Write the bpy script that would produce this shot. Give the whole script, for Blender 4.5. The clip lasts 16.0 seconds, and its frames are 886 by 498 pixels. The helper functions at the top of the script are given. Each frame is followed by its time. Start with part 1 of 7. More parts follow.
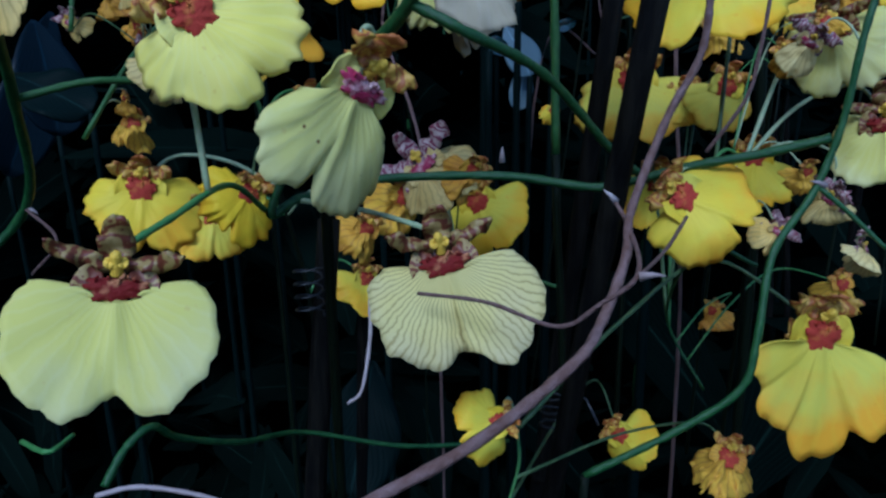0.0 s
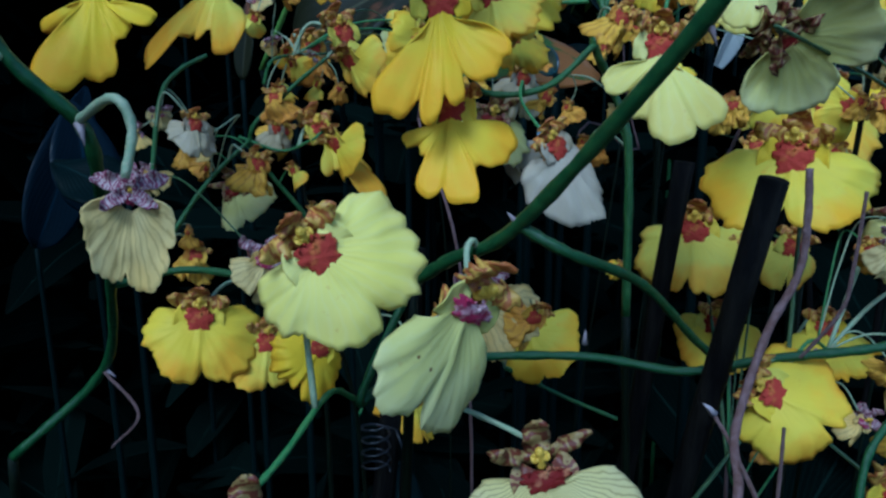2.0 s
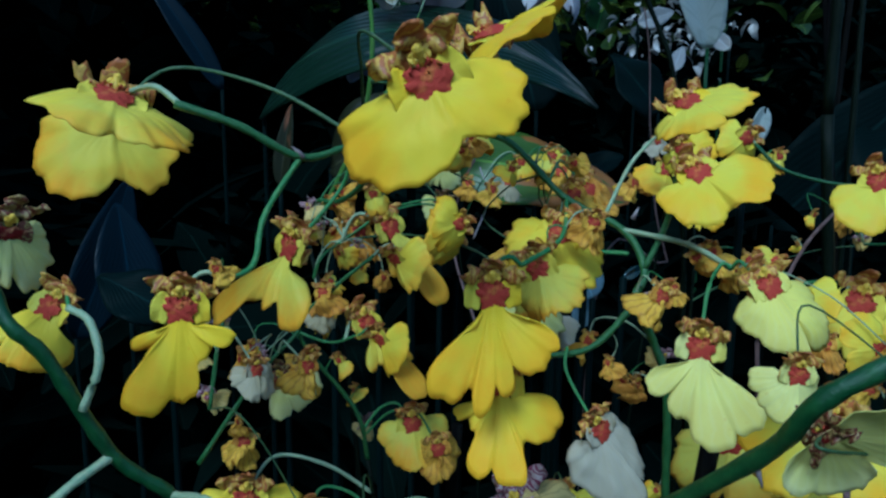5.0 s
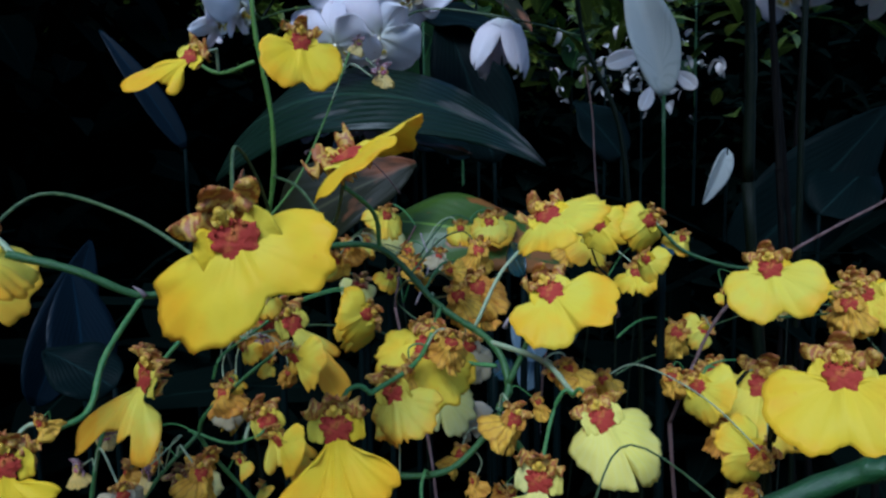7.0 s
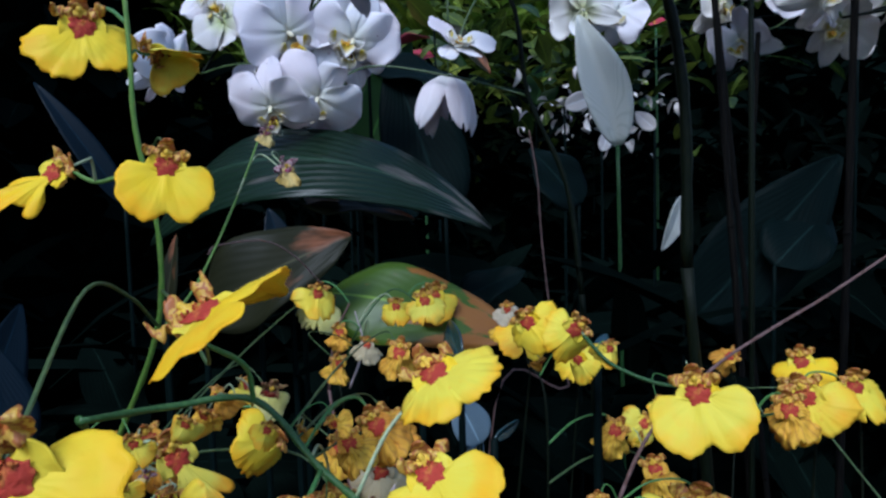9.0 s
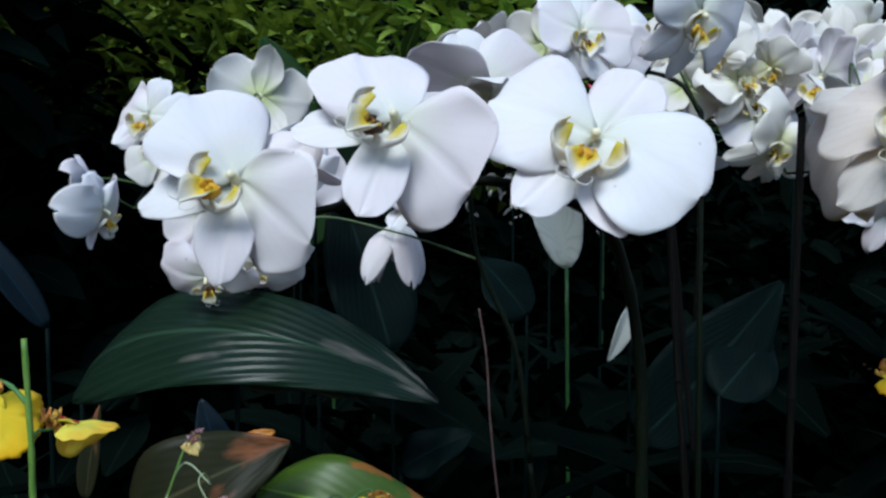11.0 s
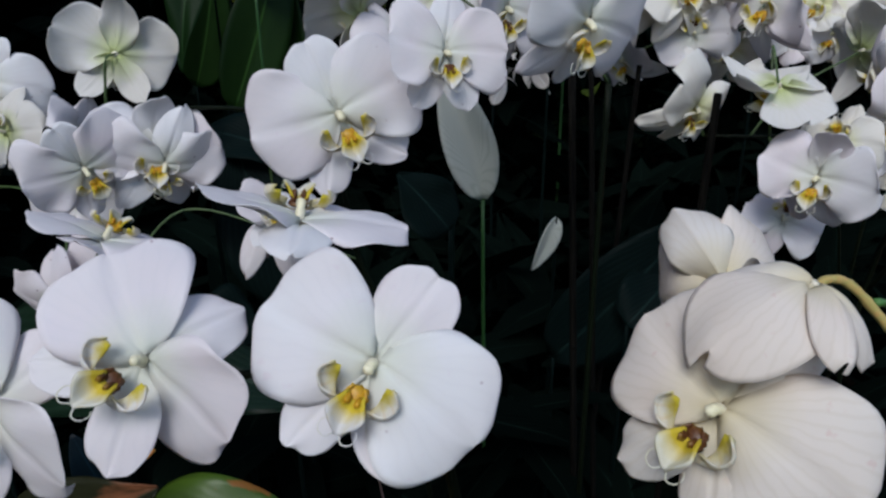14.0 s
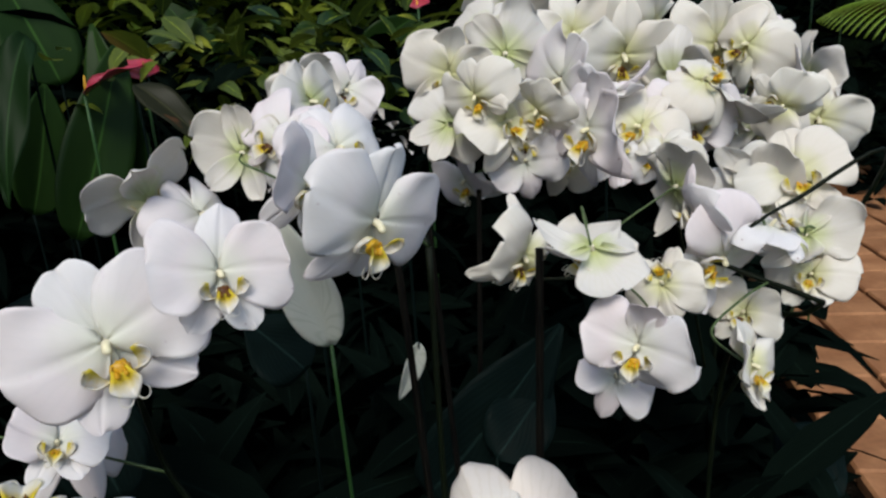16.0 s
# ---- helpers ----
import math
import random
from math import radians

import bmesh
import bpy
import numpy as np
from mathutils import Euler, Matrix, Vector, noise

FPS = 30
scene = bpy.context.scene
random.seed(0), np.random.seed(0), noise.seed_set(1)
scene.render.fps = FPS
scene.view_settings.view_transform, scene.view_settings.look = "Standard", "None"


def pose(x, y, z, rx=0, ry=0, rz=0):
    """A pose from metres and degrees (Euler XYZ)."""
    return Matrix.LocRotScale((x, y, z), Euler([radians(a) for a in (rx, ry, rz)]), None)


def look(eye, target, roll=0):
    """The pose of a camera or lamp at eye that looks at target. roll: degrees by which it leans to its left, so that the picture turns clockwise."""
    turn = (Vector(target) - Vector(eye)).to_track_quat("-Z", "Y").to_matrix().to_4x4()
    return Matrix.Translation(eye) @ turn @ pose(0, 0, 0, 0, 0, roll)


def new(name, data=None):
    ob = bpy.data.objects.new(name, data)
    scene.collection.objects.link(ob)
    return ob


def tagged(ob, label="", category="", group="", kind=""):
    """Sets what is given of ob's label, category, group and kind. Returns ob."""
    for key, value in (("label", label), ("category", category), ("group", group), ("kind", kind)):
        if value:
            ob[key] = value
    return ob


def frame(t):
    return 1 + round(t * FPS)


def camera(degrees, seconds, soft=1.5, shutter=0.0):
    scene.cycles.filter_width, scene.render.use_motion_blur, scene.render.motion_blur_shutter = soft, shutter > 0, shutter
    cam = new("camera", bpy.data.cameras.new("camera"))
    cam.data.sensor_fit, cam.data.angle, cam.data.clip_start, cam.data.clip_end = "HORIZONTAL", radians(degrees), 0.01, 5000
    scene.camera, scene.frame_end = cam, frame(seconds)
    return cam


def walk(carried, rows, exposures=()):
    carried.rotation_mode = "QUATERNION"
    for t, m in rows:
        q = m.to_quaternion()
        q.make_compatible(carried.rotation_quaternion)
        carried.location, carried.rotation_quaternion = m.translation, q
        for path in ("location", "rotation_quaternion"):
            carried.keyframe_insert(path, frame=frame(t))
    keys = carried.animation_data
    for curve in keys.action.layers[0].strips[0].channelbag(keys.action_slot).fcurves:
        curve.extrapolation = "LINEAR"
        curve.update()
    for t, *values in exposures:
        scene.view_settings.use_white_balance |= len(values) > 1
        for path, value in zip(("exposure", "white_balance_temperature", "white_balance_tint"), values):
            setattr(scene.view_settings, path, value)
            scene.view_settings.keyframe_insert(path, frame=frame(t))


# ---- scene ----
cam = camera(65.9, 16.0, soft=2.5)
PATH = [
    (0, (0.036, 0.038, 1.028), (-0.103, 1.972, 0.538), -1.0),
    (0.5, (0.031, 0.04, 1.035), (-0.108, 1.983, 0.584), -0.8),
    (1, (0.026, 0.041, 1.044), (-0.116, 1.992, 0.629), -0.7),
    (1.5, (0.022, 0.042, 1.053), (-0.147, 1.999, 0.676), -0.7),
    (2, (0.015, 0.043, 1.063), (-0.134, 2.004, 0.7), -0.0),
    (2.5, (0.01, 0.043, 1.076), (-0.16, 2.009, 0.749), 0.4),
    (3, (0.005, 0.044, 1.088), (-0.163, 2.01, 0.76), 0.6),
    (3.5, (0.003, 0.043, 1.097), (-0.172, 2.01, 0.778), 0.8),
    (4, (0.004, 0.042, 1.108), (-0.201, 2.009, 0.812), 0.9),
    (4.2, (0.004, 0.041, 1.112), (-0.202, 2.009, 0.822), 0.9),
    (6.3, (0.031, 0.042, 1.145), (-0.193, 2.021, 0.961), -0.5),
    (6.5, (0.037, 0.042, 1.148), (-0.185, 2.022, 0.972), -0.7),
    (7, (0.047, 0.047, 1.152), (-0.158, 2.029, 0.984), -0.9),
    (7.5, (0.058, 0.053, 1.155), (-0.126, 2.038, 0.987), -1.2),
    (8, (0.066, 0.061, 1.161), (-0.089, 2.048, 0.997), -1.4),
    (8.5, (0.069, 0.067, 1.172), (-0.056, 2.059, 1.043), -1.5),
    (9, (0.073, 0.076, 1.187), (-0.059, 2.07, 1.088), -1.5),
    (9.5, (0.072, 0.089, 1.211), (-0.026, 2.086, 1.151), -1.4),
    (10, (0.073, 0.099, 1.237), (0.023, 2.098, 1.225), -1.6),
    (10.2, (0.073, 0.101, 1.253), (0.05, 2.1, 1.247), -0.4),
    (12.3, (0.08, 0.11, 1.421), (0.157, 2.061, 0.987), -1.3),
    (12.5, (0.092, 0.114, 1.433), (0.128, 2.047, 0.921), -1.7),
    (13, (0.125, 0.137, 1.457), (0.165, 2.038, 0.837), -1.0),
    (13.5, (0.15, 0.15, 1.476), (0.187, 2.031, 0.797), -1.0),
    (14, (0.167, 0.167, 1.498), (0.221, 2.041, 0.801), -0.9),
    (14.5, (0.178, 0.185, 1.528), (0.302, 2.075, 0.884), -0.2),
    (15, (0.197, 0.208, 1.548), (0.388, 2.105, 0.943), -1.1),
    (15.5, (0.215, 0.222, 1.563), (0.469, 2.119, 0.984), -2.0),
    (16, (0.243, 0.228, 1.573), (0.583, 2.121, 1.026), -4.1),
]
walk(cam, [(t, look(eye, target, roll)) for t, eye, target, roll in PATH],
     [(0, -0.12, 4400, 7), (1.2, -0.05, 4250, 6), (2.5, -0.2, 4150, -2), (3.5, -0.18, 4250, -8), (4.2, -0.12, 4100, -11), (6.5, -0.15, 4550, 4), (7.0, -0.12, 4700, 9), (7.4, -0.2, 5150, 15), (8.5, 0.0, 5100, 16), (10.2, 0.68, 5250, -2), (10.9, 0.32, 5500, 3), (12.3, 0.12, 5700, 8), (14.2, -0.24, 6050, 9), (15.2, -0.05, 6600, 9), (16, 0.14, 6600, 7)])

# ---------- light ----------
world = bpy.data.worlds.new("sky")
scene.world = world
world.use_nodes = True
wn, wl = world.node_tree.nodes, world.node_tree.links
sky = wn.new("ShaderNodeTexSky")
sky.sky_type, sky.sun_disc = "NISHITA", False
sky.sun_elevation, sky.sun_rotation = radians(48), radians(198)
wl.new(sky.outputs[0], wn["Background"].inputs[0])
wn["Background"].inputs[1].default_value = 0.13
sun = new("sun", bpy.data.lights.new("sun", "SUN"))
sun.data.energy, sun.data.angle, sun.data.color = 2.3, radians(25), (1.0, 0.96, 0.9)
sun.matrix_world = look((-2.0, -6.2, 7.2), (0, 0, 0))

# ---------- materials ----------
def mat_base(name):
    m = bpy.data.materials.new(name)
    m.use_nodes = True
    n, l = m.node_tree.nodes, m.node_tree.links
    n.clear()
    out = n.new("ShaderNodeOutputMaterial")
    b = n.new("ShaderNodeBsdfPrincipled")
    l.new(b.outputs[0], out.inputs[0])
    return m, n, l, b, out


def mixrgb(n, l, fac, a, b):
    x = n.new("ShaderNodeMix")
    x.data_type = "RGBA"
    for sock, v in ((x.inputs[0], fac), (x.inputs[6], a), (x.inputs[7], b)):
        if isinstance(v, bpy.types.NodeSocket):
            l.new(v, sock)
        elif isinstance(v, (int, float)):
            sock.default_value = v
        else:
            sock.default_value = (*v, 1)
    return x.outputs[2]


def ramp(n, l, src, lo, hi):
    r = n.new("ShaderNodeMapRange")
    r.inputs[1].default_value, r.inputs[2].default_value = lo, hi
    l.new(src, r.inputs[0])
    return r.outputs[0]


def noise_tex(n, l, co, scale, detail=4.0):
    t = n.new("ShaderNodeTexNoise")
    t.inputs["Scale"].default_value, t.inputs["Detail"].default_value = scale, detail
    if co is not None:
        l.new(co, t.inputs["Vector"])
    return t.outputs["Fac"]


def bump(n, l, b, h, strength, dist):
    u = n.new("ShaderNodeBump")
    u.inputs["Strength"].default_value, u.inputs["Distance"].default_value = strength, dist
    l.new(h, u.inputs["Height"])
    l.new(u.outputs[0], b.inputs["Normal"])


def math_node(n, l, op, a, b=0.0):
    x = n.new("ShaderNodeMath")
    x.operation = op
    for sock, v in ((x.inputs[0], a), (x.inputs[1], b)):
        if isinstance(v, bpy.types.NodeSocket):
            l.new(v, sock)
        else:
            sock.default_value = v
    return x.outputs[0]


def translucent(n, l, b, out, colour, fac):
    t = n.new("ShaderNodeBsdfTranslucent")
    l.new(colour, t.inputs[0])
    s = n.new("ShaderNodeMixShader")
    s.inputs[0].default_value = fac
    l.new(b.outputs[0], s.inputs[1])
    l.new(t.outputs[0], s.inputs[2])
    l.new(s.outputs[0], out.inputs[0])


def petal_mat(name, c1, c2, edge, vein, vein_amount, rays, rough=0.45, trans=0.26, blotch=None, centre=(0, 0), relief=0.00013, hem=None, spread=(0.34, 0.10), vary=7.0, specks=None):
    """Petal tissue: two tones drifting over it, fine veins fanning out from the claw."""
    m, n, l, b, out = mat_base(name)
    co = n.new("ShaderNodeTexCoord").outputs["Object"]
    info = n.new("ShaderNodeObjectInfo").outputs["Random"]
    sep = n.new("ShaderNodeSeparateXYZ")
    l.new(co, sep.inputs[0])
    own = n.new("ShaderNodeVectorMath")
    own.operation = "ADD"
    l.new(co, own.inputs[0])
    l.new(math_node(n, l, "MULTIPLY", info, 37.0), own.inputs[1])
    own = own.outputs["Vector"]
    big = noise_tex(n, l, own, 2.2, 2)
    drift = math_node(n, l, "ADD", math_node(n, l, "MULTIPLY", info, 0.6), math_node(n, l, "MULTIPLY", big, 0.9))
    col = mixrgb(n, l, ramp(n, l, drift, 0.45, 1.05), c1, c2)
    ang = math_node(n, l, "ARCTAN2", math_node(n, l, "SUBTRACT", sep.outputs[0], centre[0]), math_node(n, l, "SUBTRACT", sep.outputs[2], centre[1]))
    fine = noise_tex(n, l, co, 9, 3)
    wave = math_node(n, l, "SINE", math_node(n, l, "ADD", math_node(n, l, "MULTIPLY", ang, rays), math_node(n, l, "MULTIPLY", fine, vary)))
    v = ramp(n, l, wave, 0.35, 0.95)
    vf = math_node(n, l, "MULTIPLY", v, vein_amount)
    if hem:
        reach = n.new("ShaderNodeVectorMath")
        reach.operation = "LENGTH"
        l.new(co, reach.inputs[0])
        far_out = math_node(n, l, "ADD", reach.outputs["Value"], math_node(n, l, "MULTIPLY", noise_tex(n, l, own, 2.6, 3), 1.0))
        col = mixrgb(n, l, math_node(n, l, "MULTIPLY", ramp(n, l, far_out, 0.85, 1.2), 0.85), col, hem)
    col = mixrgb(n, l, vf, col, vein)
    spots = ramp(n, l, noise_tex(n, l, own, 14, 5), 0.66, 0.74)
    col = mixrgb(n, l, math_node(n, l, "MULTIPLY", spots, 0.35), col, edge)
    if specks:
        v3 = n.new("ShaderNodeTexVoronoi")
        v3.inputs["Scale"].default_value = 9.0
        l.new(co, v3.inputs["Vector"])
        few = ramp(n, l, noise_tex(n, l, own, 3.0, 2), 0.56, 0.62)
        col = mixrgb(n, l, math_node(n, l, "MULTIPLY", ramp(n, l, v3.outputs["Distance"], 0.12, 0.06), few), col, specks)
    if blotch:
        far = n.new("ShaderNodeVectorMath")
        far.operation = "LENGTH"
        l.new(co, far.inputs[0])
        reach = math_node(n, l, "ADD", far.outputs["Value"], math_node(n, l, "MULTIPLY", fine, 0.12))
        col = mixrgb(n, l, ramp(n, l, reach, *spread), col, blotch)
    l.new(col, b.inputs["Base Color"])
    b.inputs["Roughness"].default_value = rough
    b.inputs["Specular IOR Level"].default_value = 0.1
    h = math_node(n, l, "ADD", math_node(n, l, "MULTIPLY", wave, 0.5), math_node(n, l, "MULTIPLY", noise_tex(n, l, co, 45, 3), 0.8))
    bump(n, l, b, h, 0.25, relief)
    translucent(n, l, b, out, col, trans)
    return m


def barred_mat(name, ground, bar, scale):
    """Tepals crossed by uneven dark bars."""
    m, n, l, b, out = mat_base(name)
    co = n.new("ShaderNodeTexCoord").outputs["Object"]
    w = n.new("ShaderNodeTexWave")
    w.bands_direction = "Z"
    w.inputs["Scale"].default_value, w.inputs["Distortion"].default_value = scale, 10.0
    w.inputs["Detail Scale"].default_value = 2.5
    l.new(co, w.inputs[0])
    col = mixrgb(n, l, ramp(n, l, w.outputs["Fac"], 0.3, 0.62), ground, bar)
    tint = mixrgb(n, l, noise_tex(n, l, co, 7), (0.55, 0.5, 0.45), (1.15, 1.05, 0.9))
    x = n.new("ShaderNodeMix")
    x.data_type, x.blend_type = "RGBA", "MULTIPLY"
    x.inputs[0].default_value = 1
    l.new(col, x.inputs[6])
    l.new(tint, x.inputs[7])
    l.new(x.outputs[2], b.inputs["Base Color"])
    b.inputs["Roughness"].default_value = 0.5
    bump(n, l, b, noise_tex(n, l, co, 30), 0.4, 0.0004)
    translucent(n, l, b, out, x.outputs[2], 0.15)
    return m


def mottled_mat(name, c1, c2, scale, rough=0.5, lo=0.4, hi=0.65, relief=0.4, dist=0.003, spec=0.4, trans=0.0, coord="Object"):
    m, n, l, b, out = mat_base(name)
    co = n.new("ShaderNodeTexCoord").outputs[coord]
    info = n.new("ShaderNodeObjectInfo").outputs["Random"]
    f = ramp(n, l, noise_tex(n, l, co, scale, 5), lo, hi)
    col = mixrgb(n, l, f, c1, c2)
    grain = noise_tex(n, l, co, scale * 9, 3)
    x = n.new("ShaderNodeHueSaturation")
    l.new(col, x.inputs["Color"])
    v = math_node(n, l, "ADD", math_node(n, l, "MULTIPLY", info, 0.2), math_node(n, l, "ADD", math_node(n, l, "MULTIPLY", grain, 0.5), 0.62))
    l.new(v, x.inputs["Value"])
    l.new(x.outputs[0], b.inputs["Base Color"])
    b.inputs["Roughness"].default_value = rough
    b.inputs["Specular IOR Level"].default_value = spec
    bump(n, l, b, math_node(n, l, "ADD", f, grain), relief, dist)
    if trans:
        translucent(n, l, b, out, x.outputs[0], trans)
    return m


def leaf_mat(name, c1, c2, rough=0.3, spot=None, ribs=40.0, trans=0.2, patch=(0.56, 0.62), patch_scale=2.0, spec=0.4, relief=0.3, rib_tone=0.35):
    """Leaf blades: ribs along the blade, tone by island, scorched or sheen-coloured patches where given."""
    m, n, l, b, out = mat_base(name)
    co = n.new("ShaderNodeTexCoord").outputs["UV"]
    obj = n.new("ShaderNodeTexCoord").outputs["Object"]
    isl = n.new("ShaderNodeNewGeometry").outputs["Random Per Island"]
    sep = n.new("ShaderNodeSeparateXYZ")
    l.new(co, sep.inputs[0])
    f = math_node(n, l, "ADD", math_node(n, l, "MULTIPLY", isl, 0.7), math_node(n, l, "MULTIPLY", noise_tex(n, l, co, 4, 4), 0.6))
    col = mixrgb(n, l, ramp(n, l, f, 0.3, 1.0), c1, c2)
    slant = math_node(n, l, "ADD", math_node(n, l, "MULTIPLY", sep.outputs[1], 0.55), math_node(n, l, "ABSOLUTE", math_node(n, l, "SUBTRACT", sep.outputs[0], 0.5)))
    rib = math_node(n, l, "SINE", math_node(n, l, "MULTIPLY", slant, ribs * 2.2))
    col = mixrgb(n, l, math_node(n, l, "MULTIPLY", ramp(n, l, rib, 0.2, 1.0), rib_tone), col, tuple(min(1, q * 1.5) for q in c2))
    mid = math_node(n, l, "ABSOLUTE", math_node(n, l, "SUBTRACT", sep.outputs[0], 0.5))
    col = mixrgb(n, l, ramp(n, l, mid, 0.025, 0.008), col, tuple(min(1, q * 2.2) for q in c2))
    if spot:
        sp = ramp(n, l, math_node(n, l, "ADD", noise_tex(n, l, co, patch_scale, 5), math_node(n, l, "MULTIPLY", math_node(n, l, "SUBTRACT", sep.outputs[1], 0.55), 0.35)), patch[0], patch[1])
        col = mixrgb(n, l, sp, col, spot)
    l.new(col, b.inputs["Base Color"])
    b.inputs["Roughness"].default_value = rough
    b.inputs["Specular IOR Level"].default_value = spec
    bump(n, l, b, math_node(n, l, "ADD", rib, noise_tex(n, l, obj, 60, 3)), relief, 0.0012)
    translucent(n, l, b, out, col, trans)
    return m


LIP = {
    "lemon": petal_mat("lip_lemon", (0.92, 0.82, 0.15), (0.90, 0.84, 0.27), (0.72, 0.5, 0.08), (0.88, 0.84, 0.42), 0.15, 42, hem=(0.86, 0.74, 0.18)),
    "pale": petal_mat("lip_pale", (0.72, 0.68, 0.23), (0.75, 0.69, 0.16), (0.62, 0.45, 0.12), (0.80, 0.78, 0.42), 0.14, 42, hem=(0.72, 0.67, 0.30), specks=(0.16, 0.07, 0.02)),
    "yellow": petal_mat("lip_yellow", (0.80, 0.72, 0.10), (0.88, 0.68, 0.035), (0.75, 0.36, 0.02), (0.9, 0.72, 0.05), 0.15, 36, hem=(0.92, 0.44, 0.01)),
    "bright": petal_mat("lip_bright", (0.93, 0.68, 0.012), (0.86, 0.75, 0.07), (0.85, 0.42, 0.01), (0.93, 0.70, 0.02), 0.12, 36, hem=(0.95, 0.52, 0.005)),
    "veined": petal_mat("lip_veined", (0.70, 0.62, 0.24), (0.73, 0.60, 0.16), (0.45, 0.3, 0.1), (0.36, 0.28, 0.09), 0.7, 80, hem=(0.64, 0.56, 0.30), vary=13.0),
    "faded": petal_mat("lip_faded", (0.74, 0.62, 0.27), (0.78, 0.54, 0.12), (0.36, 0.2, 0.07), (0.46, 0.33, 0.10), 0.55, 34),
    "white": petal_mat("lip_blanched", (0.56, 0.49, 0.34), (0.54, 0.45, 0.24), (0.5, 0.38, 0.24), (0.58, 0.5, 0.38), 0.35, 38),
    "dried": petal_mat("lip_dried", (0.72, 0.34, 0.04), (0.84, 0.55, 0.05), (0.32, 0.1, 0.03), (0.42, 0.16, 0.04), 0.5, 26),
}
CALLUS = {
    "dark": mottled_mat("callus_maroon", (0.15, 0.010, 0.008), (0.50, 0.24, 0.10), 9, 0.65, 0.54, 0.68, 0.4, 0.0004, 0.15),
    "pink": mottled_mat("callus_pink", (0.36, 0.02, 0.08), (0.74, 0.52, 0.50), 9, 0.55, 0.50, 0.66, 0.6, 0.0006),
    "rust": mottled_mat("callus_rust", (0.38, 0.045, 0.026), (0.60, 0.23, 0.045), 9, 0.7, 0.54, 0.70, 0.4, 0.0004, 0.15),
}
BARRED = barred_mat("tepal_barred_brown", (0.80, 0.54, 0.09), (0.50, 0.18, 0.04), 5.0)
BARRED_DARK = barred_mat("tepal_barred_maroon", (0.38, 0.29, 0.10), (0.17, 0.045, 0.02), 4.0)
BARRED_MAUVE = barred_mat("tepal_barred_mauve", (0.56, 0.46, 0.48), (0.22, 0.04, 0.10), 5.5)
COLUMN = mottled_mat("column_yellow", (0.76, 0.50, 0.04), (0.50, 0.16, 0.03), 9, 0.45, 0.52, 0.72, 0.5, 0.0006)
STEM = mottled_mat("stem_green", (0.018, 0.062, 0.016), (0.036, 0.100, 0.024), 40, 0.4, 0.4, 0.7, 0.3, 0.0006, coord="Generated")
STEM_MID = mottled_mat("stem_mid_green", (0.040, 0.110, 0.026), (0.075, 0.165, 0.042), 40, 0.4, 0.4, 0.7, 0.3, 0.0006, coord="Generated")
STEM_LIGHT = mottled_mat("stem_fresh_green", (0.10, 0.22, 0.03), (0.16, 0.26, 0.05), 40, 0.4, 0.4, 0.7, 0.3, 0.0006, coord="Generated")
PEDICEL = mottled_mat("pedicel_pale_green", (0.30, 0.40, 0.22), (0.46, 0.46, 0.26), 20, 0.42, 0.4, 0.7, 0.3, 0.0005, coord="Generated")
PEDICEL_TAN = mottled_mat("pedicel_tan", (0.44, 0.38, 0.12), (0.58, 0.36, 0.12), 12, 0.42, 0.4, 0.7, 0.3, 0.0005, coord="Generated")
PEDICEL_GREEN = mottled_mat("pedicel_green", (0.06, 0.19, 0.045), (0.13, 0.26, 0.07), 20, 0.42, 0.4, 0.7, 0.3, 0.0005, coord="Generated")
PEDICEL_DARK = mottled_mat("pedicel_dull_green", (0.05, 0.09, 0.03), (0.10, 0.15, 0.05), 20, 0.42, 0.4, 0.7, 0.3, 0.0005, coord="Generated")
# Near-black copy of the stem green, with shade put into its colour.
STEM_SHADED = mottled_mat("stem_shaded_green", (0.003, 0.006, 0.003), (0.008, 0.011, 0.005), 40, 0.45, 0.4, 0.7, 0.3, 0.0006, coord="Generated", spec=0.1)
WOODY = mottled_mat("stem_dry_brown", (0.12, 0.06, 0.045), (0.22, 0.14, 0.13), 30, 0.6, 0.35, 0.7, 0.6, 0.001, coord="Generated")
THORN = mottled_mat("bract_dry", (0.42, 0.36, 0.36), (0.24, 0.18, 0.17), 30, 0.6, relief=0.3, dist=0.0005)
STAKE = mottled_mat("stake_black", (0.004, 0.004, 0.004), (0.011, 0.010, 0.008), 30, 0.55, relief=0.6, dist=0.001, coord="Generated", spec=0.03)
WIRE = mottled_mat("wire_dark", (0.01, 0.011, 0.012), (0.03, 0.03, 0.035), 40, 0.4, relief=0.2, dist=0.0004)
PHAL = petal_mat("phal_white", (0.89, 0.88, 0.89), (0.90, 0.83, 0.85), (0.84, 0.74, 0.80), (0.78, 0.76, 0.78), 0.10, 40, 0.5, 0.28, (0.82, 0.83, 0.74), relief=0.00008, specks=(0.45, 0.34, 0.38))
PHAL_CREAM = petal_mat("phal_cream", (0.88, 0.83, 0.77), (0.89, 0.80, 0.72), (0.76, 0.52, 0.48), (0.74, 0.66, 0.55), 0.22, 46, 0.5, 0.28, (0.80, 0.72, 0.52), relief=0.0001)
PHAL_BACK = petal_mat("phal_green_tinged", (0.82, 0.80, 0.78), (0.80, 0.76, 0.70), (0.78, 0.60, 0.66), (0.74, 0.72, 0.62), 0.2, 40, 0.5, 0.28, (0.60, 0.66, 0.32), relief=0.0001)
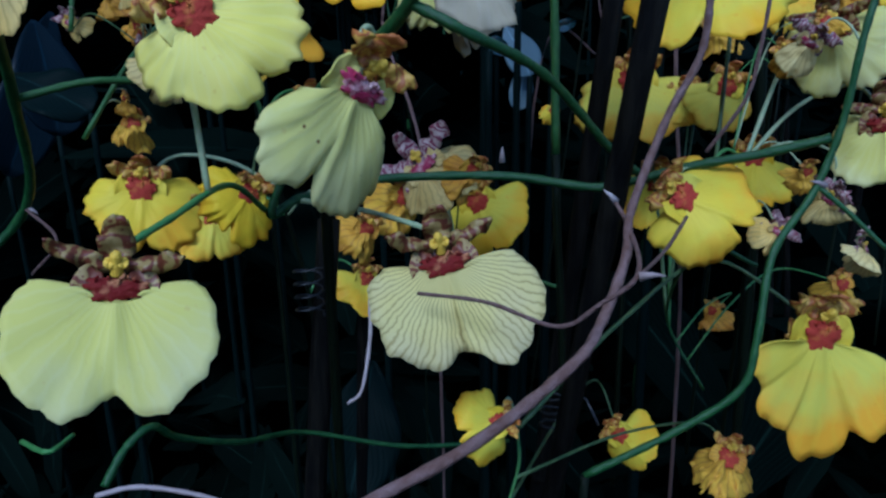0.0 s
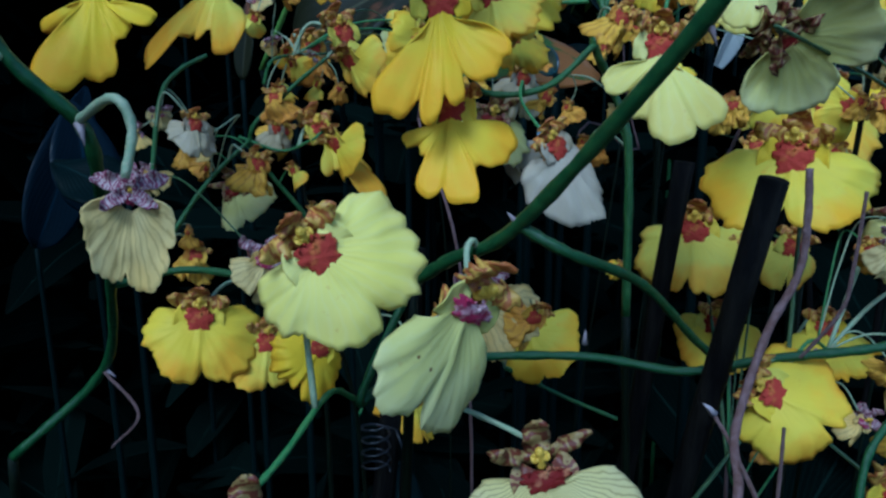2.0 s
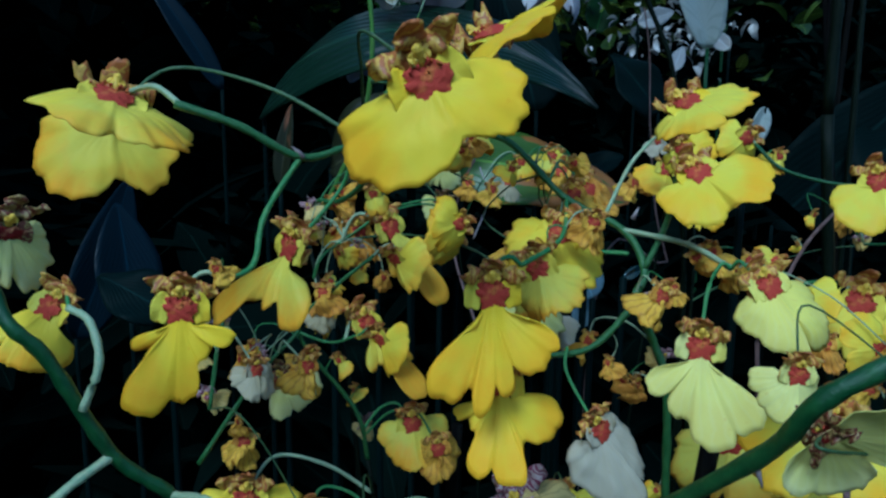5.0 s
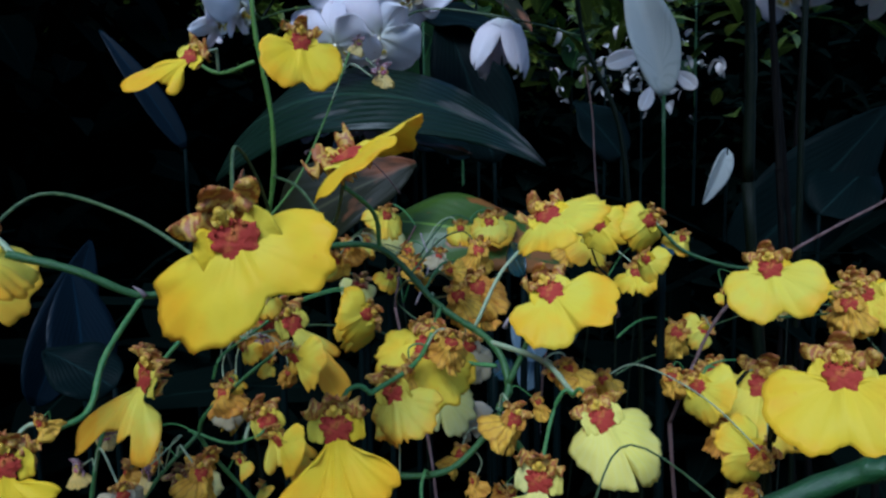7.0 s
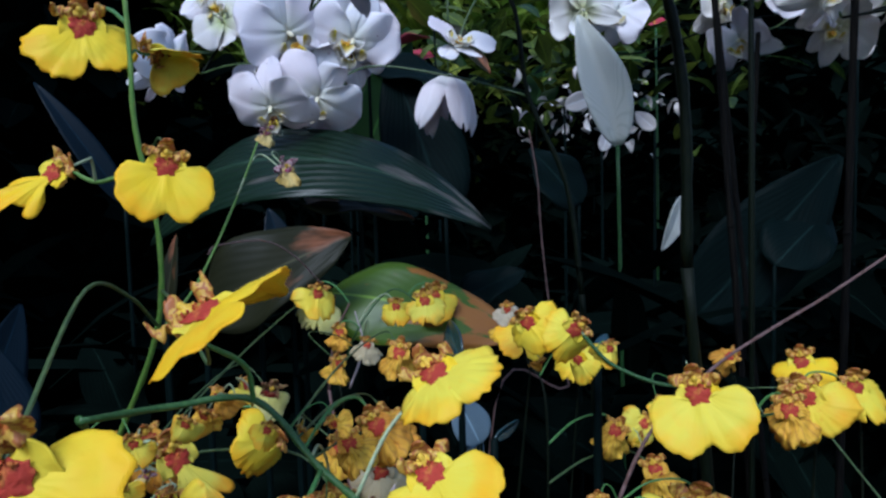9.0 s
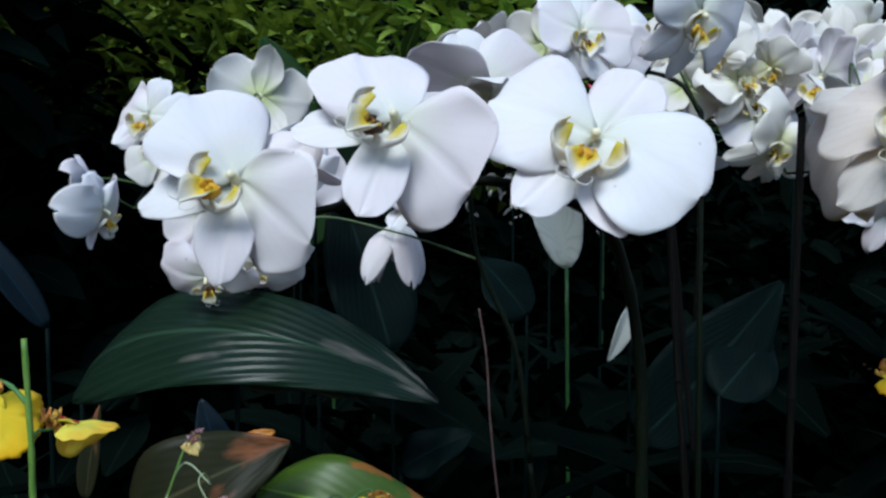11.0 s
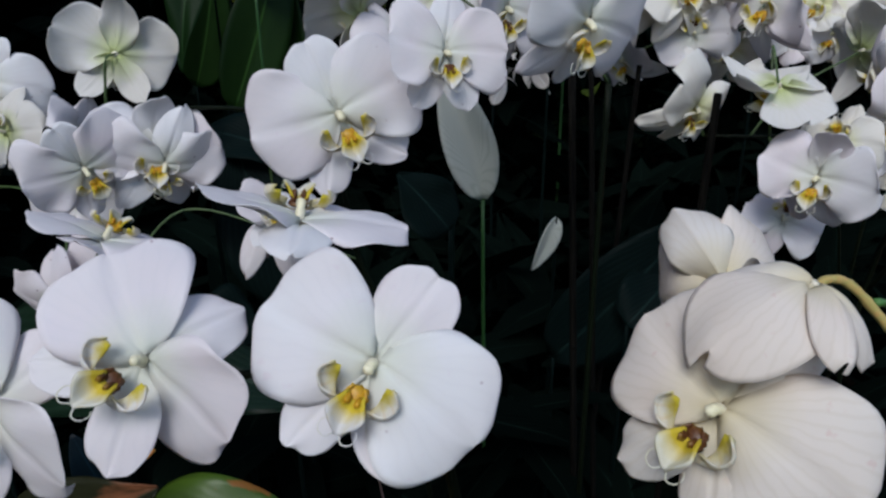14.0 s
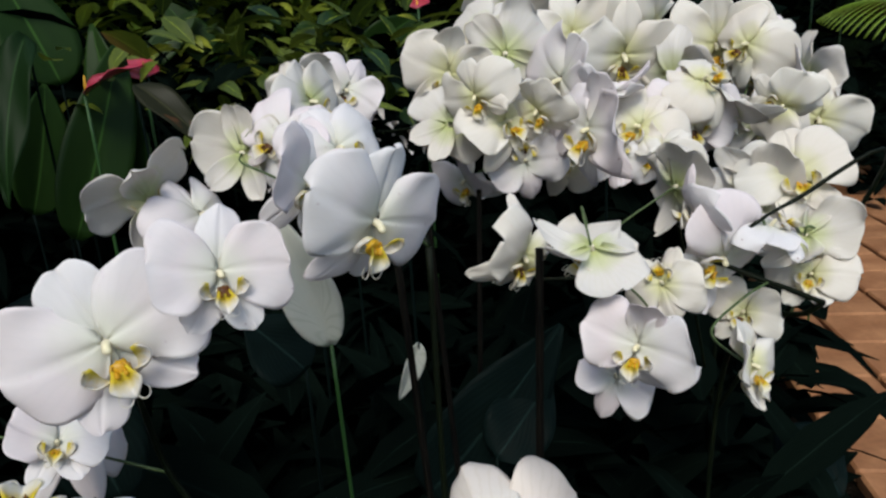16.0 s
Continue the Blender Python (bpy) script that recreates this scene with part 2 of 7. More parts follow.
PHAL_IVORY = petal_mat("phal_ivory", (0.89, 0.87, 0.82), (0.88, 0.83, 0.76), (0.84, 0.70, 0.70), (0.80, 0.78, 0.66), 0.15, 40, 0.5, 0.28, (0.74, 0.74, 0.42), relief=0.0001)
PHAL_LIP = petal_mat("phal_lip_white", (0.84, 0.82, 0.80), (0.84, 0.82, 0.68), (0.80, 0.74, 0.4), (0.78, 0.72, 0.4), 0.2, 20, 0.4, 0.3, (0.74, 0.58, 0.05), spread=(0.285, 0.235))
PHAL_WING = petal_mat("phal_wing_white", (0.84, 0.82, 0.80), (0.84, 0.80, 0.66), (0.76, 0.62, 0.3), (0.72, 0.5, 0.2), 0.2, 30, 0.45, 0.3, (0.72, 0.60, 0.06), spread=(0.225, 0.185))
PHAL_YELLOW = mottled_mat("phal_lip_yellow", (0.60, 0.32, 0.012), (0.72, 0.58, 0.06), 8, 0.4, 0.4, 0.65, 0.3, 0.0006)
PHAL_RUST = mottled_mat("phal_lip_rust", (0.10, 0.035, 0.008), (0.62, 0.40, 0.03), 9, 0.4, 0.4, 0.65, 0.3, 0.0006)
PHAL_COLUMN = mottled_mat("phal_column", (0.82, 0.76, 0.60), (0.74, 0.70, 0.38), 4, 0.4, 0.5, 0.8, 0.2, 0.0005)
SPATHE = petal_mat("spathe_white", (0.80, 0.80, 0.80), (0.74, 0.76, 0.68), (0.5, 0.55, 0.35), (0.52, 0.56, 0.46), 0.4, 60, 0.5, 0.3)
# Leaf green lowered to near-black: the colour holds the shade.
LEAF_SHADED = leaf_mat("leaf_shaded", (0.002, 0.005, 0.005), (0.0045, 0.010, 0.009), 0.5, trans=0.03, spec=0.03, relief=0.12)
# Deep shade put into the colour of undergrowth, shrubs and hedge.
LEAF_DEEP_SHADE = leaf_mat("leaf_deep_shade", (0.0014, 0.003, 0.0025), (0.003, 0.006, 0.0045), 0.6, trans=0.02, spec=0.0, relief=0.1)
# Grey patches towards the tip are a painted sheen.
LEAF_RIBBED = leaf_mat("leaf_ribbed", (0.006, 0.016, 0.009), (0.013, 0.028, 0.016), 0.3, (0.13, 0.12, 0.105), 34, 0.12, (0.62, 0.70), 3.0, spec=0.2)
LEAF_SCORCHED = leaf_mat("leaf_scorched", (0.05, 0.11, 0.010), (0.11, 0.18, 0.02), 0.35, (0.36, 0.15, 0.03), 30, 0.25, (0.50, 0.54), 3.4, relief=0.04, rib_tone=0.03)
LEAF_BRONZE = leaf_mat("leaf_bronze", (0.012, 0.015, 0.006), (0.027, 0.027, 0.012), 0.45, (0.26, 0.10, 0.045), 30, 0.2, (0.58, 0.68), 1.4, relief=0.06, rib_tone=0.06, spec=0.15)
# Lit copy of the garden leaves: sunlight is in its brighter greens.
LEAF_LIT = leaf_mat("leaf_garden_lit", (0.02, 0.06, 0.008), (0.24, 0.32, 0.03), 0.4, trans=0.3)
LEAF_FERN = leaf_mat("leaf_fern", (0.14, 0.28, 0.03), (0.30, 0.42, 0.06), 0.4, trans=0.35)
LEAF_HANGING = leaf_mat("leaf_hanging_green", (0.006, 0.02, 0.005), (0.011, 0.03, 0.008), 0.5, trans=0.2, rib_tone=0.0, relief=0.02, spec=0.1)
ANTHURIUM = mottled_mat("anthurium_red", (0.40, 0.03, 0.06), (0.60, 0.16, 0.20), 6, 0.2, 0.4, 0.7, 0.2, 0.003, 0.6)
# Pale blue base colour painted in place of sky mirrored on leaves.
LEAF_SKY_TINT = leaf_mat("leaf_sky_tint", (0.13, 0.19, 0.23), (0.17, 0.24, 0.28), 0.4, trans=0.1, rib_tone=0.1)
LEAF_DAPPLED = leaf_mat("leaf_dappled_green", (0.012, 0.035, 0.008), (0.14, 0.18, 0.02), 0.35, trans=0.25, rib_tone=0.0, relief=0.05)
LEAF_GLOSS = leaf_mat("leaf_glossy", (0.010, 0.03, 0.03), (0.016, 0.045, 0.05), 0.22, trans=0.0, rib_tone=0.1, relief=0.05, spec=1.0)
# A second lit green, brightened in colour to look sunlit.
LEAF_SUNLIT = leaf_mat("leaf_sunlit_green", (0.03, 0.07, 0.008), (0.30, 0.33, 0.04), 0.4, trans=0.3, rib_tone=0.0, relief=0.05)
# Dark blue base colour imitates shade with a faint sky sheen.
LEAF_BLUE_SHADE = leaf_mat("leaf_blue_shade", (0.002, 0.006, 0.010), (0.004, 0.011, 0.017), 0.4, trans=0.1, rib_tone=0.08, relief=0.08, spec=0.15)
LEAF_MID = leaf_mat("leaf_mid_green", (0.010, 0.028, 0.005), (0.022, 0.055, 0.010), 0.45, trans=0.2, rib_tone=0.0, relief=0.03, spec=0.15)
# Near-white for leaves added where bright glints show among the stems.
LEAF_GLINT = leaf_mat("leaf_glint", (0.62, 0.56, 0.50), (0.78, 0.74, 0.70), 0.22, trans=0.2, rib_tone=0.0)
LEAF_WITHERED = leaf_mat("leaf_withered", (0.50, 0.16, 0.03), (0.62, 0.30, 0.05), 0.4, ribs=30.0)
# Soil browns lowered to near-black, so the colour holds the shade.
SOIL = mottled_mat("soil_shaded", (0.004, 0.003, 0.0025), (0.010, 0.008, 0.006), 14, 0.95, relief=0.8, dist=0.03, spec=0.0)
TERRACOTTA = mottled_mat("terracotta_paving", (0.30, 0.13, 0.055), (0.42, 0.20, 0.09), 5, 0.75, relief=0.4, dist=0.004)

# Plain dark green for the added backdrop that hides the sky.
LEAF_BACKDROP = mottled_mat("leaf_backdrop", (0.006, 0.014, 0.006), (0.016, 0.034, 0.012), 6, 0.9, relief=1.0, dist=0.05, spec=0.1)


# ---------- mesh helpers ----------
def finish(name, bm, material, smooth=True):
    me = bpy.data.meshes.new(name)
    bm.normal_update()
    bm.to_mesh(me)
    bm.free()
    if smooth:
        me.polygons.foreach_set("use_smooth", [True] * len(me.polygons))
    me.materials.append(material)
    return me


def hang(name, me, parent, m=None, label=""):
    """Links a mesh as one part under a thing or a part."""
    ob = new(name, me)
    ob.parent = parent
    if m is not None:
        ob.matrix_basis = m
    if label:
        ob["label"] = label
    return ob


def part(name, bm, material, parent, label=""):
    return hang(name, finish(name, bm, material), parent, None, label)


def sheet(bm, rows, thick, closed=False, uv=None):
    """A thin two-sided skin over rows of points, with a rim. rows: equal lists of Vectors. closed: the rows are rings."""
    nr, nc = len(rows), len(rows[0])
    P = np.array([[tuple(p) for p in r] for r in rows])
    du = np.gradient(P, axis=0)
    dv = np.roll(P, -1, 1) - np.roll(P, 1, 1) if closed else np.gradient(P, axis=1)
    N = np.cross(du, dv)
    N /= np.maximum(np.linalg.norm(N, axis=2, keepdims=True), 1e-9)
    lay = bm.loops.layers.uv.verify()
    a = [[bm.verts.new(P[i, j] + N[i, j] * thick / 2) for j in range(nc)] for i in range(nr)]
    b = [[bm.verts.new(P[i, j] - N[i, j] * thick / 2) for j in range(nc)] for i in range(nr)]

    def quad(vs, ij):
        try:
            f = bm.faces.new(vs)
        except ValueError:
            return
        for lo, (i, j) in zip(f.loops, ij):
            lo[lay].uv = (j / max(1, nc - 1), i / max(1, nr - 1))
    span = nc if closed else nc - 1
    for i in range(nr - 1):
        for j in range(span):
            k = (j + 1) % nc
            ij = [(i, j), (i, j + 1), (i + 1, j + 1), (i + 1, j)]
            quad([a[i][j], a[i][k], a[i + 1][k], a[i + 1][j]], ij)
            quad([b[i + 1][j], b[i + 1][k], b[i][k], b[i][j]], ij[::-1])
    for j in range(span):
        k = (j + 1) % nc
        quad([a[-1][j], a[-1][k], b[-1][k], b[-1][j]], [(nr - 1, j)] * 4)
        if not closed:
            quad([b[0][j], b[0][k], a[0][k], a[0][j]], [(0, j)] * 4)
    if closed:
        bm.faces.new(a[0][::-1])
        bm.faces.new(b[0])
    else:
        for i in range(nr - 1):
            quad([a[i][0], a[i + 1][0], b[i + 1][0], b[i][0]], [(i, 0)] * 4)
            quad([b[i][-1], b[i + 1][-1], a[i + 1][-1], a[i][-1]], [(i, nc - 1)] * 4)
    return bm


def spline(pts, per=8):
    """Points of a smooth curve through pts."""
    p = [Vector(q) for q in pts]
    if len(p) == 2:
        return [p[0].lerp(p[1], i / per) for i in range(per + 1)]
    q = [p[0] * 2 - p[1]] + p + [p[-1] * 2 - p[-2]]
    out = []
    for i in range(1, len(q) - 2):
        a, b, c, d = q[i - 1:i + 3]
        for k in range(per):
            t = k / per
            out.append(0.5 * ((2 * b) + (c - a) * t + (2 * a - 5 * b + 4 * c - d) * t * t + (3 * b - a - 3 * c + d) * t ** 3))
    out.append(p[-1])
    return out


def tube(bm, pts, r0, r1, sides=8, knobs=0.0):
    """A tapered round stalk along pts, with slight swellings."""
    n = len(pts)
    rings = []
    up = Vector((0.31, 0.17, 0.93))
    for i, p in enumerate(pts):
        d = (pts[min(i + 1, n - 1)] - pts[max(i - 1, 0)]).normalized()
        x = d.cross(up)
        if x.length < 1e-4:
            x = d.cross(Vector((1, 0, 0)))
        x.normalize()
        y = d.cross(x)
        r = r0 + (r1 - r0) * i / max(1, n - 1)
        r *= 1 + knobs * math.sin(i * 1.7 + p.x * 90) + 0.06 * math.sin(i * 2.9)
        rings.append([bm.verts.new(p + (x * math.cos(a) + y * math.sin(a)) * r) for a in [math.tau * k / sides for k in range(sides)]])
    for i in range(n - 1):
        for k in range(sides):
            j = (k + 1) % sides
            bm.faces.new((rings[i][k], rings[i][j], rings[i + 1][j], rings[i + 1][k]))
    bm.faces.new(rings[0][::-1])
    bm.faces.new(rings[-1])
    return bm


def blob(bm, centre, size, seed=0.0, rough=0.12, seg=12, rings=8):
    """A lumpy rounded body."""
    c, s = Vector(centre), Vector(size)
    g = bmesh.ops.create_uvsphere(bm, u_segments=seg, v_segments=rings, radius=1)
    for v in g["verts"]:
        k = 1 + rough * noise.noise(v.co * 2.3 + Vector((seed, seed * 1.7, 0))) * 2
        v.co = Vector((v.co.x * s.x, v.co.y * s.y, v.co.z * s.z)) * k + c
    return bm


def euler(rx, ry, rz):
    return Euler((radians(rx), radians(ry), radians(rz))).to_matrix().to_4x4()


# ---------- dancing-lady flower, unit size: lip one wide, hanging down -z, facing -y ----------
CACHE = {}


def cached(key, make):
    if key not in CACHE:
        CACHE[key] = make()
    return CACHE[key]


# reach of the lip's edge from its neck, by the turn from straight down
LIP_TURN = np.array([0, 0.35, 0.8, 1.2, 1.55, 1.9, 2.3])
LIP_REACH = np.array([0.50, 0.545, 0.565, 0.555, 0.51, 0.42, 0.27])


# lips that hang in separate lobes: (turn, half spread, reach, set forward) of each lobe
LOBES = {
    30: ((-0.62, 0.34, 0.80, -0.12), (-0.19, 0.19, 0.72, 0.07), (0.12, 0.20, 0.62, 0.05), (0.80, 0.62, 0.54, 0.08)),
    31: ((-0.40, 0.42, 0.68, 0.06), (0.08, 0.40, 0.55, -0.02), (1.32, 0.30, 0.42, 0.05), (-1.08, 0.24, 0.42, -0.14)),
    32: ((-0.62, 0.30, 0.86, 0.05), (0.85, 0.42, 0.62, -0.10), (0.20, 0.40, 0.40, -0.03)),
    33: ((-0.36, 0.30, 0.62, 0.08), (0.14, 0.34, 0.68, 0.05), (1.10, 0.62, 0.56, -0.08), (-1.25, 0.26, 0.42, -0.05)),
    34: ((-1.05, 0.42, 0.50, 0.06), (-0.30, 0.45, 0.52, 0.0), (0.25, 0.42, 0.74, 0.06), (0.80, 0.36, 0.74, -0.08)),
    36: ((-1.15, 0.55, 0.52, 0.06), (-0.50, 0.52, 0.62, 0.0), (0.05, 0.46, 0.76, -0.12), (0.80, 0.70, 0.66, 0.05)),
    37: ((-0.94, 1.03, 0.55, 0.03), (0.92, 1.02, 0.55, 0.02)),
    38: ((-0.98, 1.06, 0.54, -0.04), (0.86, 0.96, 0.58, 0.05)),
    35: ((-0.08, 0.36, 0.84, 0.05), (0.62, 0.26, 0.55, -0.08), (-0.70, 0.24, 0.46, -0.05)),
}


def lobed_lip(kind, shape):
    """A lip with a narrow neck and free lobes that hang before and behind one another."""
    lobes = LOBES[shape]
    ph = [random.Random(shape + k).uniform(0, 6.28) for k in range(4)]
    neck = 0.075 if shape < 36 else 0.0
    turns, reaches = zip(*sorted((q[0], q[2]) for q in lobes))
    first, last = min(q[0] - q[1] for q in lobes), max(q[0] + q[1] for q in lobes)
    rows = []
    N, R = 90, 12
    for i in range(R + 1):
        v = i / R
        row = []
        for k in range(N + 1):
            q = k / N
            a = first + (last - first) * q
            each = [reach * max(0.0, 1 - abs((a - at) / half) ** 3.2) ** 0.45 for at, half, reach, _ in lobes]
            share = [(g + 0.05) ** 7 for g in each]
            fore = sum(w * d[3] for w, d in zip(share, lobes)) / sum(share)
            r = max((0.64 if shape < 36 else 0.74) * float(np.interp(a, turns, reaches)) * min(1.0, (a - first + 0.02) * 6, (last - a + 0.02) * 6), 0.17, *each) * (1 + 0.02 * math.sin(9 * a + ph[0]) + 0.014 * math.sin(19 * a + ph[1]) + 0.05 * noise.noise(Vector((a * 8, shape, 3))))
            out = max(0.0, v - 0.12) / 0.88
            x = (q - 0.5) * 0.17 * (1 - v) + math.sin(a) * r * out
            z = -0.085 - neck * min(1, v / 0.2) - math.cos(a) * r * out
            y = -fore * out ** 1.4 - 0.03 * math.sin(math.pi * out * 0.9) + 0.03 * out ** 3 * math.sin(3 * a + ph[2]) + 0.008 * out ** 2 * math.sin(13 * a + ph[3]) - 0.03 * math.exp(-(x / 0.05) ** 2) * (1 - v)
            row.append(Vector((x, y + 0.28 * (z + 0.085), z)))
        rows.append(row)
    return finish("lip", sheet(bmesh.new(), rows, 0.008), LIP[kind])


def lip_mesh(kind, shape, fold):
    """The broad skirt of the lip: a fan from a short neck, with an uneven, waved margin."""
    if shape in LOBES:
        return lobed_lip(kind, shape)
    rnd = random.Random(shape * 31 + 11)
    ph = [rnd.uniform(0, 6.28) for _ in range(8)]
    style = 0 if shape < 9 or shape > 22 else 1 if shape < 16 else 2
    wide = rnd.uniform(*((2.05, 2.3), (1.55, 1.85), (1.05, 1.3))[style])
    notch, lean, gap = (rnd.uniform(0.28, 0.42) if shape % 3 == 1 else rnd.uniform(0.06, 0.2)), rnd.uniform(-0.2, 0.2), rnd.uniform(0.045, 0.08)
    frill = 2.2 if shape % 4 == 3 else 1.0
    side, side_at = rnd.uniform(0.0, 0.12), rnd.choice((-1, 1)) * rnd.uniform(0.6, 1.2)
    skew = rnd.uniform(-0.10, 0.10)
    if shape > 22:
        style, wide, notch, lean, gap, skew = 0, 1.95, 0.30, 0.08, 0.24, -0.10
    bulge, back = rnd.uniform(0.01, 0.05), rnd.uniform(-0.02, 0.07)
    roll_at, roll_by = rnd.uniform(-1.5, 1.5), rnd.uniform(-0.6, 0.9)
    tilt = rnd.uniform(0.22, 0.42)
    crumple = 0.16 if kind == "dried" else 0.05 if kind in ("faded", "white") else 0.02
    rows = []
    N, R = 84, 12
    for i in range(R + 1):
        v = i / R
        row = []
        for k in range(N + 1):
            q = 2 * k / N - 1
            a = q * wide
            r = float(np.interp(abs(a), LIP_TURN, LIP_REACH)) * (1 - 0.45 * math.exp(-((wide - abs(a)) / 0.2) ** 2)) * (1, 1, 1.1)[style]
            r *= 1 - notch * math.exp(-((a - lean) / gap) ** 2) - side * math.exp(-((a - side_at) / 0.10) ** 2)
            r *= (1 + skew * math.sin(a)) * (1 + 0.05 * math.sin(3 * a + ph[0]) + 0.03 * math.sin(6 * a + ph[1]) + 0.014 * frill * math.sin(11 * a + ph[2]) + 0.008 * frill * math.sin(23 * a + ph[3]) + 0.005 * math.sin(41 * a + ph[6]))
            r *= 1 + 0.08 * noise.noise(Vector((a * 2.6, shape * 7.7, 0))) + 0.06 * frill * noise.noise(Vector((a * 7.5, shape * 3.3, 5))) + 0.035 * noise.noise(Vector((a * 19, shape * 1.3, 9)))
            x = 0.095 * q * (1 - v) + math.sin(a) * r * v
            z = -0.075 - 0.02 * (1 - q * q) * (1 - v) - math.cos(a) * r * v
            y = -bulge * math.sin(math.pi * min(1, v * 0.85)) + back * v ** 3 * (0.7 + 0.5 * math.sin(2 * a + ph[4]))
            y += 0.10 * v ** 2 * abs(math.sin(a)) ** 2 + v ** 2 * (0.012 * math.sin(4 * a + ph[3]) + 0.006 * math.sin(8 * a + ph[4])) + 0.009 * frill * v ** 4 * math.sin(15 * a + ph[5]) + 0.0012 * v * math.sin(30 * a + ph[1])
            y += roll_by * math.exp(-((a - roll_at) / 0.4) ** 2) * max(0, v - 0.62) ** 1.6
            y += fold * 0.85 * abs(x) ** 1.25 - 0.018 * math.exp(-(x / 0.03) ** 2) * (1 - v)
            y += crumple * noise.noise(Vector((x * 5, z * 5, shape))) + crumple * 0.3 * noise.noise(Vector((x * 14, z * 14, shape)))
            x += crumple * 0.5 * noise.noise(Vector((x * 6, z * 6, shape + 9.3)))
            row.append(Vector((x * (1 - 0.28 * fold), y + (z + 0.075) * tilt, z)))
        rows.append(row)
    return finish("lip", sheet(bmesh.new(), rows, 0.008), LIP[kind])


def ear_mesh(mat):
    """One of the two small shoulders of the lip beside the crest."""
    rows = []
    for i in range(7):
        u = (i + 0.3) / 6.3
        ring = []
        for k in range(24):
            a = math.tau * k / 24
            sq = (1 / max(abs(math.cos(a)), abs(math.sin(a))) ** 0.4) * (1 + 0.07 * math.sin(5 * a + 1))
            dx, dz = math.cos(a) * 0.068 * u * sq, math.sin(a) * 0.120 * u * sq
            x = 0.145 + dx - 0.22 * dz
            z = -0.03 + dz + 0.35 * dx
            ring.append(Vector((x, 0.0 - 0.5 * abs(dx) * u + 0.012 * math.sin(4 * a) * u * u + 0.02 * u * u, z)))
        rows.append(ring)
    return finish("side_lobe", sheet(bmesh.new(), rows, 0.008, closed=True), mat)


def callus_mesh(kind):
    """The crest at the throat: a grainy patch with ragged edges and warts along the top."""
    rnd = random.Random(5)
    half, tall, mid = (0.112, 0.112, -0.055) if kind == "rust" else (0.142, 0.062, -0.045)
    rows = []
    for i in range(12):
        u = (i + 0.25) / 11.25
        ring = []
        for k in range(40):
            a = math.tau * k / 40
            sq = 1 / max(abs(math.cos(a)), abs(math.sin(a))) ** 0.45
            r = sq * (1 + 0.09 * math.sin(3 * a + 1) + 0.08 * math.sin(7 * a) + 0.09 * math.sin(11 * a + 2) * u + 0.05 * math.sin(17 * a))
            x, z = math.cos(a) * half * r * u * (1 + 0.22 * math.sin(a)), math.sin(a) * tall * r * u + mid
            y = -0.022 * (1 - u ** 3) + 0.009 * noise.noise(Vector((x * 24, z * 24, 1))) + 0.007 * noise.noise(Vector((x * 60, z * 60, 4))) - 0.018
            ring.append(Vector((x, y, z)))
        rows.append(ring)
    bm = sheet(bmesh.new(), rows, 0.008, closed=True)
    for i in range(12):
        x = rnd.uniform(-0.8, 0.8) * half
        blob(bm, (x, -0.04 + rnd.uniform(-0.01, 0.012), mid + tall * rnd.uniform(0.5, 1.1)), (rnd.uniform(0.006, 0.013), 0.013, rnd.uniform(0.007, 0.015)), i, 0.5, 6, 5)
    return finish("callus", bm, CALLUS[kind])


def column_mesh():
    """The short hooded column over the crest, with its two small wings."""
    bm = bmesh.new()
    pts = [Vector((0, 0.02, 0.04)), Vector((0, -0.02, 0.08)), Vector((0, -0.05, 0.115)), Vector((0, -0.075, 0.135))]
    tube(bm, spline(pts, 4), 0.032, 0.028, 10, 0.05)
    blob(bm, (0, -0.066, 0.132), (0.027, 0.027, 0.026), 2, 0.2, 10, 7)
    for s in (-1, 1):
        rows = []
        for i in range(5):
            u = (i + 0.3) / 4.3
            rows.append([Vector((s * (0.036 + 0.026 * u * math.cos(q)), -0.045 + 0.012 * u * math.sin(3 * q), 0.095 + 0.032 * u * math.sin(q))) for q in [math.tau * k / 12 for k in range(12)]])
        sheet(bm, rows, 0.010, closed=True)
    return finish("column", bm, COLUMN)


def tepal_mesh(mat, length, width, curl, shape):
    """A wavy strap along +z from the origin."""
    rnd = random.Random(shape)
    p1, p2 = rnd.uniform(0, 6), rnd.uniform(0, 6)
    rows = []
    for i in range(13):
        v = i / 12
        w = width * (0.35 + 0.9 * math.sin(math.pi * min(1, v * 0.86 + 0.1)) ** 0.8) * (1 if v < 0.9 else max(0.4, 1 - (v - 0.9) * 5))
        bend = curl * v * v
        row = []
        for j in range(7):
            s = j / 3 - 1
            y = -bend + 0.05 * s * s * (1 - v * 0.4) * (1 if curl > 0 else -1) + 0.05 * math.sin(v * 10 + p1) * s + 0.045 * math.sin(v * 17 + p2) * abs(s)
            row.append(Vector((s * w, y, length * v * (1 - 0.25 * abs(curl) * v))))
        rows.append(row)
    return finish("tepal", sheet(bmesh.new(), rows, 0.014), mat)


SPRAYS = {}


def spray(key, label, base):
    """A plant whose stalks and flowers hang under one empty at its foot."""
    e = new(key.split("__")[0])
    e.location = base
    tagged(e, label, "orchid")
    SPRAYS[key] = (e, Vector(base), [])
    return e


def stalk(key, pts, r0, r1, mat=None, name="stem", sides=8, knobs=0.08, note=""):
    e, base, course = SPRAYS[key]
    c = spline(pts, 8)
    course.extend(c)
    bm = tube(bmesh.new(), [p - base for p in c], r0, r1, sides, knobs)
    return part(name, bm, mat or STEM, e, note)


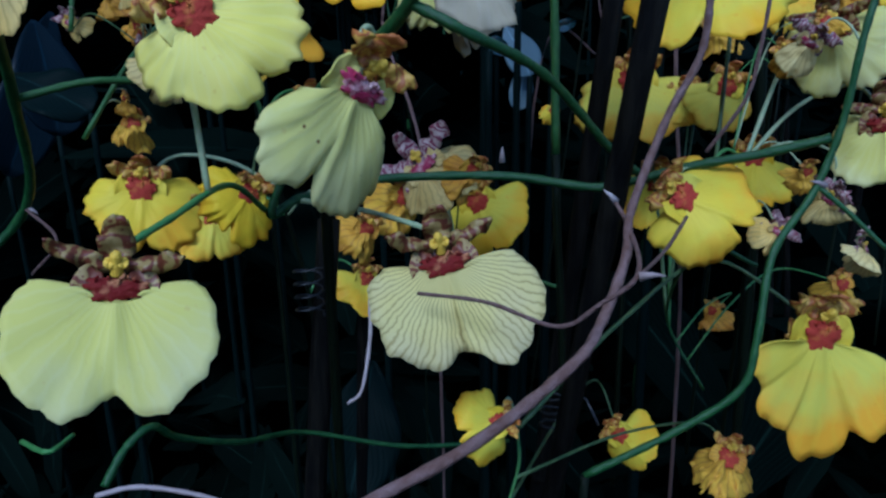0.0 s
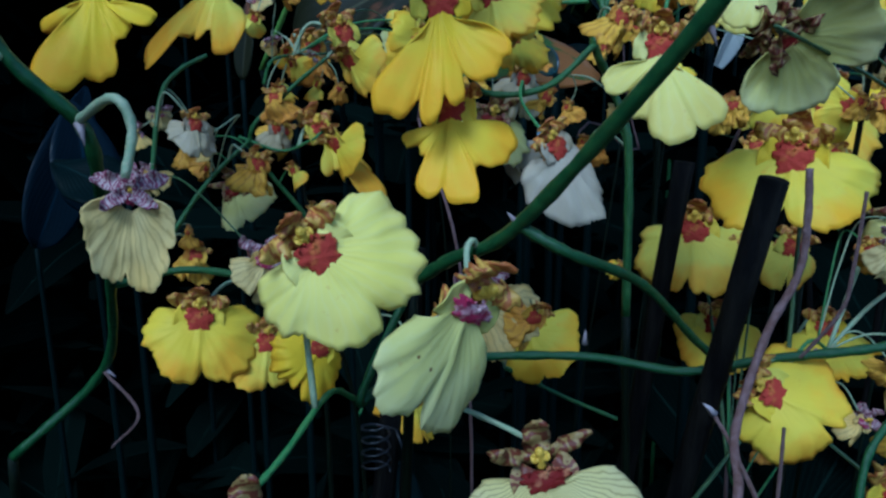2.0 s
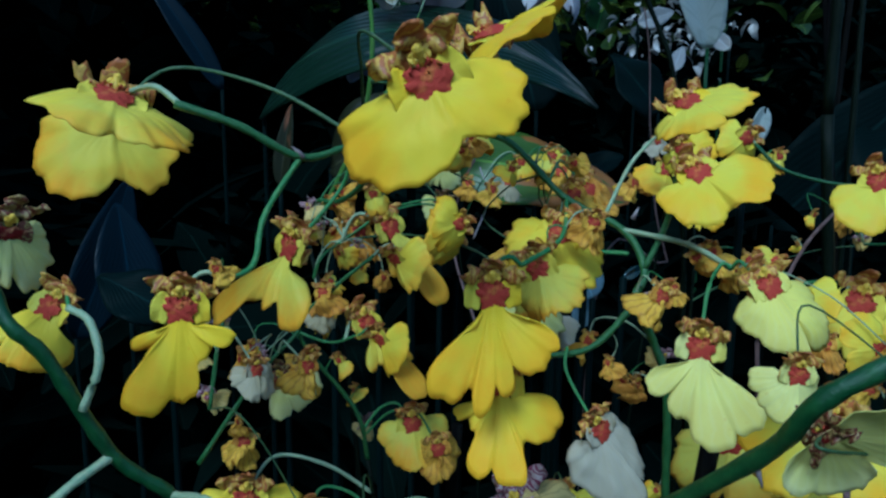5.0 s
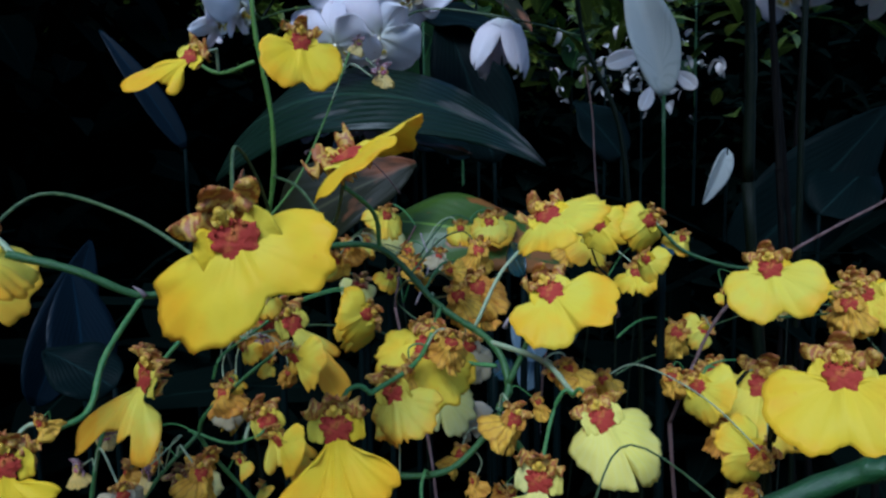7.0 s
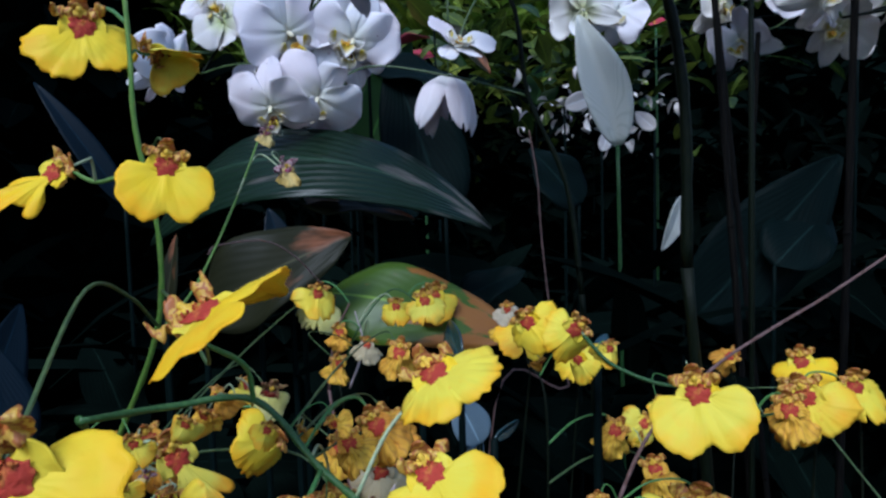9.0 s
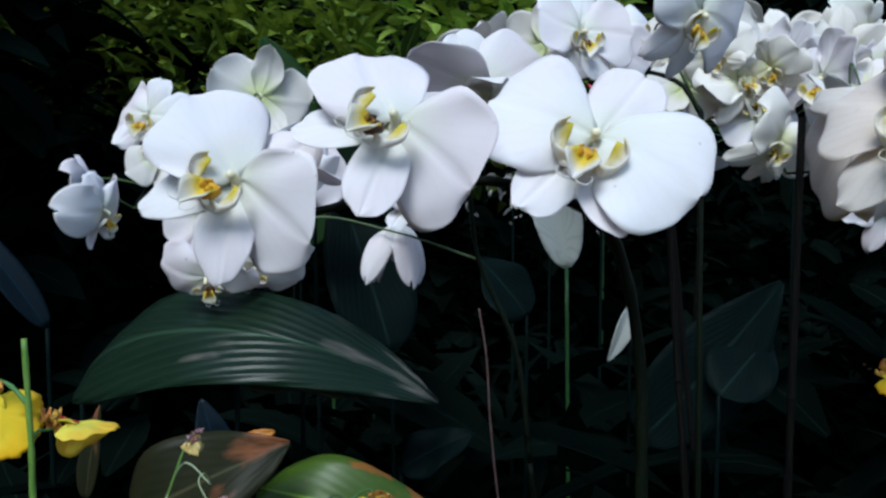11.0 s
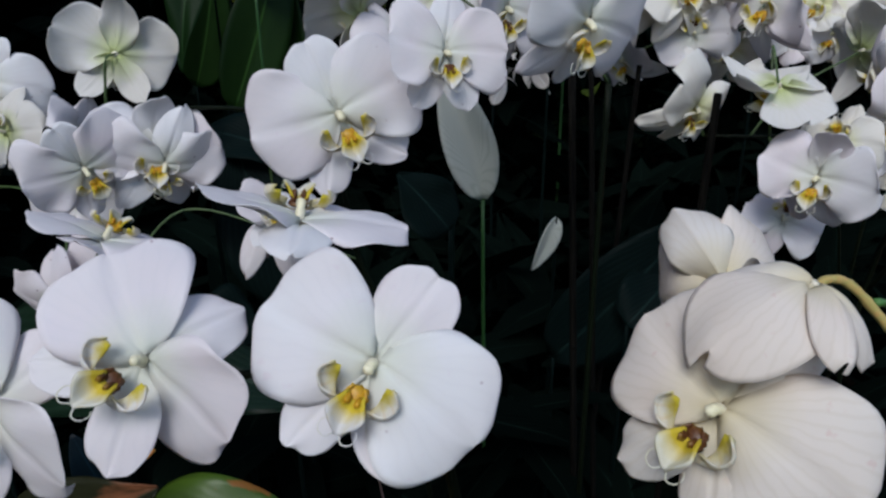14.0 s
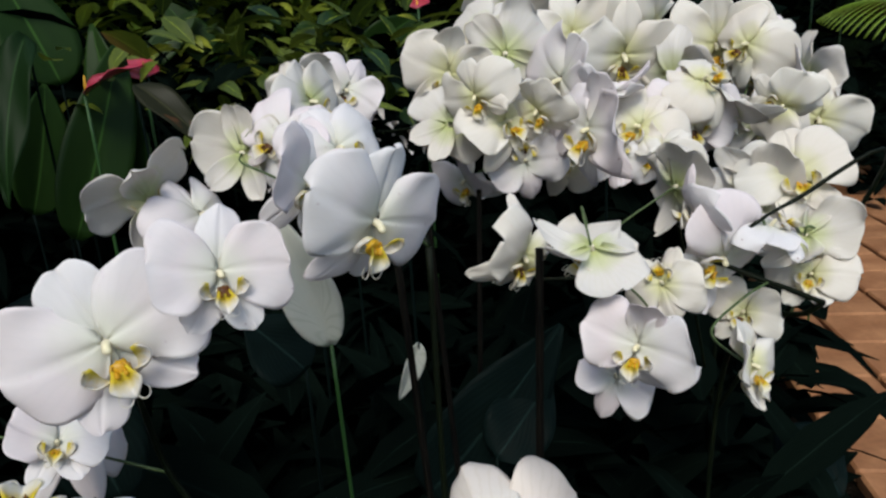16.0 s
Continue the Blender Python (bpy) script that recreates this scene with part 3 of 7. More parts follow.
def thorn(key, at, way, length=0.006):
    """A dry bract left at a node."""
    e, base, _ = SPRAYS[key]
    a = Vector(at)
    d = Vector(way).normalized() * length
    bm = tube(bmesh.new(), [a - base, a - base + d * 0.5 + Vector((0, 0, length * 0.06)), a - base + d], length * 0.22, length * 0.02, 6)
    return part("bract", bm, THORN, e, "dry papery bract")


def pedicel(key, tip, back, mat, r):
    """The bowed stalklet from the nearest stem to the back of a flower."""
    e, base, course = SPRAYS[key]
    if not course:
        return
    near = min(course, key=lambda q: (q - tip).length + 0.6 * max(0.0, q.z - tip.z) + 2.0 * max(0.0, tip.y - q.y))
    gap = (near - tip).length
    if gap < 0.004:
        return
    if gap > 0.06:
        mat, r = PEDICEL_DARK, r * 0.8
    up = Vector((0, 0, 1)) * min(gap * 0.28, 0.008)
    pts = [near, near.lerp(tip, 0.35) + up + back * gap * 0.15, near.lerp(tip, 0.75) + up * 0.9 + back * gap * 0.3, tip]
    bm = tube(bmesh.new(), [p - base for p in spline(pts, 6)], r, r * 0.8, 7, 0.05)
    part("pedicel", bm, mat, e)


LOOKS = {
    "lemon": ("lemon", "rust", 0, "lemon yellow flower with rust-red crest"),
    "pale": ("pale", "dark", 1, "pale lemon flower with maroon crest"),
    "pinkish": ("pale", "pink", 0, "pale green-yellow flower with pink crest"),
    "yellow": ("yellow", "rust", 0, "yellow flower with rust-red crest"),
    "bright": ("bright", "rust", 0, "bright yellow flower with red crest"),
    "veined": ("veined", "dark", 1, "ageing cream flower with dark veins"),
    "faded": ("faded", "pink", 2, "withering buff flower with mauve bars"),
    "white": ("white", "rust", 0, "blanched withering flower"),
    "dried": ("dried", "rust", 0, "shrivelled brown flower"),
}


def oncidium(key, x, y, z, rx, ry, rz, size, look_of="yellow", fold=0.15, shape=0, tall=1.0, stalklet=True):
    """One flower on a spray: place of its crest, turn, width of the lip."""
    e, base, _ = SPRAYS[key]
    lip, callus, bars, text = LOOKS[look_of]
    if look_of == "dried":
        fold = 1.0
    barred = (BARRED, BARRED_DARK, BARRED_MAUVE)[bars]
    m = Matrix.Translation(Vector((x, y, z)) - base) @ euler(rx, ry, rz) @ Matrix.Scale(size, 4)
    f = hang("flower", cached("column", column_mesh), e, m, text)
    fold = round(fold * 5) / 5
    hang("lip", cached(("lip", lip, shape, fold), lambda: lip_mesh(lip, shape, fold)), f, Matrix.Diagonal((1, 1, tall, 1)))
    hang("callus", cached(("callus", callus), lambda: callus_mesh(callus)), f)
    ear = cached(("ear", lip, bars), lambda: ear_mesh(BARRED_DARK if bars == 1 else LIP[lip]))
    hang("side_lobe", ear, f)
    hang("side_lobe", ear, f, Matrix.Scale(-1, 4, (1, 0, 0)))
    rnd = random.Random(shape * 5 + 1)
    dry = 1.3 if look_of in ("faded", "dried", "white") else 1.0
    tl = (0.24, 0.34, 0.42)[bars]
    long_, short = (cached((barred.name, q), lambda q=q: tepal_mesh(barred, tl, (0.055, 0.040, 0.085)[bars], 0.14 if q % 2 else 0.06, q)) for q in (shape % 3, 3 + shape % 3))
    wide = cached((barred.name, 9), lambda: tepal_mesh(barred, tl * 0.72, 0.075, 0.16, 9))
    j = lambda k: rnd.uniform(-k, k)
    hang("sepal", wide, f, pose(0, 0.03, 0.10, j(14), j(12), 0))
    for s in (-1, 1):
        hang("petal", long_ if s > 0 else short, f, pose(s * 0.03, 0.02, 0.09, j(18), s * (72 + j(16)), 0))
        hang("sepal", short, f, pose(s * 0.03, 0.05, 0.02, -25 * dry, s * (128 + j(10)), 0) @ Matrix.Scale(0.8, 4))
    if stalklet:
        r3 = euler(rx, ry, rz)
        back = (r3 @ Vector((0, 1, 0.4))).normalized()
        tip = Vector((x, y, z)) + r3 @ Vector((0, 0.05 * size, 0.02 * size))
        pale = look_of in ("pale", "pinkish", "faded")
        pedicel(key, tip, back, PEDICEL if pale or shape % 2 else PEDICEL_GREEN, min(0.0009, 0.022 * size))
    return f


def wither(key, count, seed, low=0.98, high=9.0):
    """Shrivelled and half-dried flowers left along the stalks of a spray."""
    rnd = random.Random(seed)
    spots = [q for q in SPRAYS[key][2] if low < q.z < high]
    for _ in range(count):
        p = rnd.choice(spots) + Vector((rnd.uniform(-0.012, 0.012), rnd.uniform(0.002, 0.016), rnd.uniform(-0.012, 0.006)))
        oncidium(key, p.x, p.y, p.z, rnd.uniform(-30, 30), rnd.uniform(-45, 45), rnd.uniform(-70, 70), rnd.uniform(0.008, 0.015), rnd.choice(("dried", "dried", "faded", "yellow")), 0.8, rnd.randrange(23))


# ---------- moth orchid flower, unit size: petals one across, facing -y ----------
CROSS = [-1, -0.9, -0.74, -0.55, -0.36, -0.2, -0.09, 0, 0.09, 0.2, 0.36, 0.55, 0.74, 0.9, 1]


def disc_petal(mat, name, length, width, blunt, cup, shape, claw=0.16, ruffle=0.02, flare=1.0, loose=False):
    """A broad petal along +z from the origin: a narrow claw that fans out to a full, uneven blade with a midline crease."""
    rnd = random.Random(shape + 50)
    p = [rnd.uniform(0, 6.28) for _ in range(6)]
    twist, tip, lop = rnd.uniform(-0.10, 0.10), rnd.uniform(-0.10, 0.10), rnd.uniform(-0.06, 0.06)
    if loose:
        ruffle, twist, tip = ruffle * 2.2, twist * 2.6, tip * 2.5
    rows = []
    for i in range(19):
        v = math.sin(math.pi / 2 * i / 18)
        if v > blunt:
            w = width * max(0.008, 1 - ((v - blunt) / (1 - blunt)) ** 2.5) ** 0.5
        else:
            w = width * (claw + (1 - claw) * math.sin(math.pi / 2 * (v / blunt) ** flare))
        row = []
        for s in CROSS:
            edge = abs(s) ** 3 * (1 - v ** 4)
            y = cup * (v * v * 0.6 - 0.25 * v) + 0.12 * cup * s * s + edge * ruffle * (math.sin(4 * s + p[0] + 5 * v) + 0.6 * math.sin(10 * v + 7 * s + p[1]))
            y += 0.018 * math.exp(-(s / 0.07) ** 2) * (1 - 0.6 * v) + 0.004 * math.sin(26 * s) * v * (1 - v) + twist * s * v * width + tip * v ** 3
            y += 0.014 * noise.noise(Vector((s * 1.6, v * 2.6, shape * 3.1)))
            out = 1 + 0.05 * math.sin(4 * v + p[3] + 2 * s) + 0.025 * math.sin(11 * v + p[4] + s)
            row.append(Vector((s * w * out + lop * v * v, y, length * v * (1 + (0.035 * math.sin(3.2 * s * w / width + p[2]) + 0.015 * math.sin(9 * s * w / width + p[5])) * v))))
        rows.append(row)
    return finish(name, sheet(bmesh.new(), rows, 0.0035), mat)


def moth_lip(mat):
    """Mid lobe: a kite-shaped tongue below the throat that ends in two curled tendrils."""
    rows = []
    for i in range(13):
        v = i / 12
        w = float(np.interp(v, [0, 0.22, 0.45, 0.62, 0.85, 1], [0.030, 0.046, 0.064, 0.052, 0.024, 0.010]))
        rows.append([Vector((s * w, -0.065 - 0.09 * v + 0.07 * v * v - 0.035 * s * s * math.sin(math.pi * v) + 0.03 * (1 - abs(s)) * math.sin(math.pi * v), -0.125 - 0.115 * v + 0.025 * s * s * (1 - v))) for s in [k / 4 - 1 for k in range(9)]])
    bm = sheet(bmesh.new(), rows, 0.008)
    for s in (-1, 1):
        c = [Vector((s * 0.008, -0.085, -0.236)), Vector((s * 0.028, -0.10, -0.256)), Vector((s * 0.054, -0.10, -0.248)), Vector((s * 0.062, -0.095, -0.222)), Vector((s * 0.052, -0.09, -0.206))]
        tube(bm, spline(c, 5), 0.0032, 0.0016, 6)
    return finish("mid_lobe", bm, mat)


def moth_wing(mat):
    """A side lobe: an upright ear beside the throat, hollow inside and bent in at its tip."""
    rows = []
    spine = spline([Vector((0.020, -0.035, -0.150)), Vector((0.072, -0.050, -0.150)), Vector((0.104, -0.075, -0.100)), Vector((0.088, -0.110, -0.042))], 4)
    n = len(spine) - 1
    for i, c in enumerate(spine):
        v = i / n
        w = 0.058 * max(0.10, math.sin(math.pi * (0.16 + 0.80 * v))) ** 0.7
        row = []
        for k in range(9):
            s = k / 4 - 1
            row.append(c + Vector((0.62 * s, -0.55 * s, 0.30 * s)) * w + Vector((0.020, 0.016, -0.004)) * (1 - s * s) + Vector((0, 0.004 * math.sin(5 * s + 7 * v), 0)))
        rows.append(row)
    return finish("side_lobe", sheet(bmesh.new(), rows, 0.007), mat)


def moth_column():
    bm = bmesh.new()
    tube(bm, spline([Vector((0, 0.03, 0)), Vector((0, -0.03, 0.005)), Vector((0, -0.085, -0.012))], 4), 0.026, 0.022, 10, 0.05)
    blob(bm, (0, -0.088, -0.016), (0.024, 0.022, 0.022), 1, 0.1, 10, 7)
    return finish("column", bm, PHAL_COLUMN)


def moth_crest(mat):
    """The spotted pad in the throat with its two-horned crest."""
    bm = bmesh.new()
    blob(bm, (0, -0.045, -0.120), (0.040, 0.020, 0.040), 4, 0.25, 12, 9)
    for s in (-1, 1):
        blob(bm, (s * 0.018, -0.075, -0.128), (0.012, 0.026, 0.018), 5 + s, 0.3, 8, 6)
        tube(bm, spline([Vector((s * 0.020, -0.060, -0.085)), Vector((s * 0.034, -0.070, -0.110)), Vector((s * 0.030, -0.080, -0.140))], 4), 0.006, 0.004, 6)
    return finish("callus", bm, mat)


def moth(key, x, y, z, rx, ry, rz, size, tone="white", cup=0.25, shape=0, droop=0.0, loose=1.0, stalklet=True, arch=83, lean=0, spin=0):
    """One moth-orchid flower: place of its centre, turn, span of the petals."""
    e, base, _ = SPRAYS[key]
    mat = {"white": PHAL, "ivory": PHAL_IVORY, "cream": PHAL_CREAM, "back": PHAL_BACK}[tone]
    m = Matrix.Translation(Vector((x, y, z)) - base) @ euler(rx, ry, rz) @ Matrix.Scale(size, 4)
    f = hang("flower", cached("moth_column", moth_column), e, m, {"white": "white moth orchid flower", "ivory": "ivory white moth orchid flower", "cream": "cream-flushed ageing moth orchid flower", "back": "white flower with green-tinged back"}[tone])
    rnd = random.Random(int(x * 1000) * 7 + int(z * 1000))
    j = lambda k: rnd.uniform(-k, k) * loose
    s3, far = shape % 3, loose > 1.2
    cup = round(cup * 5) / 5
    for s in (-1, 1):
        q = (s3 + (s > 0) + rnd.randrange(2)) % 5
        big = cached((tone, "petal", q, cup, far), lambda: disc_petal(mat, "petal", 0.50, 0.335, 0.60, cup, q, 0.24, 0.022, 0.85, far))
        hang("petal", big, f, pose(s * 0.012, -0.016 - 0.004 * (1 + s), 0.02, droop + j(6), s * (arch + j(6)), s * -8 + j(8)) @ Matrix.Rotation(math.radians(spin if s > 0 else 0), 4, 'Z'))
        low = cached((tone, "low", s3, cup, far), lambda: disc_petal(mat, "sepal", 0.46, 0.145, 0.52, cup * 0.6, s3 + 19, 0.3, 0.012, 1.0, far))
        hang("sepal", low, f, pose(s * 0.01, 0.02, -0.02, j(9) - droop * 0.5, s * (146 + j(8)), 0))
    sep = cached((tone, "sepal", s3, cup, far), lambda: disc_petal(mat, "sepal", 0.45, 0.175, 0.55, cup * 0.8, s3 + 9, 0.25, 0.014, 1.0, far))
    hang("sepal", sep, f, pose(0, 0.012, 0.02, droop + j(8), lean + j(7), 0))
    lip = Matrix.Translation((0, -0.005, 0.012)) @ Matrix.Scale(1.28, 4)
    hang("mid_lobe", cached("moth_lip", lambda: moth_lip(PHAL_LIP)), f, lip)
    wing = cached("moth_wing", lambda: moth_wing(PHAL_WING))
    hang("side_lobe", wing, f, lip)
    hang("side_lobe", wing, f, lip @ Matrix.Scale(-1, 4, (1, 0, 0)))
    hang("callus", cached(("crest", shape % 2), lambda: moth_crest((PHAL_YELLOW, PHAL_RUST)[shape % 2])), f, lip, "yellow crest with rust spots")
    if stalklet:
        r3 = euler(rx, ry, rz)
        back = (r3 @ Vector((0, 1, 0))).normalized()
        pedicel(key, Vector((x, y, z)) + back * 0.03 * size, back, PEDICEL_DARK, 0.0014)
    return f


# ---------- leaves ----------
def blade_rows(length, width, bend, fold, blunt=1.0, n=12, across=7, twist=0.0, wave=0.0, seed=0):
    """A leaf blade from the origin along +y, drooping as it goes, folded along its midrib."""
    rows, p, d = [], Vector((0, 0, 0)), 0.0
    for i in range(n + 1):
        v = i / n
        w = width * max(0.02, math.sin(math.pi * (0.03 + 0.96 * v ** blunt))) ** 0.8
        row = []
        for k in range(across):
            s = 2 * k / (across - 1) - 1
            c, q = math.cos(twist * v), math.sin(twist * v)
            lx, lz = s * w, abs(s) * w * fold + wave * math.sin(v * 11 + seed + s * 2) * abs(s)
            row.append(p + Vector((lx * c - lz * q, -math.sin(d) * 0, lx * q + lz * c)))
        rows.append(row)
        d += bend / n
        p = p + Vector((0, math.cos(d), -math.sin(d))) * (length / n)
    return rows


def leaf(name, label, x, y, z, rx, ry, rz, length, width, material, bend=0.6, fold=0.25, blunt=0.9, wave=0.004, twist=0.0, stalk_to=None, thick=0.0012, category="leaf", seed=0):
    """A single large leaf with its petiole down to the soil."""
    e = new(name)
    e.location = (x, y, z)
    tagged(e, label, category)
    bm = sheet(bmesh.new(), blade_rows(length, width, bend, fold, blunt, 18, 11, twist, wave, seed), thick)
    hang("blade", finish("blade", bm, material), e, euler(rx, ry, rz))
    if stalk_to:
        foot = Vector(stalk_to) - Vector((x, y, z))
        part("petiole", tube(bmesh.new(), spline([foot, foot * 0.45 + Vector((0, 0, foot.z * -0.1)), Vector((0, 0, 0))], 8), 0.004, 0.0022, 8), LEAF_SHADED, e)
    return e

# ---------- the setting ----------
GROUND = 0.30


def scatter_leaves(name, label, material, count, seed, where, length, width, tilt=(0.2, 1.2), kind="stuff", category="foliage", n=4, across=3, bend=0.8):
    """Many leaves joined into one body of foliage."""
    rnd = random.Random(seed)
    V, F, UV = [], [], []
    for _ in range(count):
        p = Vector(where(rnd))
        L, W = rnd.uniform(*length), rnd.uniform(*width)
        m = Matrix.Translation(p) @ Euler((rnd.uniform(*tilt), rnd.uniform(-0.5, 0.5), rnd.uniform(0, math.tau))).to_matrix().to_4x4()
        rows = blade_rows(L, W, bend * rnd.uniform(0.5, 1.4), rnd.uniform(0.05, 0.4), 0.9, n, across)
        o = len(V)
        for r in rows:
            V.extend(tuple(m @ q) for q in r)
        for i in range(n):
            for k in range(across - 1):
                a = o + i * across + k
                F.append((a, a + 1, a + across + 1, a + across))
                UV.append([(k / (across - 1), i / n), ((k + 1) / (across - 1), i / n), ((k + 1) / (across - 1), (i + 1) / n), (k / (across - 1), (i + 1) / n)])
    me = bpy.data.meshes.new(name)
    me.from_pydata(V, [], F)
    lay = me.uv_layers.new()
    lay.data.foreach_set("uv", [c for f in UV for q in f for c in q])
    me.polygons.foreach_set("use_smooth", [True] * len(F))
    me.materials.append(material)
    return tagged(new(name, me), label, category, kind=kind)


def ground_sheet():
    bm = bmesh.new()
    n = 60
    vs = []
    for i in range(n + 1):
        for k in range(n + 1):
            u, v = (i / n * 2 - 1), (k / n * 2 - 1)
            x, y = 60 * u * abs(u) ** 1.6, 60 * v * abs(v) ** 1.6 + 1
            near = math.exp(-(x * x + (y - 1) ** 2) / 8)
            vs.append(bm.verts.new((x, y, GROUND + near * 0.025 * noise.noise(Vector((x * 6, y * 6, 0))))))
    for i in range(n):
        for k in range(n):
            a = i * (n + 1) + k
            bm.faces.new((vs[a], vs[a + n + 1], vs[a + n + 2], vs[a + 1]))
    return tagged(new("ground", finish("ground", bm, SOIL)), "garden soil under the orchids, darkened for shade", "ground", kind="structure")


ground_sheet()


def paving():
    """Terracotta path along the edge of the bed, slab by slab."""
    e = tagged(new("pavement"), "terracotta slab path beside the orchid bed", "path", kind="structure")
    bm = bmesh.new()
    bmesh.ops.create_cube(bm, size=1)
    for v in bm.verts:
        v.co = Vector((v.co.x * 0.292, v.co.y * 0.292, v.co.z * 0.05))
    bmesh.ops.bevel(bm, geom=list(bm.edges), offset=0.008, segments=1, affect="EDGES")
    me = finish("slab", bm, TERRACOTTA, smooth=False)
    rnd = random.Random(4)
    for i in range(8):
        for k in range(22):
            x, y = 1.75 + i * 0.3 + k * 0.10, 1.5 + k * 0.28 - i * 0.1
            hang("slab", me, e, pose(x, y, GROUND + 0.022 + rnd.uniform(-0.003, 0.003), rnd.uniform(-0.5, 0.5), rnd.uniform(-0.5, 0.5), -19.7 + rnd.uniform(-0.6, 0.6)))


paving()


def stake(top, foot, r):
    """A black bamboo cane pushed into the soil."""
    a, b = Vector(top), Vector(foot)
    e = new("plant_stake")
    e.location = b
    tagged(e, "thin black cane holding up an orchid", "stake", "plant stakes")
    n = 26
    pts = [(b.lerp(a, i / n) - b) for i in range(n + 1)]
    part("cane", tube(bmesh.new(), pts, r, r * 0.96, 12, 0.03), STAKE, e)
    for k in (0.55, 0.8):
        p = pts[int(n * k)]
        part("node", tube(bmesh.new(), [p - Vector((0, 0, r * 0.5)), p, p + Vector((0, 0, r * 0.5))], r * 1.12, r * 1.12, 12), STAKE, e)
    return e


def backdrop():
    """Plain dark backdrop, added to close off the sky behind the hedge and round the camera."""
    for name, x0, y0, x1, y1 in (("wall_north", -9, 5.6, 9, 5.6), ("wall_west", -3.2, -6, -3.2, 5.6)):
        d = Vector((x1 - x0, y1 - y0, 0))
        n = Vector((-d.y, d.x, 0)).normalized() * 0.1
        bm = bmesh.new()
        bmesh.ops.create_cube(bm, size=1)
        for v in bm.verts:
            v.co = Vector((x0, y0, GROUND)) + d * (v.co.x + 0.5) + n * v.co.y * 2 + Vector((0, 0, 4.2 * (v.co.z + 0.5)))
        tagged(new(name, finish(name, bm, LEAF_BACKDROP, smooth=False)), "added dark green backdrop around the garden", "wall", kind="structure")


backdrop()


# ---------- dancing-lady orchids ----------

spray("oncidium_spray__a", "pale lemon dancing-lady orchid spray with maroon crests", (-0.01, 0.26, GROUND))
stalk("oncidium_spray__a", [(-0.0100, 0.2600, 0.3000), (-0.0150, 0.2450, 0.8000), (-0.0047, 0.2029, 1.0249)], 0.00153, 0.00153, STEM_SHADED, "lower_stem")
stalk("oncidium_spray__a", [(-0.0047, 0.2029, 1.0249), (0.0052, 0.1950, 1.0325), (0.0198, 0.1818, 1.0424), (0.0458, 0.1508, 1.0784), (0.0540, 0.1407, 1.0945), (0.0876, 0.1404, 1.1116), (0.0983, 0.1380, 1.1160), (0.1231, 0.1379, 1.1194)], 0.00153, 0.00160, STEM, "stem")
stalk("oncidium_spray__a", [(0.0198, 0.1818, 1.0424), (0.0303, 0.1807, 1.0369), (0.0477, 0.1927, 1.0280), (0.0646, 0.2062, 1.0106), (0.0757, 0.2125, 1.0015)], 0.00126, 0.00098, STEM, "branch")
stalk("oncidium_spray__a", [(-0.0047, 0.2029, 1.0249), (-0.0168, 0.1971, 0.9974), (-0.0114, 0.2031, 0.9991), (0.0054, 0.2133, 1.0022), (0.0386, 0.2178, 1.0023), (0.0627, 0.2167, 0.9993), (0.0738, 0.2150, 1.0015), (0.0853, 0.2116, 1.0052), (0.1016, 0.2084, 1.0086), (0.1154, 0.2052, 1.0124)], 0.00113, 0.00120, STEM, "branch")
stalk("oncidium_spray__a", [(-0.0182, 0.1970, 0.9974), (-0.0194, 0.1785, 1.0064), (-0.0226, 0.1569, 1.0035), (-0.0260, 0.1456, 1.0008)], 0.00070, 0.00065, PEDICEL_GREEN, "pedicel")
stalk("oncidium_spray__a", [(-0.0114, 0.2030, 0.9987), (0.0059, 0.1937, 0.9980), (0.0228, 0.1819, 0.9957), (0.0260, 0.1783, 0.9926)], 0.00065, 0.00059, PEDICEL, "pedicel")
stalk("oncidium_spray__a", [(-0.0373, 0.1483, 0.9534), (-0.0360, 0.1546, 0.9577), (-0.0331, 0.1604, 0.9595), (-0.0321, 0.1690, 0.9521), (-0.0254, 0.1873, 0.9407), (-0.0181, 0.2155, 0.9277), (0.0091, 0.2344, 0.9128), (0.0423, 0.2551, 0.9036)], 0.00085, 0.00070, STEM, "branch")
stalk("oncidium_spray__a", [(-0.0665, 0.1664, 0.9518), (-0.0544, 0.1577, 0.9548), (-0.0553, 0.1676, 0.9531)], 0.00059, 0.00049, PEDICEL_GREEN, "tendril")
oncidium("oncidium_spray__a", -0.0243, 0.1399, 0.9967, -25, 6, 24, 0.0301, "pale", 0, 37, 1.26)
oncidium("oncidium_spray__a", 0.0260, 0.1769, 0.9907, -27, -12, 10, 0.0339, "veined", 0, 38, 1.2)
oncidium("oncidium_spray__a", 0.0110, 0.1764, 1.0272, 19, 30, 47, 0.0370, "pinkish", 0, 18, 1.1)
oncidium("oncidium_spray__a", -0.0179, 0.1638, 1.0404, -11, -38, 30, 0.0319, "lemon", 0, 5, 1.0)

spray("oncidium_spray__b", "small-flowered yellow dancing-lady orchid spray", (-0.04, 0.33, GROUND))
stalk("oncidium_spray__b", [(-0.0400, 0.3300, 0.3000), (-0.0400, 0.3250, 0.8500), (-0.0531, 0.3121, 1.0002)], 0.00101, 0.00101, STEM_SHADED, "lower_stem")
stalk("oncidium_spray__b", [(-0.0531, 0.3121, 1.0002), (-0.0580, 0.3102, 1.0224), (-0.0800, 0.3055, 1.0552), (-0.0665, 0.3076, 1.0734), (-0.0499, 0.3093, 1.0875)], 0.00101, 0.00078, STEM_MID, "stem")
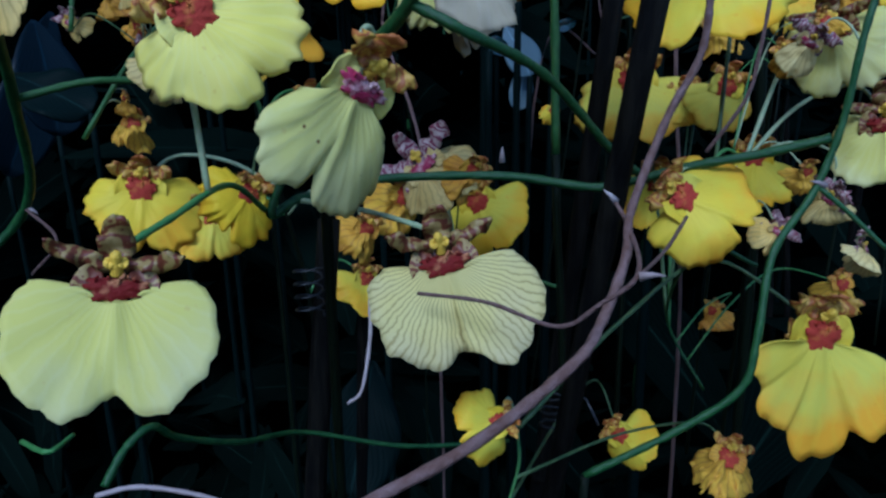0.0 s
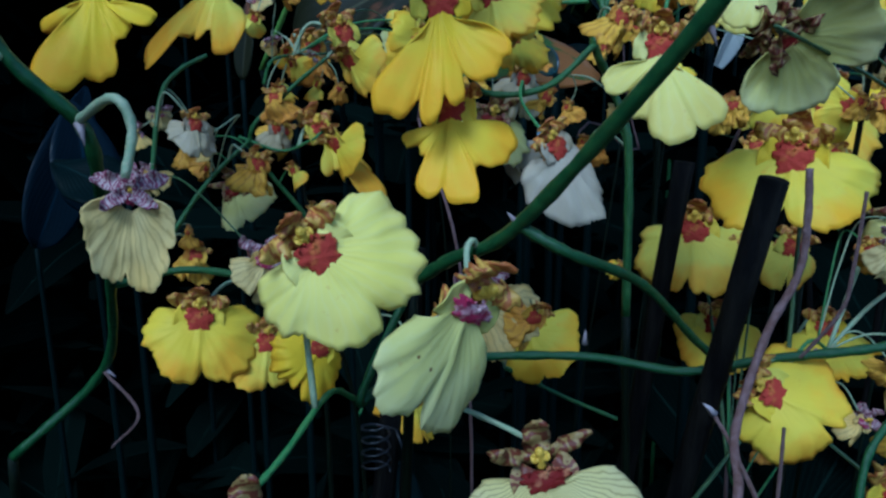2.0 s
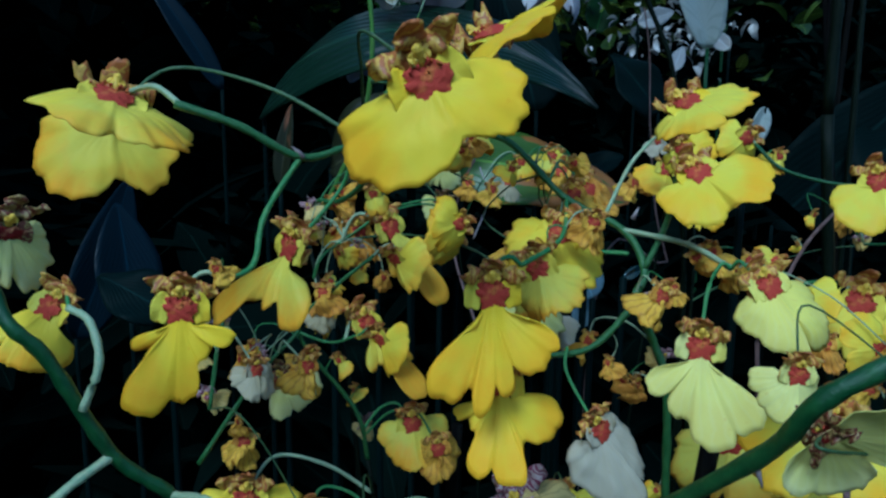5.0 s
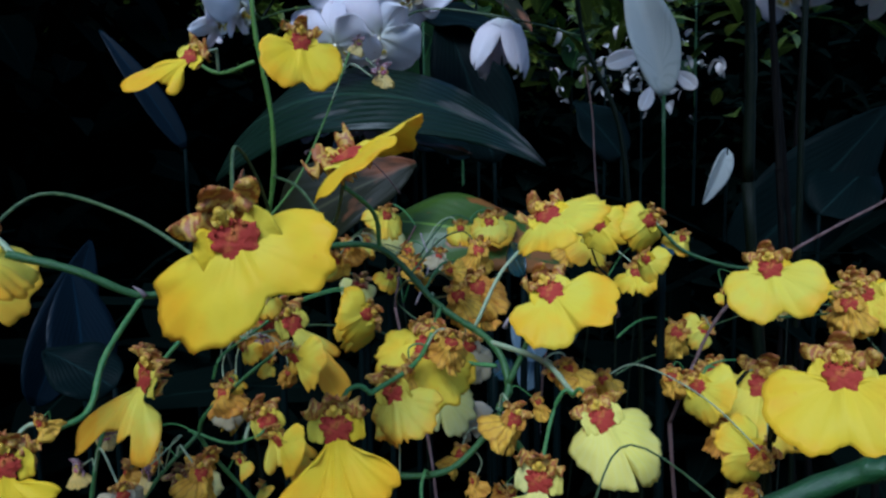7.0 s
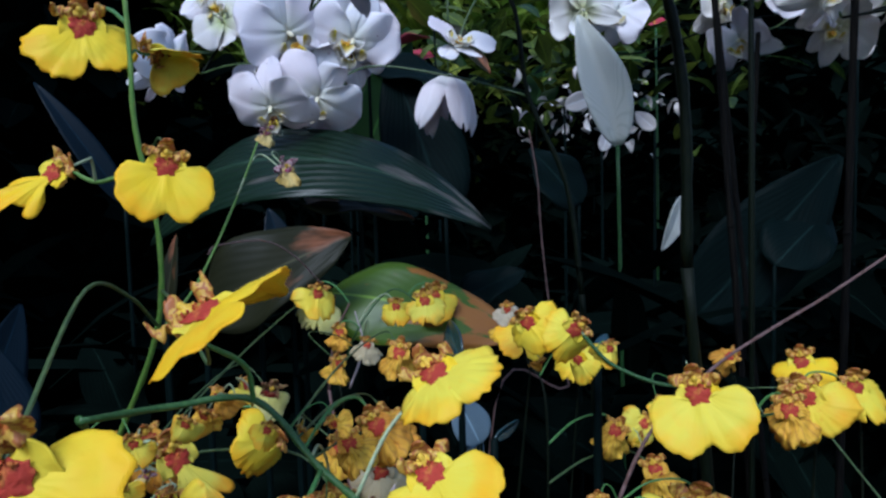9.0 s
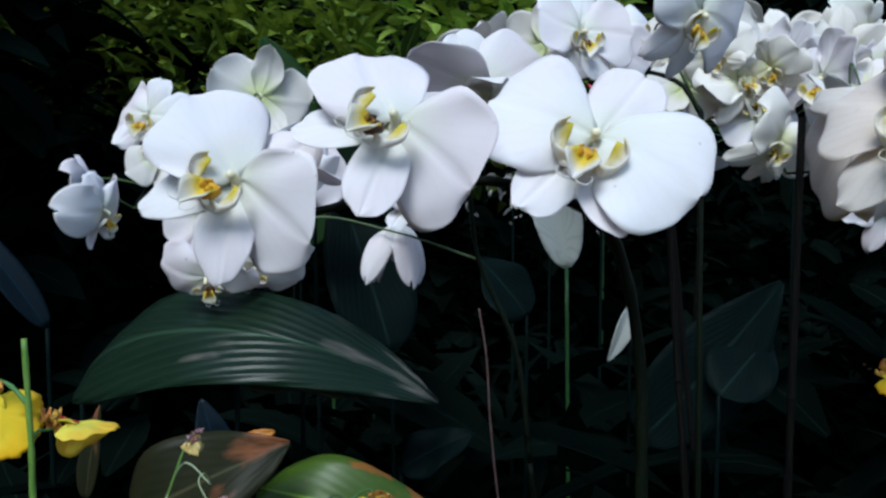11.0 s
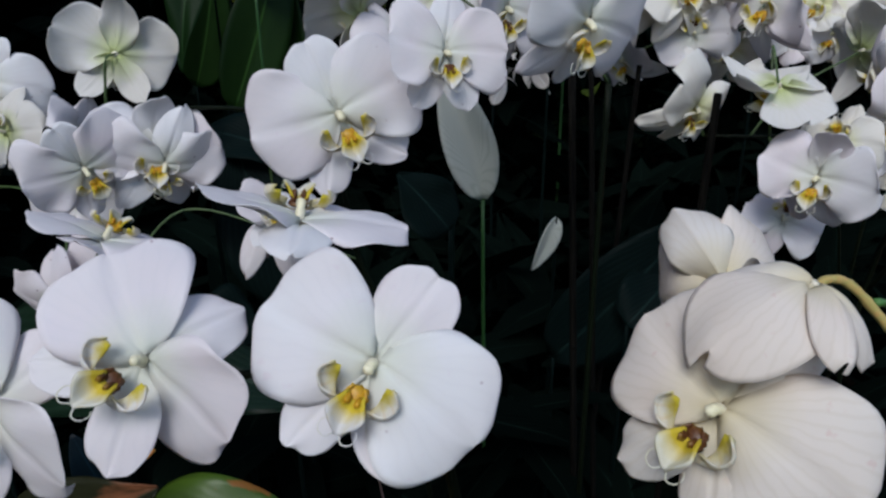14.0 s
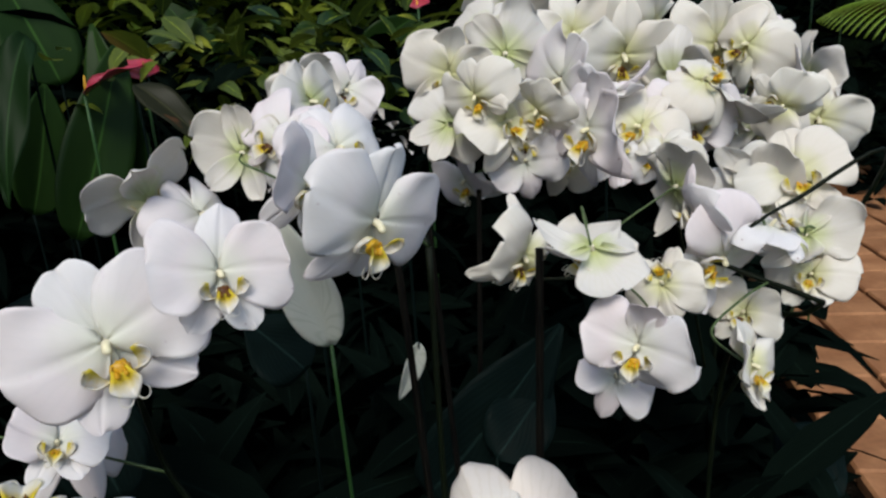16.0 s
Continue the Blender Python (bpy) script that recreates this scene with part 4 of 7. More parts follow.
stalk("oncidium_spray__b", [(-0.0839, 0.3035, 1.0577), (-0.0671, 0.3041, 1.0524), (-0.0534, 0.3010, 1.0571)], 0.00060, 0.00054, PEDICEL_GREEN, "branch")
stalk("oncidium_spray__b", [(-0.0925, 0.2495, 1.0431), (-0.0897, 0.2541, 1.0701), (-0.0853, 0.2580, 1.0789), (-0.0774, 0.2626, 1.0843)], 0.00078, 0.00062, STEM_MID, "branch")
stalk("oncidium_spray__b", [(-0.1135, 0.2826, 1.0078), (-0.0937, 0.2915, 1.0394), (-0.0794, 0.3037, 1.0567)], 0.00094, 0.00078, STEM_MID, "branch")
stalk("oncidium_spray__b", [(-0.0744, 0.3076, 1.0777), (-0.0714, 0.3093, 1.0865), (-0.0675, 0.3307, 1.0911)], 0.00072, 0.00060, PEDICEL_GREEN, "branch")
stalk("oncidium_spray__b", [(0.0205, 0.3301, 0.9574), (0.0461, 0.3394, 0.9414), (0.0701, 0.3300, 0.9349)], 0.00101, 0.00086, STEM_MID, "branch")
stalk("oncidium_spray__b", [(-0.0369, 0.2490, 1.1352), (-0.0422, 0.2666, 1.1210), (-0.0559, 0.2842, 1.1113), (-0.0675, 0.2931, 1.1101)], 0.00109, 0.00094, STEM_MID, "branch")
oncidium("oncidium_spray__b", -0.100, 0.294, 0.989, -13, 6, 24, 0.0434, "yellow", 0, 5)
oncidium("oncidium_spray__b", -0.077, 0.305, 0.976, -14, 11, 28, 0.0347, "yellow", .2, 6)
oncidium("oncidium_spray__b", -0.039, 0.245, 0.994, -3, 43, 30, 0.0267, "bright", .2, 7)
oncidium("oncidium_spray__b", -0.020, 0.331, 0.941, -13, 18, 45, 0.0305, "yellow", .2, 8)
oncidium("oncidium_spray__b", 0.030, 0.336, 0.975, -10, -23, -12, 0.0399, "bright", 0, 2)
oncidium("oncidium_spray__b", -0.070, 0.234, 1.063, -9, 4, 51, 0.0165, "white", .4, 5)
oncidium("oncidium_spray__b", -0.085, 0.299, 1.038, -3, -20, -9, 0.0256, "pale", .4, 6)
oncidium("oncidium_spray__b", -0.0463, 0.3219, 1.0988, -18, -19, 58, 0.0375, "yellow", 0, 35)
oncidium("oncidium_spray__b", -0.0531, 0.3082, 1.0604, -29, -9, 61, 0.0363, "yellow", 0, 35)
oncidium("oncidium_spray__b", -0.034, 0.309, 1.019, -17, -3, 19, 0.0310, "yellow", .2, 2)
oncidium("oncidium_spray__b", 0.011, 0.287, 0.997, -39, -38, 11, 0.0372, "faded", .4, 5)
oncidium("oncidium_spray__b", 0.004, 0.294, 0.985, -2, 24, 25, 0.0301, "dried", .4, 6)
oncidium("oncidium_spray__b", -0.009, 0.280, 0.975, -3, 30, 27, 0.0227, "dried", .4, 7)
oncidium("oncidium_spray__b", 0.014, 0.345, 1.065, -14, 9, 12, 0.0346, "pale", .2, 7)
oncidium("oncidium_spray__b", -0.018, 0.345, 1.098, 25, 70, 45, 0.0244, "bright", .2, 8)
oncidium("oncidium_spray__b", -0.042, 0.311, 1.087, 29, -26, -51, 0.0266, "yellow", .4, 1)
oncidium("oncidium_spray__b", -0.046, 0.301, 1.056, 18, -29, -47, 0.0249, "bright", .4, 2)
oncidium("oncidium_spray__b", -0.074, 0.329, 1.060, -9, 26, 36, 0.0201, "dried", .4, 3)
oncidium("oncidium_spray__b", -0.051, 0.569, 1.123, -17, 14, 7, 0.0343, "pale", .2, 7)
oncidium("oncidium_spray__b", -0.022, 0.360, 1.091, 35, 65, 53, 0.0260, "yellow", .2, 8)
oncidium("oncidium_spray__b", -0.063, 0.338, 1.095, -12, -16, 45, 0.0273, "dried", .4, 1)
oncidium("oncidium_spray__b", -0.071, 0.350, 1.097, -20, -24, 35, 0.0242, "dried", .4, 9)
oncidium("oncidium_spray__b", -0.075, 0.303, 1.047, -1, 15, 55, 0.0179, "dried", .4, 12)
oncidium("oncidium_spray__b", -0.076, 0.325, 1.061, -11, -4, 47, 0.0168, "white", .4, 13)
oncidium("oncidium_spray__b", -0.100, 0.295, 1.013, -28, 21, 16, 0.0201, "dried", .2, 9)
oncidium("oncidium_spray__b", -0.037, 0.192, 1.032, -21, 33, 36, 0.0159, "faded", .4, 10)
oncidium("oncidium_spray__b", -0.070, 0.284, 1.049, -22, 4, 55, 0.0215, "dried", .4, 13)
oncidium("oncidium_spray__b", -0.070, 0.306, 1.073, -19, -1, -19, 0.0185, "dried", .4, 9)
oncidium("oncidium_spray__b", -0.022, 0.299, 1.013, -8, -7, 13, 0.0236, "dried", .4, 6)
oncidium("oncidium_spray__b", 0.030, 0.278, 0.996, 3, 42, 21, 0.0218, "dried", .4, 2)
oncidium("oncidium_spray__b", -0.0316, 0.3902, 1.1052, 4, 21, 30, 0.0211, "pale", .2, 2, 1.0)

spray("oncidium_spray__c", "dancing-lady orchid spray with withering mauve-barred flowers", (-0.13, 0.24, GROUND))
stalk("oncidium_spray__c", [(-0.1300, 0.2400, 0.3000), (-0.1400, 0.2350, 0.8500), (-0.1202, 0.2130, 0.9696)], 0.00133, 0.00133, STEM_SHADED, "lower_stem")
stalk("oncidium_spray__c", [(-0.1202, 0.2130, 0.9696), (-0.0955, 0.2201, 0.9937), (-0.0768, 0.1966, 1.0244), (-0.0572, 0.1630, 1.0532), (-0.0555, 0.1555, 1.0633), (-0.0624, 0.1488, 1.0737), (-0.0683, 0.1417, 1.0928), (-0.0734, 0.1386, 1.1014), (-0.0845, 0.1463, 1.1194)], 0.00133, 0.00117, STEM, "stem")
stalk("oncidium_spray__c", [(-0.0624, 0.1488, 1.0737), (-0.0666, 0.1403, 1.0703), (-0.0697, 0.1360, 1.0646), (-0.0697, 0.1326, 1.0562)], 0.00084, 0.00078, PEDICEL, "pedicel")
stalk("oncidium_spray__c", [(-0.0555, 0.1555, 1.0633), (-0.0446, 0.1478, 1.0668), (-0.0416, 0.1473, 1.0623), (-0.0426, 0.1459, 1.0545)], 0.00084, 0.00078, PEDICEL, "pedicel")
stalk("oncidium_spray__c", [(-0.0641, 0.1437, 1.0836), (-0.0617, 0.1452, 1.0915), (-0.0642, 0.1470, 1.0980), (-0.0692, 0.1489, 1.0998)], 0.00072, 0.00066, PEDICEL, "pedicel")
stalk("oncidium_spray__c", [(-0.0753, 0.2003, 1.1385), (-0.0621, 0.2064, 1.1337), (-0.0489, 0.2143, 1.1262), (-0.0394, 0.2237, 1.1290), (-0.0319, 0.2350, 1.1328)], 0.00109, 0.00094, STEM_MID, "branch")
stalk("oncidium_spray__c", [(-0.0489, 0.2143, 1.1262), (-0.0565, 0.2081, 1.1114), (-0.0569, 0.2009, 1.0999), (-0.0613, 0.1932, 1.0972)], 0.00078, 0.00072, PEDICEL_GREEN, "branch")
stalk("oncidium_spray__c", [(-0.0768, 0.1966, 1.0244), (-0.0591, 0.1989, 1.0282), (-0.0363, 0.1906, 1.0280)], 0.00094, 0.00086, STEM_MID, "branch")
stalk("oncidium_spray__c", [(-0.0955, 0.2201, 0.9937), (-0.0774, 0.2049, 0.9881), (-0.0841, 0.2026, 0.9794)], 0.00047, 0.00031, WOODY, "tendril")
oncidium("oncidium_spray__c", -0.0437, 0.1491, 1.0515, 12, -2, -162, 0.0142, "faded", 0.2, 12, 1.85)
oncidium("oncidium_spray__c", -0.066, 0.132, 1.055, 16, 0, -158, 0.0157, "faded", .6, 2, 1.4)
oncidium("oncidium_spray__c", -0.0687, 0.1870, 1.0925, -1, 2, 17, 0.0296, "bright", 0, 31, 1.0)
oncidium("oncidium_spray__c", -0.0558, 0.2264, 1.1021, -12, 12, -42, 0.0338, "yellow", 0, 32, 1.0)
oncidium("oncidium_spray__c", -0.0933, 0.2046, 1.1408, -52, 14, 33, 0.0368, "yellow", 0, 5)
oncidium("oncidium_spray__c", -0.1085, 0.2279, 1.1376, 3, -0, 27, 0.0369, "yellow", 0.2, 25, 1.1)
oncidium("oncidium_spray__c", -0.0737, 0.1510, 1.0998, -32, 24, -11, 0.0183, "yellow", 0.4, 18)
oncidium("oncidium_spray__c", -0.081, 0.151, 1.113, 5, 7, 58, 0.0181, "pale", .3, 7)
oncidium("oncidium_spray__c", -0.061, 0.189, 1.101, 6, -5, -17, 0.0086, "dried", .4, 10)

spray("oncidium_spray__d", "branching yellow dancing-lady orchid spray on green stems", (0.06, 0.27, GROUND))
stalk("oncidium_spray__d", [(0.0600, 0.2700, 0.3000), (0.0620, 0.2620, 0.8500), (0.0560, 0.2513, 1.0042)], 0.00133, 0.00133, STEM_SHADED, "lower_stem")
stalk("oncidium_spray__d", [(0.0560, 0.2513, 1.0042), (0.0539, 0.2493, 1.0554), (0.0492, 0.2515, 1.0721), (0.0421, 0.2441, 1.0851), (0.0453, 0.2482, 1.0935), (0.0401, 0.2567, 1.1048), (0.0220, 0.2697, 1.1146), (0.0024, 0.2742, 1.1330), (-0.0183, 0.2619, 1.1347), (-0.0286, 0.2358, 1.1385)], 0.00133, 0.00101, STEM_MID, "stem")
stalk("oncidium_spray__d", [(0.0389, 0.2576, 1.1052), (0.0552, 0.2421, 1.1029), (0.0622, 0.2223, 1.0991)], 0.00084, 0.00078, PEDICEL, "pedicel")
stalk("oncidium_spray__d", [(0.0231, 0.2677, 1.1139), (0.0198, 0.2382, 1.1042), (0.0085, 0.2243, 1.0980)], 0.00072, 0.00072, PEDICEL_GREEN, "pedicel")
stalk("oncidium_spray__d", [(0.0020, 0.2741, 1.1330), (0.0016, 0.2681, 1.1451), (-0.0052, 0.2550, 1.1543)], 0.00084, 0.00072, PEDICEL_GREEN, "pedicel")
stalk("oncidium_spray__d", [(0.0429, 0.2442, 1.0850), (0.0288, 0.2364, 1.0727), (0.0124, 0.2344, 1.0710), (0.0058, 0.2242, 1.0784)], 0.00101, 0.00086, STEM_MID, "branch")
stalk("oncidium_spray__d", [(0.0453, 0.2483, 1.0944), (0.0516, 0.2503, 1.1089), (0.0519, 0.2434, 1.1219)], 0.00094, 0.00078, STEM_MID, "branch")
stalk("oncidium_spray__d", [(0.0415, 0.2552, 1.0979), (0.0281, 0.2589, 1.0987), (0.0149, 0.2629, 1.1043)], 0.00072, 0.00060, PEDICEL_GREEN, "branch")
oncidium("oncidium_spray__d", 0.0295, 0.2140, 1.0578, -15, -28, 42, 0.0233, "white", 0.4, 14, 1.5)
oncidium("oncidium_spray__d", 0.0012, 0.2149, 1.0930, 0, -3, 7, 0.0338, "bright", 0, 30, 1.0)
oncidium("oncidium_spray__d", 0.0032, 0.2190, 1.0676, -8, -3, 2, 0.0311, "bright", 0, 33, 1.0)
oncidium("oncidium_spray__d", 0.013, 0.232, 1.097, -5, -19, -19, 0.0260, "yellow", .4, 15)
oncidium("oncidium_spray__d", 0.0529, 0.2116, 1.0815, -6, 2, -10, 0.0273, "lemon", 0, 34, 1.0)
oncidium("oncidium_spray__d", 0.0677, 0.2121, 1.0972, -28, -20, 21, 0.0247, "lemon", 0.4, 10, 1.25)
oncidium("oncidium_spray__d", 0.0572, 0.2599, 1.1444, -57, -32, 15, 0.0307, "bright", 0, 5)
oncidium("oncidium_spray__d", 0.0571, 0.2420, 1.1236, -38, -27, 15, 0.0290, "bright", 0, 38, 1.1)
oncidium("oncidium_spray__d", 0.0206, 0.2525, 1.1048, -27, 21, -18, 0.0322, "bright", 0.2, 7, 1.05)
oncidium("oncidium_spray__d", 0.033, 0.306, 1.116, -22, -28, 13, 0.0248, "dried", .4, 2)
oncidium("oncidium_spray__d", 0.020, 0.293, 1.093, -26, -8, 13, 0.0258, "bright", .2, 3)
oncidium("oncidium_spray__d", 0.029, 0.240, 1.109, -4, 9, 13, 0.0157, "dried", .4, 11)
oncidium("oncidium_spray__d", 0.027, 0.290, 1.115, -18, -19, 5, 0.0196, "dried", .4, 12)
oncidium("oncidium_spray__d", 0.047, 0.230, 1.090, -15, 30, 21, 0.0173, "dried", .4, 13)
oncidium("oncidium_spray__d", 0.006, 0.368, 1.087, -29, 2, 33, 0.0248, "dried", .4, 12)
oncidium("oncidium_spray__d", 0.029, 0.401, 1.122, -21, 11, 5, 0.0246, "dried", .4, 13)
oncidium("oncidium_spray__d", 0.028, 0.370, 1.097, -28, -17, 14, 0.0248, "dried", .4, 9)
oncidium("oncidium_spray__d", 0.0268, 0.3508, 1.0826, 5, 9, 17, 0.0260, "white", .4, 9, 1.2)
oncidium("oncidium_spray__d", 0.0216, 0.3557, 1.0537, 7, -20, -33, 0.0243, "white", .4, 13, 1.2)

spray("oncidium_spray__e", "crowded yellow and pale dancing-lady orchid spray", (0.07, 0.23, GROUND))
stalk("oncidium_spray__e", [(0.0700, 0.2300, 0.3000), (0.0600, 0.2250, 0.7500), (0.0594, 0.1909, 0.9311)], 0.00098, 0.00098, STEM_SHADED, "lower_stem")
stalk("oncidium_spray__e", [(0.0594, 0.1909, 0.9311), (0.0811, 0.1906, 0.9442), (0.0943, 0.1893, 0.9557), (0.0975, 0.1906, 0.9679), (0.1011, 0.1956, 0.9869), (0.1105, 0.1998, 1.0006), (0.1155, 0.2009, 1.0159), (0.1179, 0.2009, 1.0355), (0.1214, 0.2026, 1.0495)], 0.00098, 0.00085, STEM, "stem")
stalk("oncidium_spray__e", [(0.1118, 0.2002, 1.0016), (0.1178, 0.1982, 0.9963), (0.1255, 0.1947, 0.9884)], 0.00073, 0.00048, STEM, "branch")
stalk("oncidium_spray__e", [(0.0895, 0.2117, 1.0045), (0.0951, 0.2153, 1.0089), (0.1009, 0.2180, 1.0057)], 0.00051, 0.00042, PEDICEL_GREEN, "pedicel")
stalk("oncidium_spray__e", [(0.1138, 0.2364, 0.9728), (0.0973, 0.2365, 0.9779), (0.1003, 0.2792, 0.9415), (0.1137, 0.2735, 0.9152)], 0.00061, 0.00048, STEM, "branch")
oncidium("oncidium_spray__e", 0.0941, 0.2331, 1.0553, -12, 0, -28, 0.0397, "bright", 0, 4, 0.95)
oncidium("oncidium_spray__e", 0.086, 0.290, 1.026, -15, -1, -13, 0.0398, "yellow", .1, 1)
oncidium("oncidium_spray__e", 0.0632, 0.1666, 1.0776, -24, 49, 132, 0.0227, "pale", 0, 4)
oncidium("oncidium_spray__e", 0.059, 0.169, 1.088, -1, 6, 6, 0.0159, "lemon", .6, 12)
oncidium("oncidium_spray__e", 0.0816, 0.2050, 0.9991, -39, -48, 45, 0.0293, "yellow", 0.2, 1)
oncidium("oncidium_spray__e", 0.120, 0.221, 1.038, 4, -12, -30, 0.0271, "pale", .1, 5)
oncidium("oncidium_spray__e", 0.131, 0.212, 1.016, -3, -7, -28, 0.0259, "pale", .2, 6)
oncidium("oncidium_spray__e", 0.103, 0.284, 1.021, -27, -14, -18, 0.0218, "yellow", .2, 11)
oncidium("oncidium_spray__e", 0.113, 0.245, 1.004, -17, -5, -23, 0.0248, "bright", .2, 11)
oncidium("oncidium_spray__e", 0.112, 0.270, 1.024, 0, 17, 2, 0.0255, "yellow", .4, 13)
oncidium("oncidium_spray__e", 0.0996, 0.3014, 0.9885, -14, 7, -23, 0.0322, "yellow", .2, 2, 1.0)
oncidium("oncidium_spray__e", 0.1334, 0.3296, 0.9268, -23, 2, -51, 0.0174, "dried", .4, 6, 1.0)
oncidium("oncidium_spray__e", 0.1591, 0.2767, 0.9555, -22, -7, 7, 0.0179, "dried", .4, 8, 1.1)

spray("oncidium_spray__f", "dry brown thorny orchid stalk with few yellow flowers", (-0.02, 0.13, GROUND))
stalk("oncidium_spray__f", [(-0.0700, 0.1600, 0.3000), (-0.0700, 0.1500, 0.8000), (-0.0063, 0.1233, 0.9483)], 0.00112, 0.00112, WOODY, "lower_stem")
stalk("oncidium_spray__f", [(-0.0063, 0.1233, 0.9483), (0.0128, 0.1282, 0.9622), (0.0334, 0.1370, 0.9706), (0.0498, 0.1486, 0.9790), (0.0553, 0.1544, 0.9840), (0.0617, 0.1657, 0.9941), (0.0648, 0.1780, 1.0010), (0.0733, 0.1882, 1.0185), (0.0804, 0.1919, 1.0312), (0.0825, 0.1950, 1.0428), (0.0831, 0.1977, 1.0532)], 0.00112, 0.00081, WOODY, "stem")
stalk("oncidium_spray__f", [(0.0627, 0.1841, 1.0011), (0.0641, 0.1771, 0.9977), (0.0602, 0.1475, 0.9963), (0.0539, 0.1467, 0.9909), (0.0474, 0.1501, 0.9858), (0.0351, 0.1580, 0.9875), (0.0217, 0.1661, 0.9865)], 0.00046, 0.00038, WOODY, "branch")
stalk("oncidium_spray__f", [(0.0789, 0.1884, 0.9971), (0.0694, 0.1666, 0.9955), (0.0606, 0.1475, 0.9959)], 0.00042, 0.00035, WOODY, "branch")
stalk("oncidium_spray__f", [(0.0848, 0.1973, 1.0103), (0.0919, 0.1956, 1.0221), (0.0950, 0.1984, 1.0323), (0.0981, 0.2026, 1.0478)], 0.00049, 0.00042, WOODY, "branch")
stalk("oncidium_spray__f", [(0.0096, 0.1793, 0.9808), (0.0096, 0.1771, 0.9724), (0.0078, 0.1743, 0.9616), (0.0047, 0.1733, 0.9587)], 0.00046, 0.00036, THORN, "tendril")
stalk("oncidium_spray__f", [(-0.0216, 0.1224, 0.9693), (-0.0158, 0.1231, 0.9705), (-0.0084, 0.1234, 0.9696), (-0.0010, 0.1235, 0.9676)], 0.00041, 0.00036, THORN, "tendril")
stalk("oncidium_spray__f", [(0.0426, 0.1926, 0.9426), (0.0430, 0.1906, 0.9344), (0.0405, 0.1880, 0.9249)], 0.00051, 0.00041, PEDICEL_GREEN, "tendril")
oncidium("oncidium_spray__f", 0.1374, 0.2426, 0.9509, -2, 7, 10, 0.0474, "yellow", 0, 36, 1.0)
oncidium("oncidium_spray__f", 0.038, 0.179, 0.952, -46, 74, -30, 0.0173, "bright", .2, 1)
oncidium("oncidium_spray__f", 0.089, 0.299, 0.883, -21, -54, -7, 0.0270, "bright", .3, 2)
oncidium("oncidium_spray__f", 0.123, 0.268, 0.892, -40, 13, -28, 0.0289, "dried", .2, 3)

spray("oncidium_spray__g", "upright bright yellow dancing-lady orchid spray", (-0.06, 0.33, GROUND))
stalk("oncidium_spray__g", [(-0.0600, 0.3300, 0.3000), (-0.0600, 0.3300, 0.9500), (-0.0933, 0.3611, 1.0870)], 0.00117, 0.00117, STEM_SHADED, "lower_stem")
stalk("oncidium_spray__g", [(-0.0933, 0.3611, 1.0870), (-0.0639, 0.3455, 1.1395), (-0.0565, 0.3380, 1.1790), (-0.0608, 0.3318, 1.2227), (-0.0613, 0.3311, 1.2504), (-0.0637, 0.3327, 1.2849)], 0.00117, 0.00094, STEM_LIGHT, "stem")
stalk("oncidium_spray__g", [(-0.0639, 0.3455, 1.1395), (-0.0545, 0.3673, 1.1604), (-0.0450, 0.3897, 1.1951), (-0.0357, 0.4020, 1.2277)], 0.00070, 0.00047, STEM_LIGHT, "branch")
stalk("oncidium_spray__g", [(-0.0436, 0.3900, 1.1990), (-0.0373, 0.4014, 1.2182), (-0.0237, 0.3969, 1.2107)], 0.00042, 0.00036, PEDICEL, "pedicel")
stalk("oncidium_spray__g", [(-0.0611, 0.3310, 1.2076), (-0.0764, 0.3298, 1.2032), (-0.0892, 0.3293, 1.2105)], 0.00094, 0.00078, STEM_LIGHT, "branch")
stalk("oncidium_spray__g", [(-0.0569, 0.3855, 1.1718), (-0.0605, 0.4054, 1.1748), (-0.0444, 0.4258, 1.1761), (-0.0313, 0.4361, 1.1676), (-0.0188, 0.4463, 1.1507)], 0.0005, 0.0004, WOODY, "tendril")
oncidium("oncidium_spray__g", -0.0128, 0.1881, 1.1435, 0, -26, 16, 0.0418, "bright", 0.2, 25, 0.82)
oncidium("oncidium_spray__g", -0.0027, 0.2493, 1.1627, -95, -28, 64, 0.0424, "bright", 0, 4, 1.0)
oncidium("oncidium_spray__g", -0.0255, 0.2819, 1.2049, -5, 4, 27, 0.0274, "bright", 0, 37, 1.18)
oncidium("oncidium_spray__g", -0.0750, 0.3031, 1.2055, -29, 36, -23, 0.0271, "bright", 0, 35)
oncidium("oncidium_spray__g", -0.0795, 0.3309, 1.2632, -5, -8, 33, 0.0378, "bright", 0, 4, 0.95)
oncidium("oncidium_spray__g", -0.056, 0.342, 1.254, -70, 19, 116, 0.0290, "yellow", .3, 4)
oncidium("oncidium_spray__g", -0.032, 0.402, 1.229, 0, -10, 57, 0.0123, "faded", .8, 9)
oncidium("oncidium_spray__g", -0.014, 0.372, 1.209, -16, -24, 59, 0.0149, "faded", .8, 10)

spray("oncidium_spray__h", "bright yellow dancing-lady orchids on thin brown stalks", (0.12, 0.35, GROUND))
stalk("oncidium_spray__h", [(0.1200, 0.3500, 0.3000), (0.1250, 0.3450, 0.8500), (0.1168, 0.3574, 1.0458)], 0.00086, 0.00086, WOODY, "lower_stem")
stalk("oncidium_spray__h", [(0.1168, 0.3574, 1.0458), (0.1323, 0.3616, 1.0825), (0.1450, 0.3641, 1.1008), (0.1710, 0.3777, 1.1186), (0.1984, 0.3909, 1.1312), (0.2300, 0.4046, 1.1445), (0.2690, 0.4193, 1.1642)], 0.00086, 0.00062, WOODY, "stem")
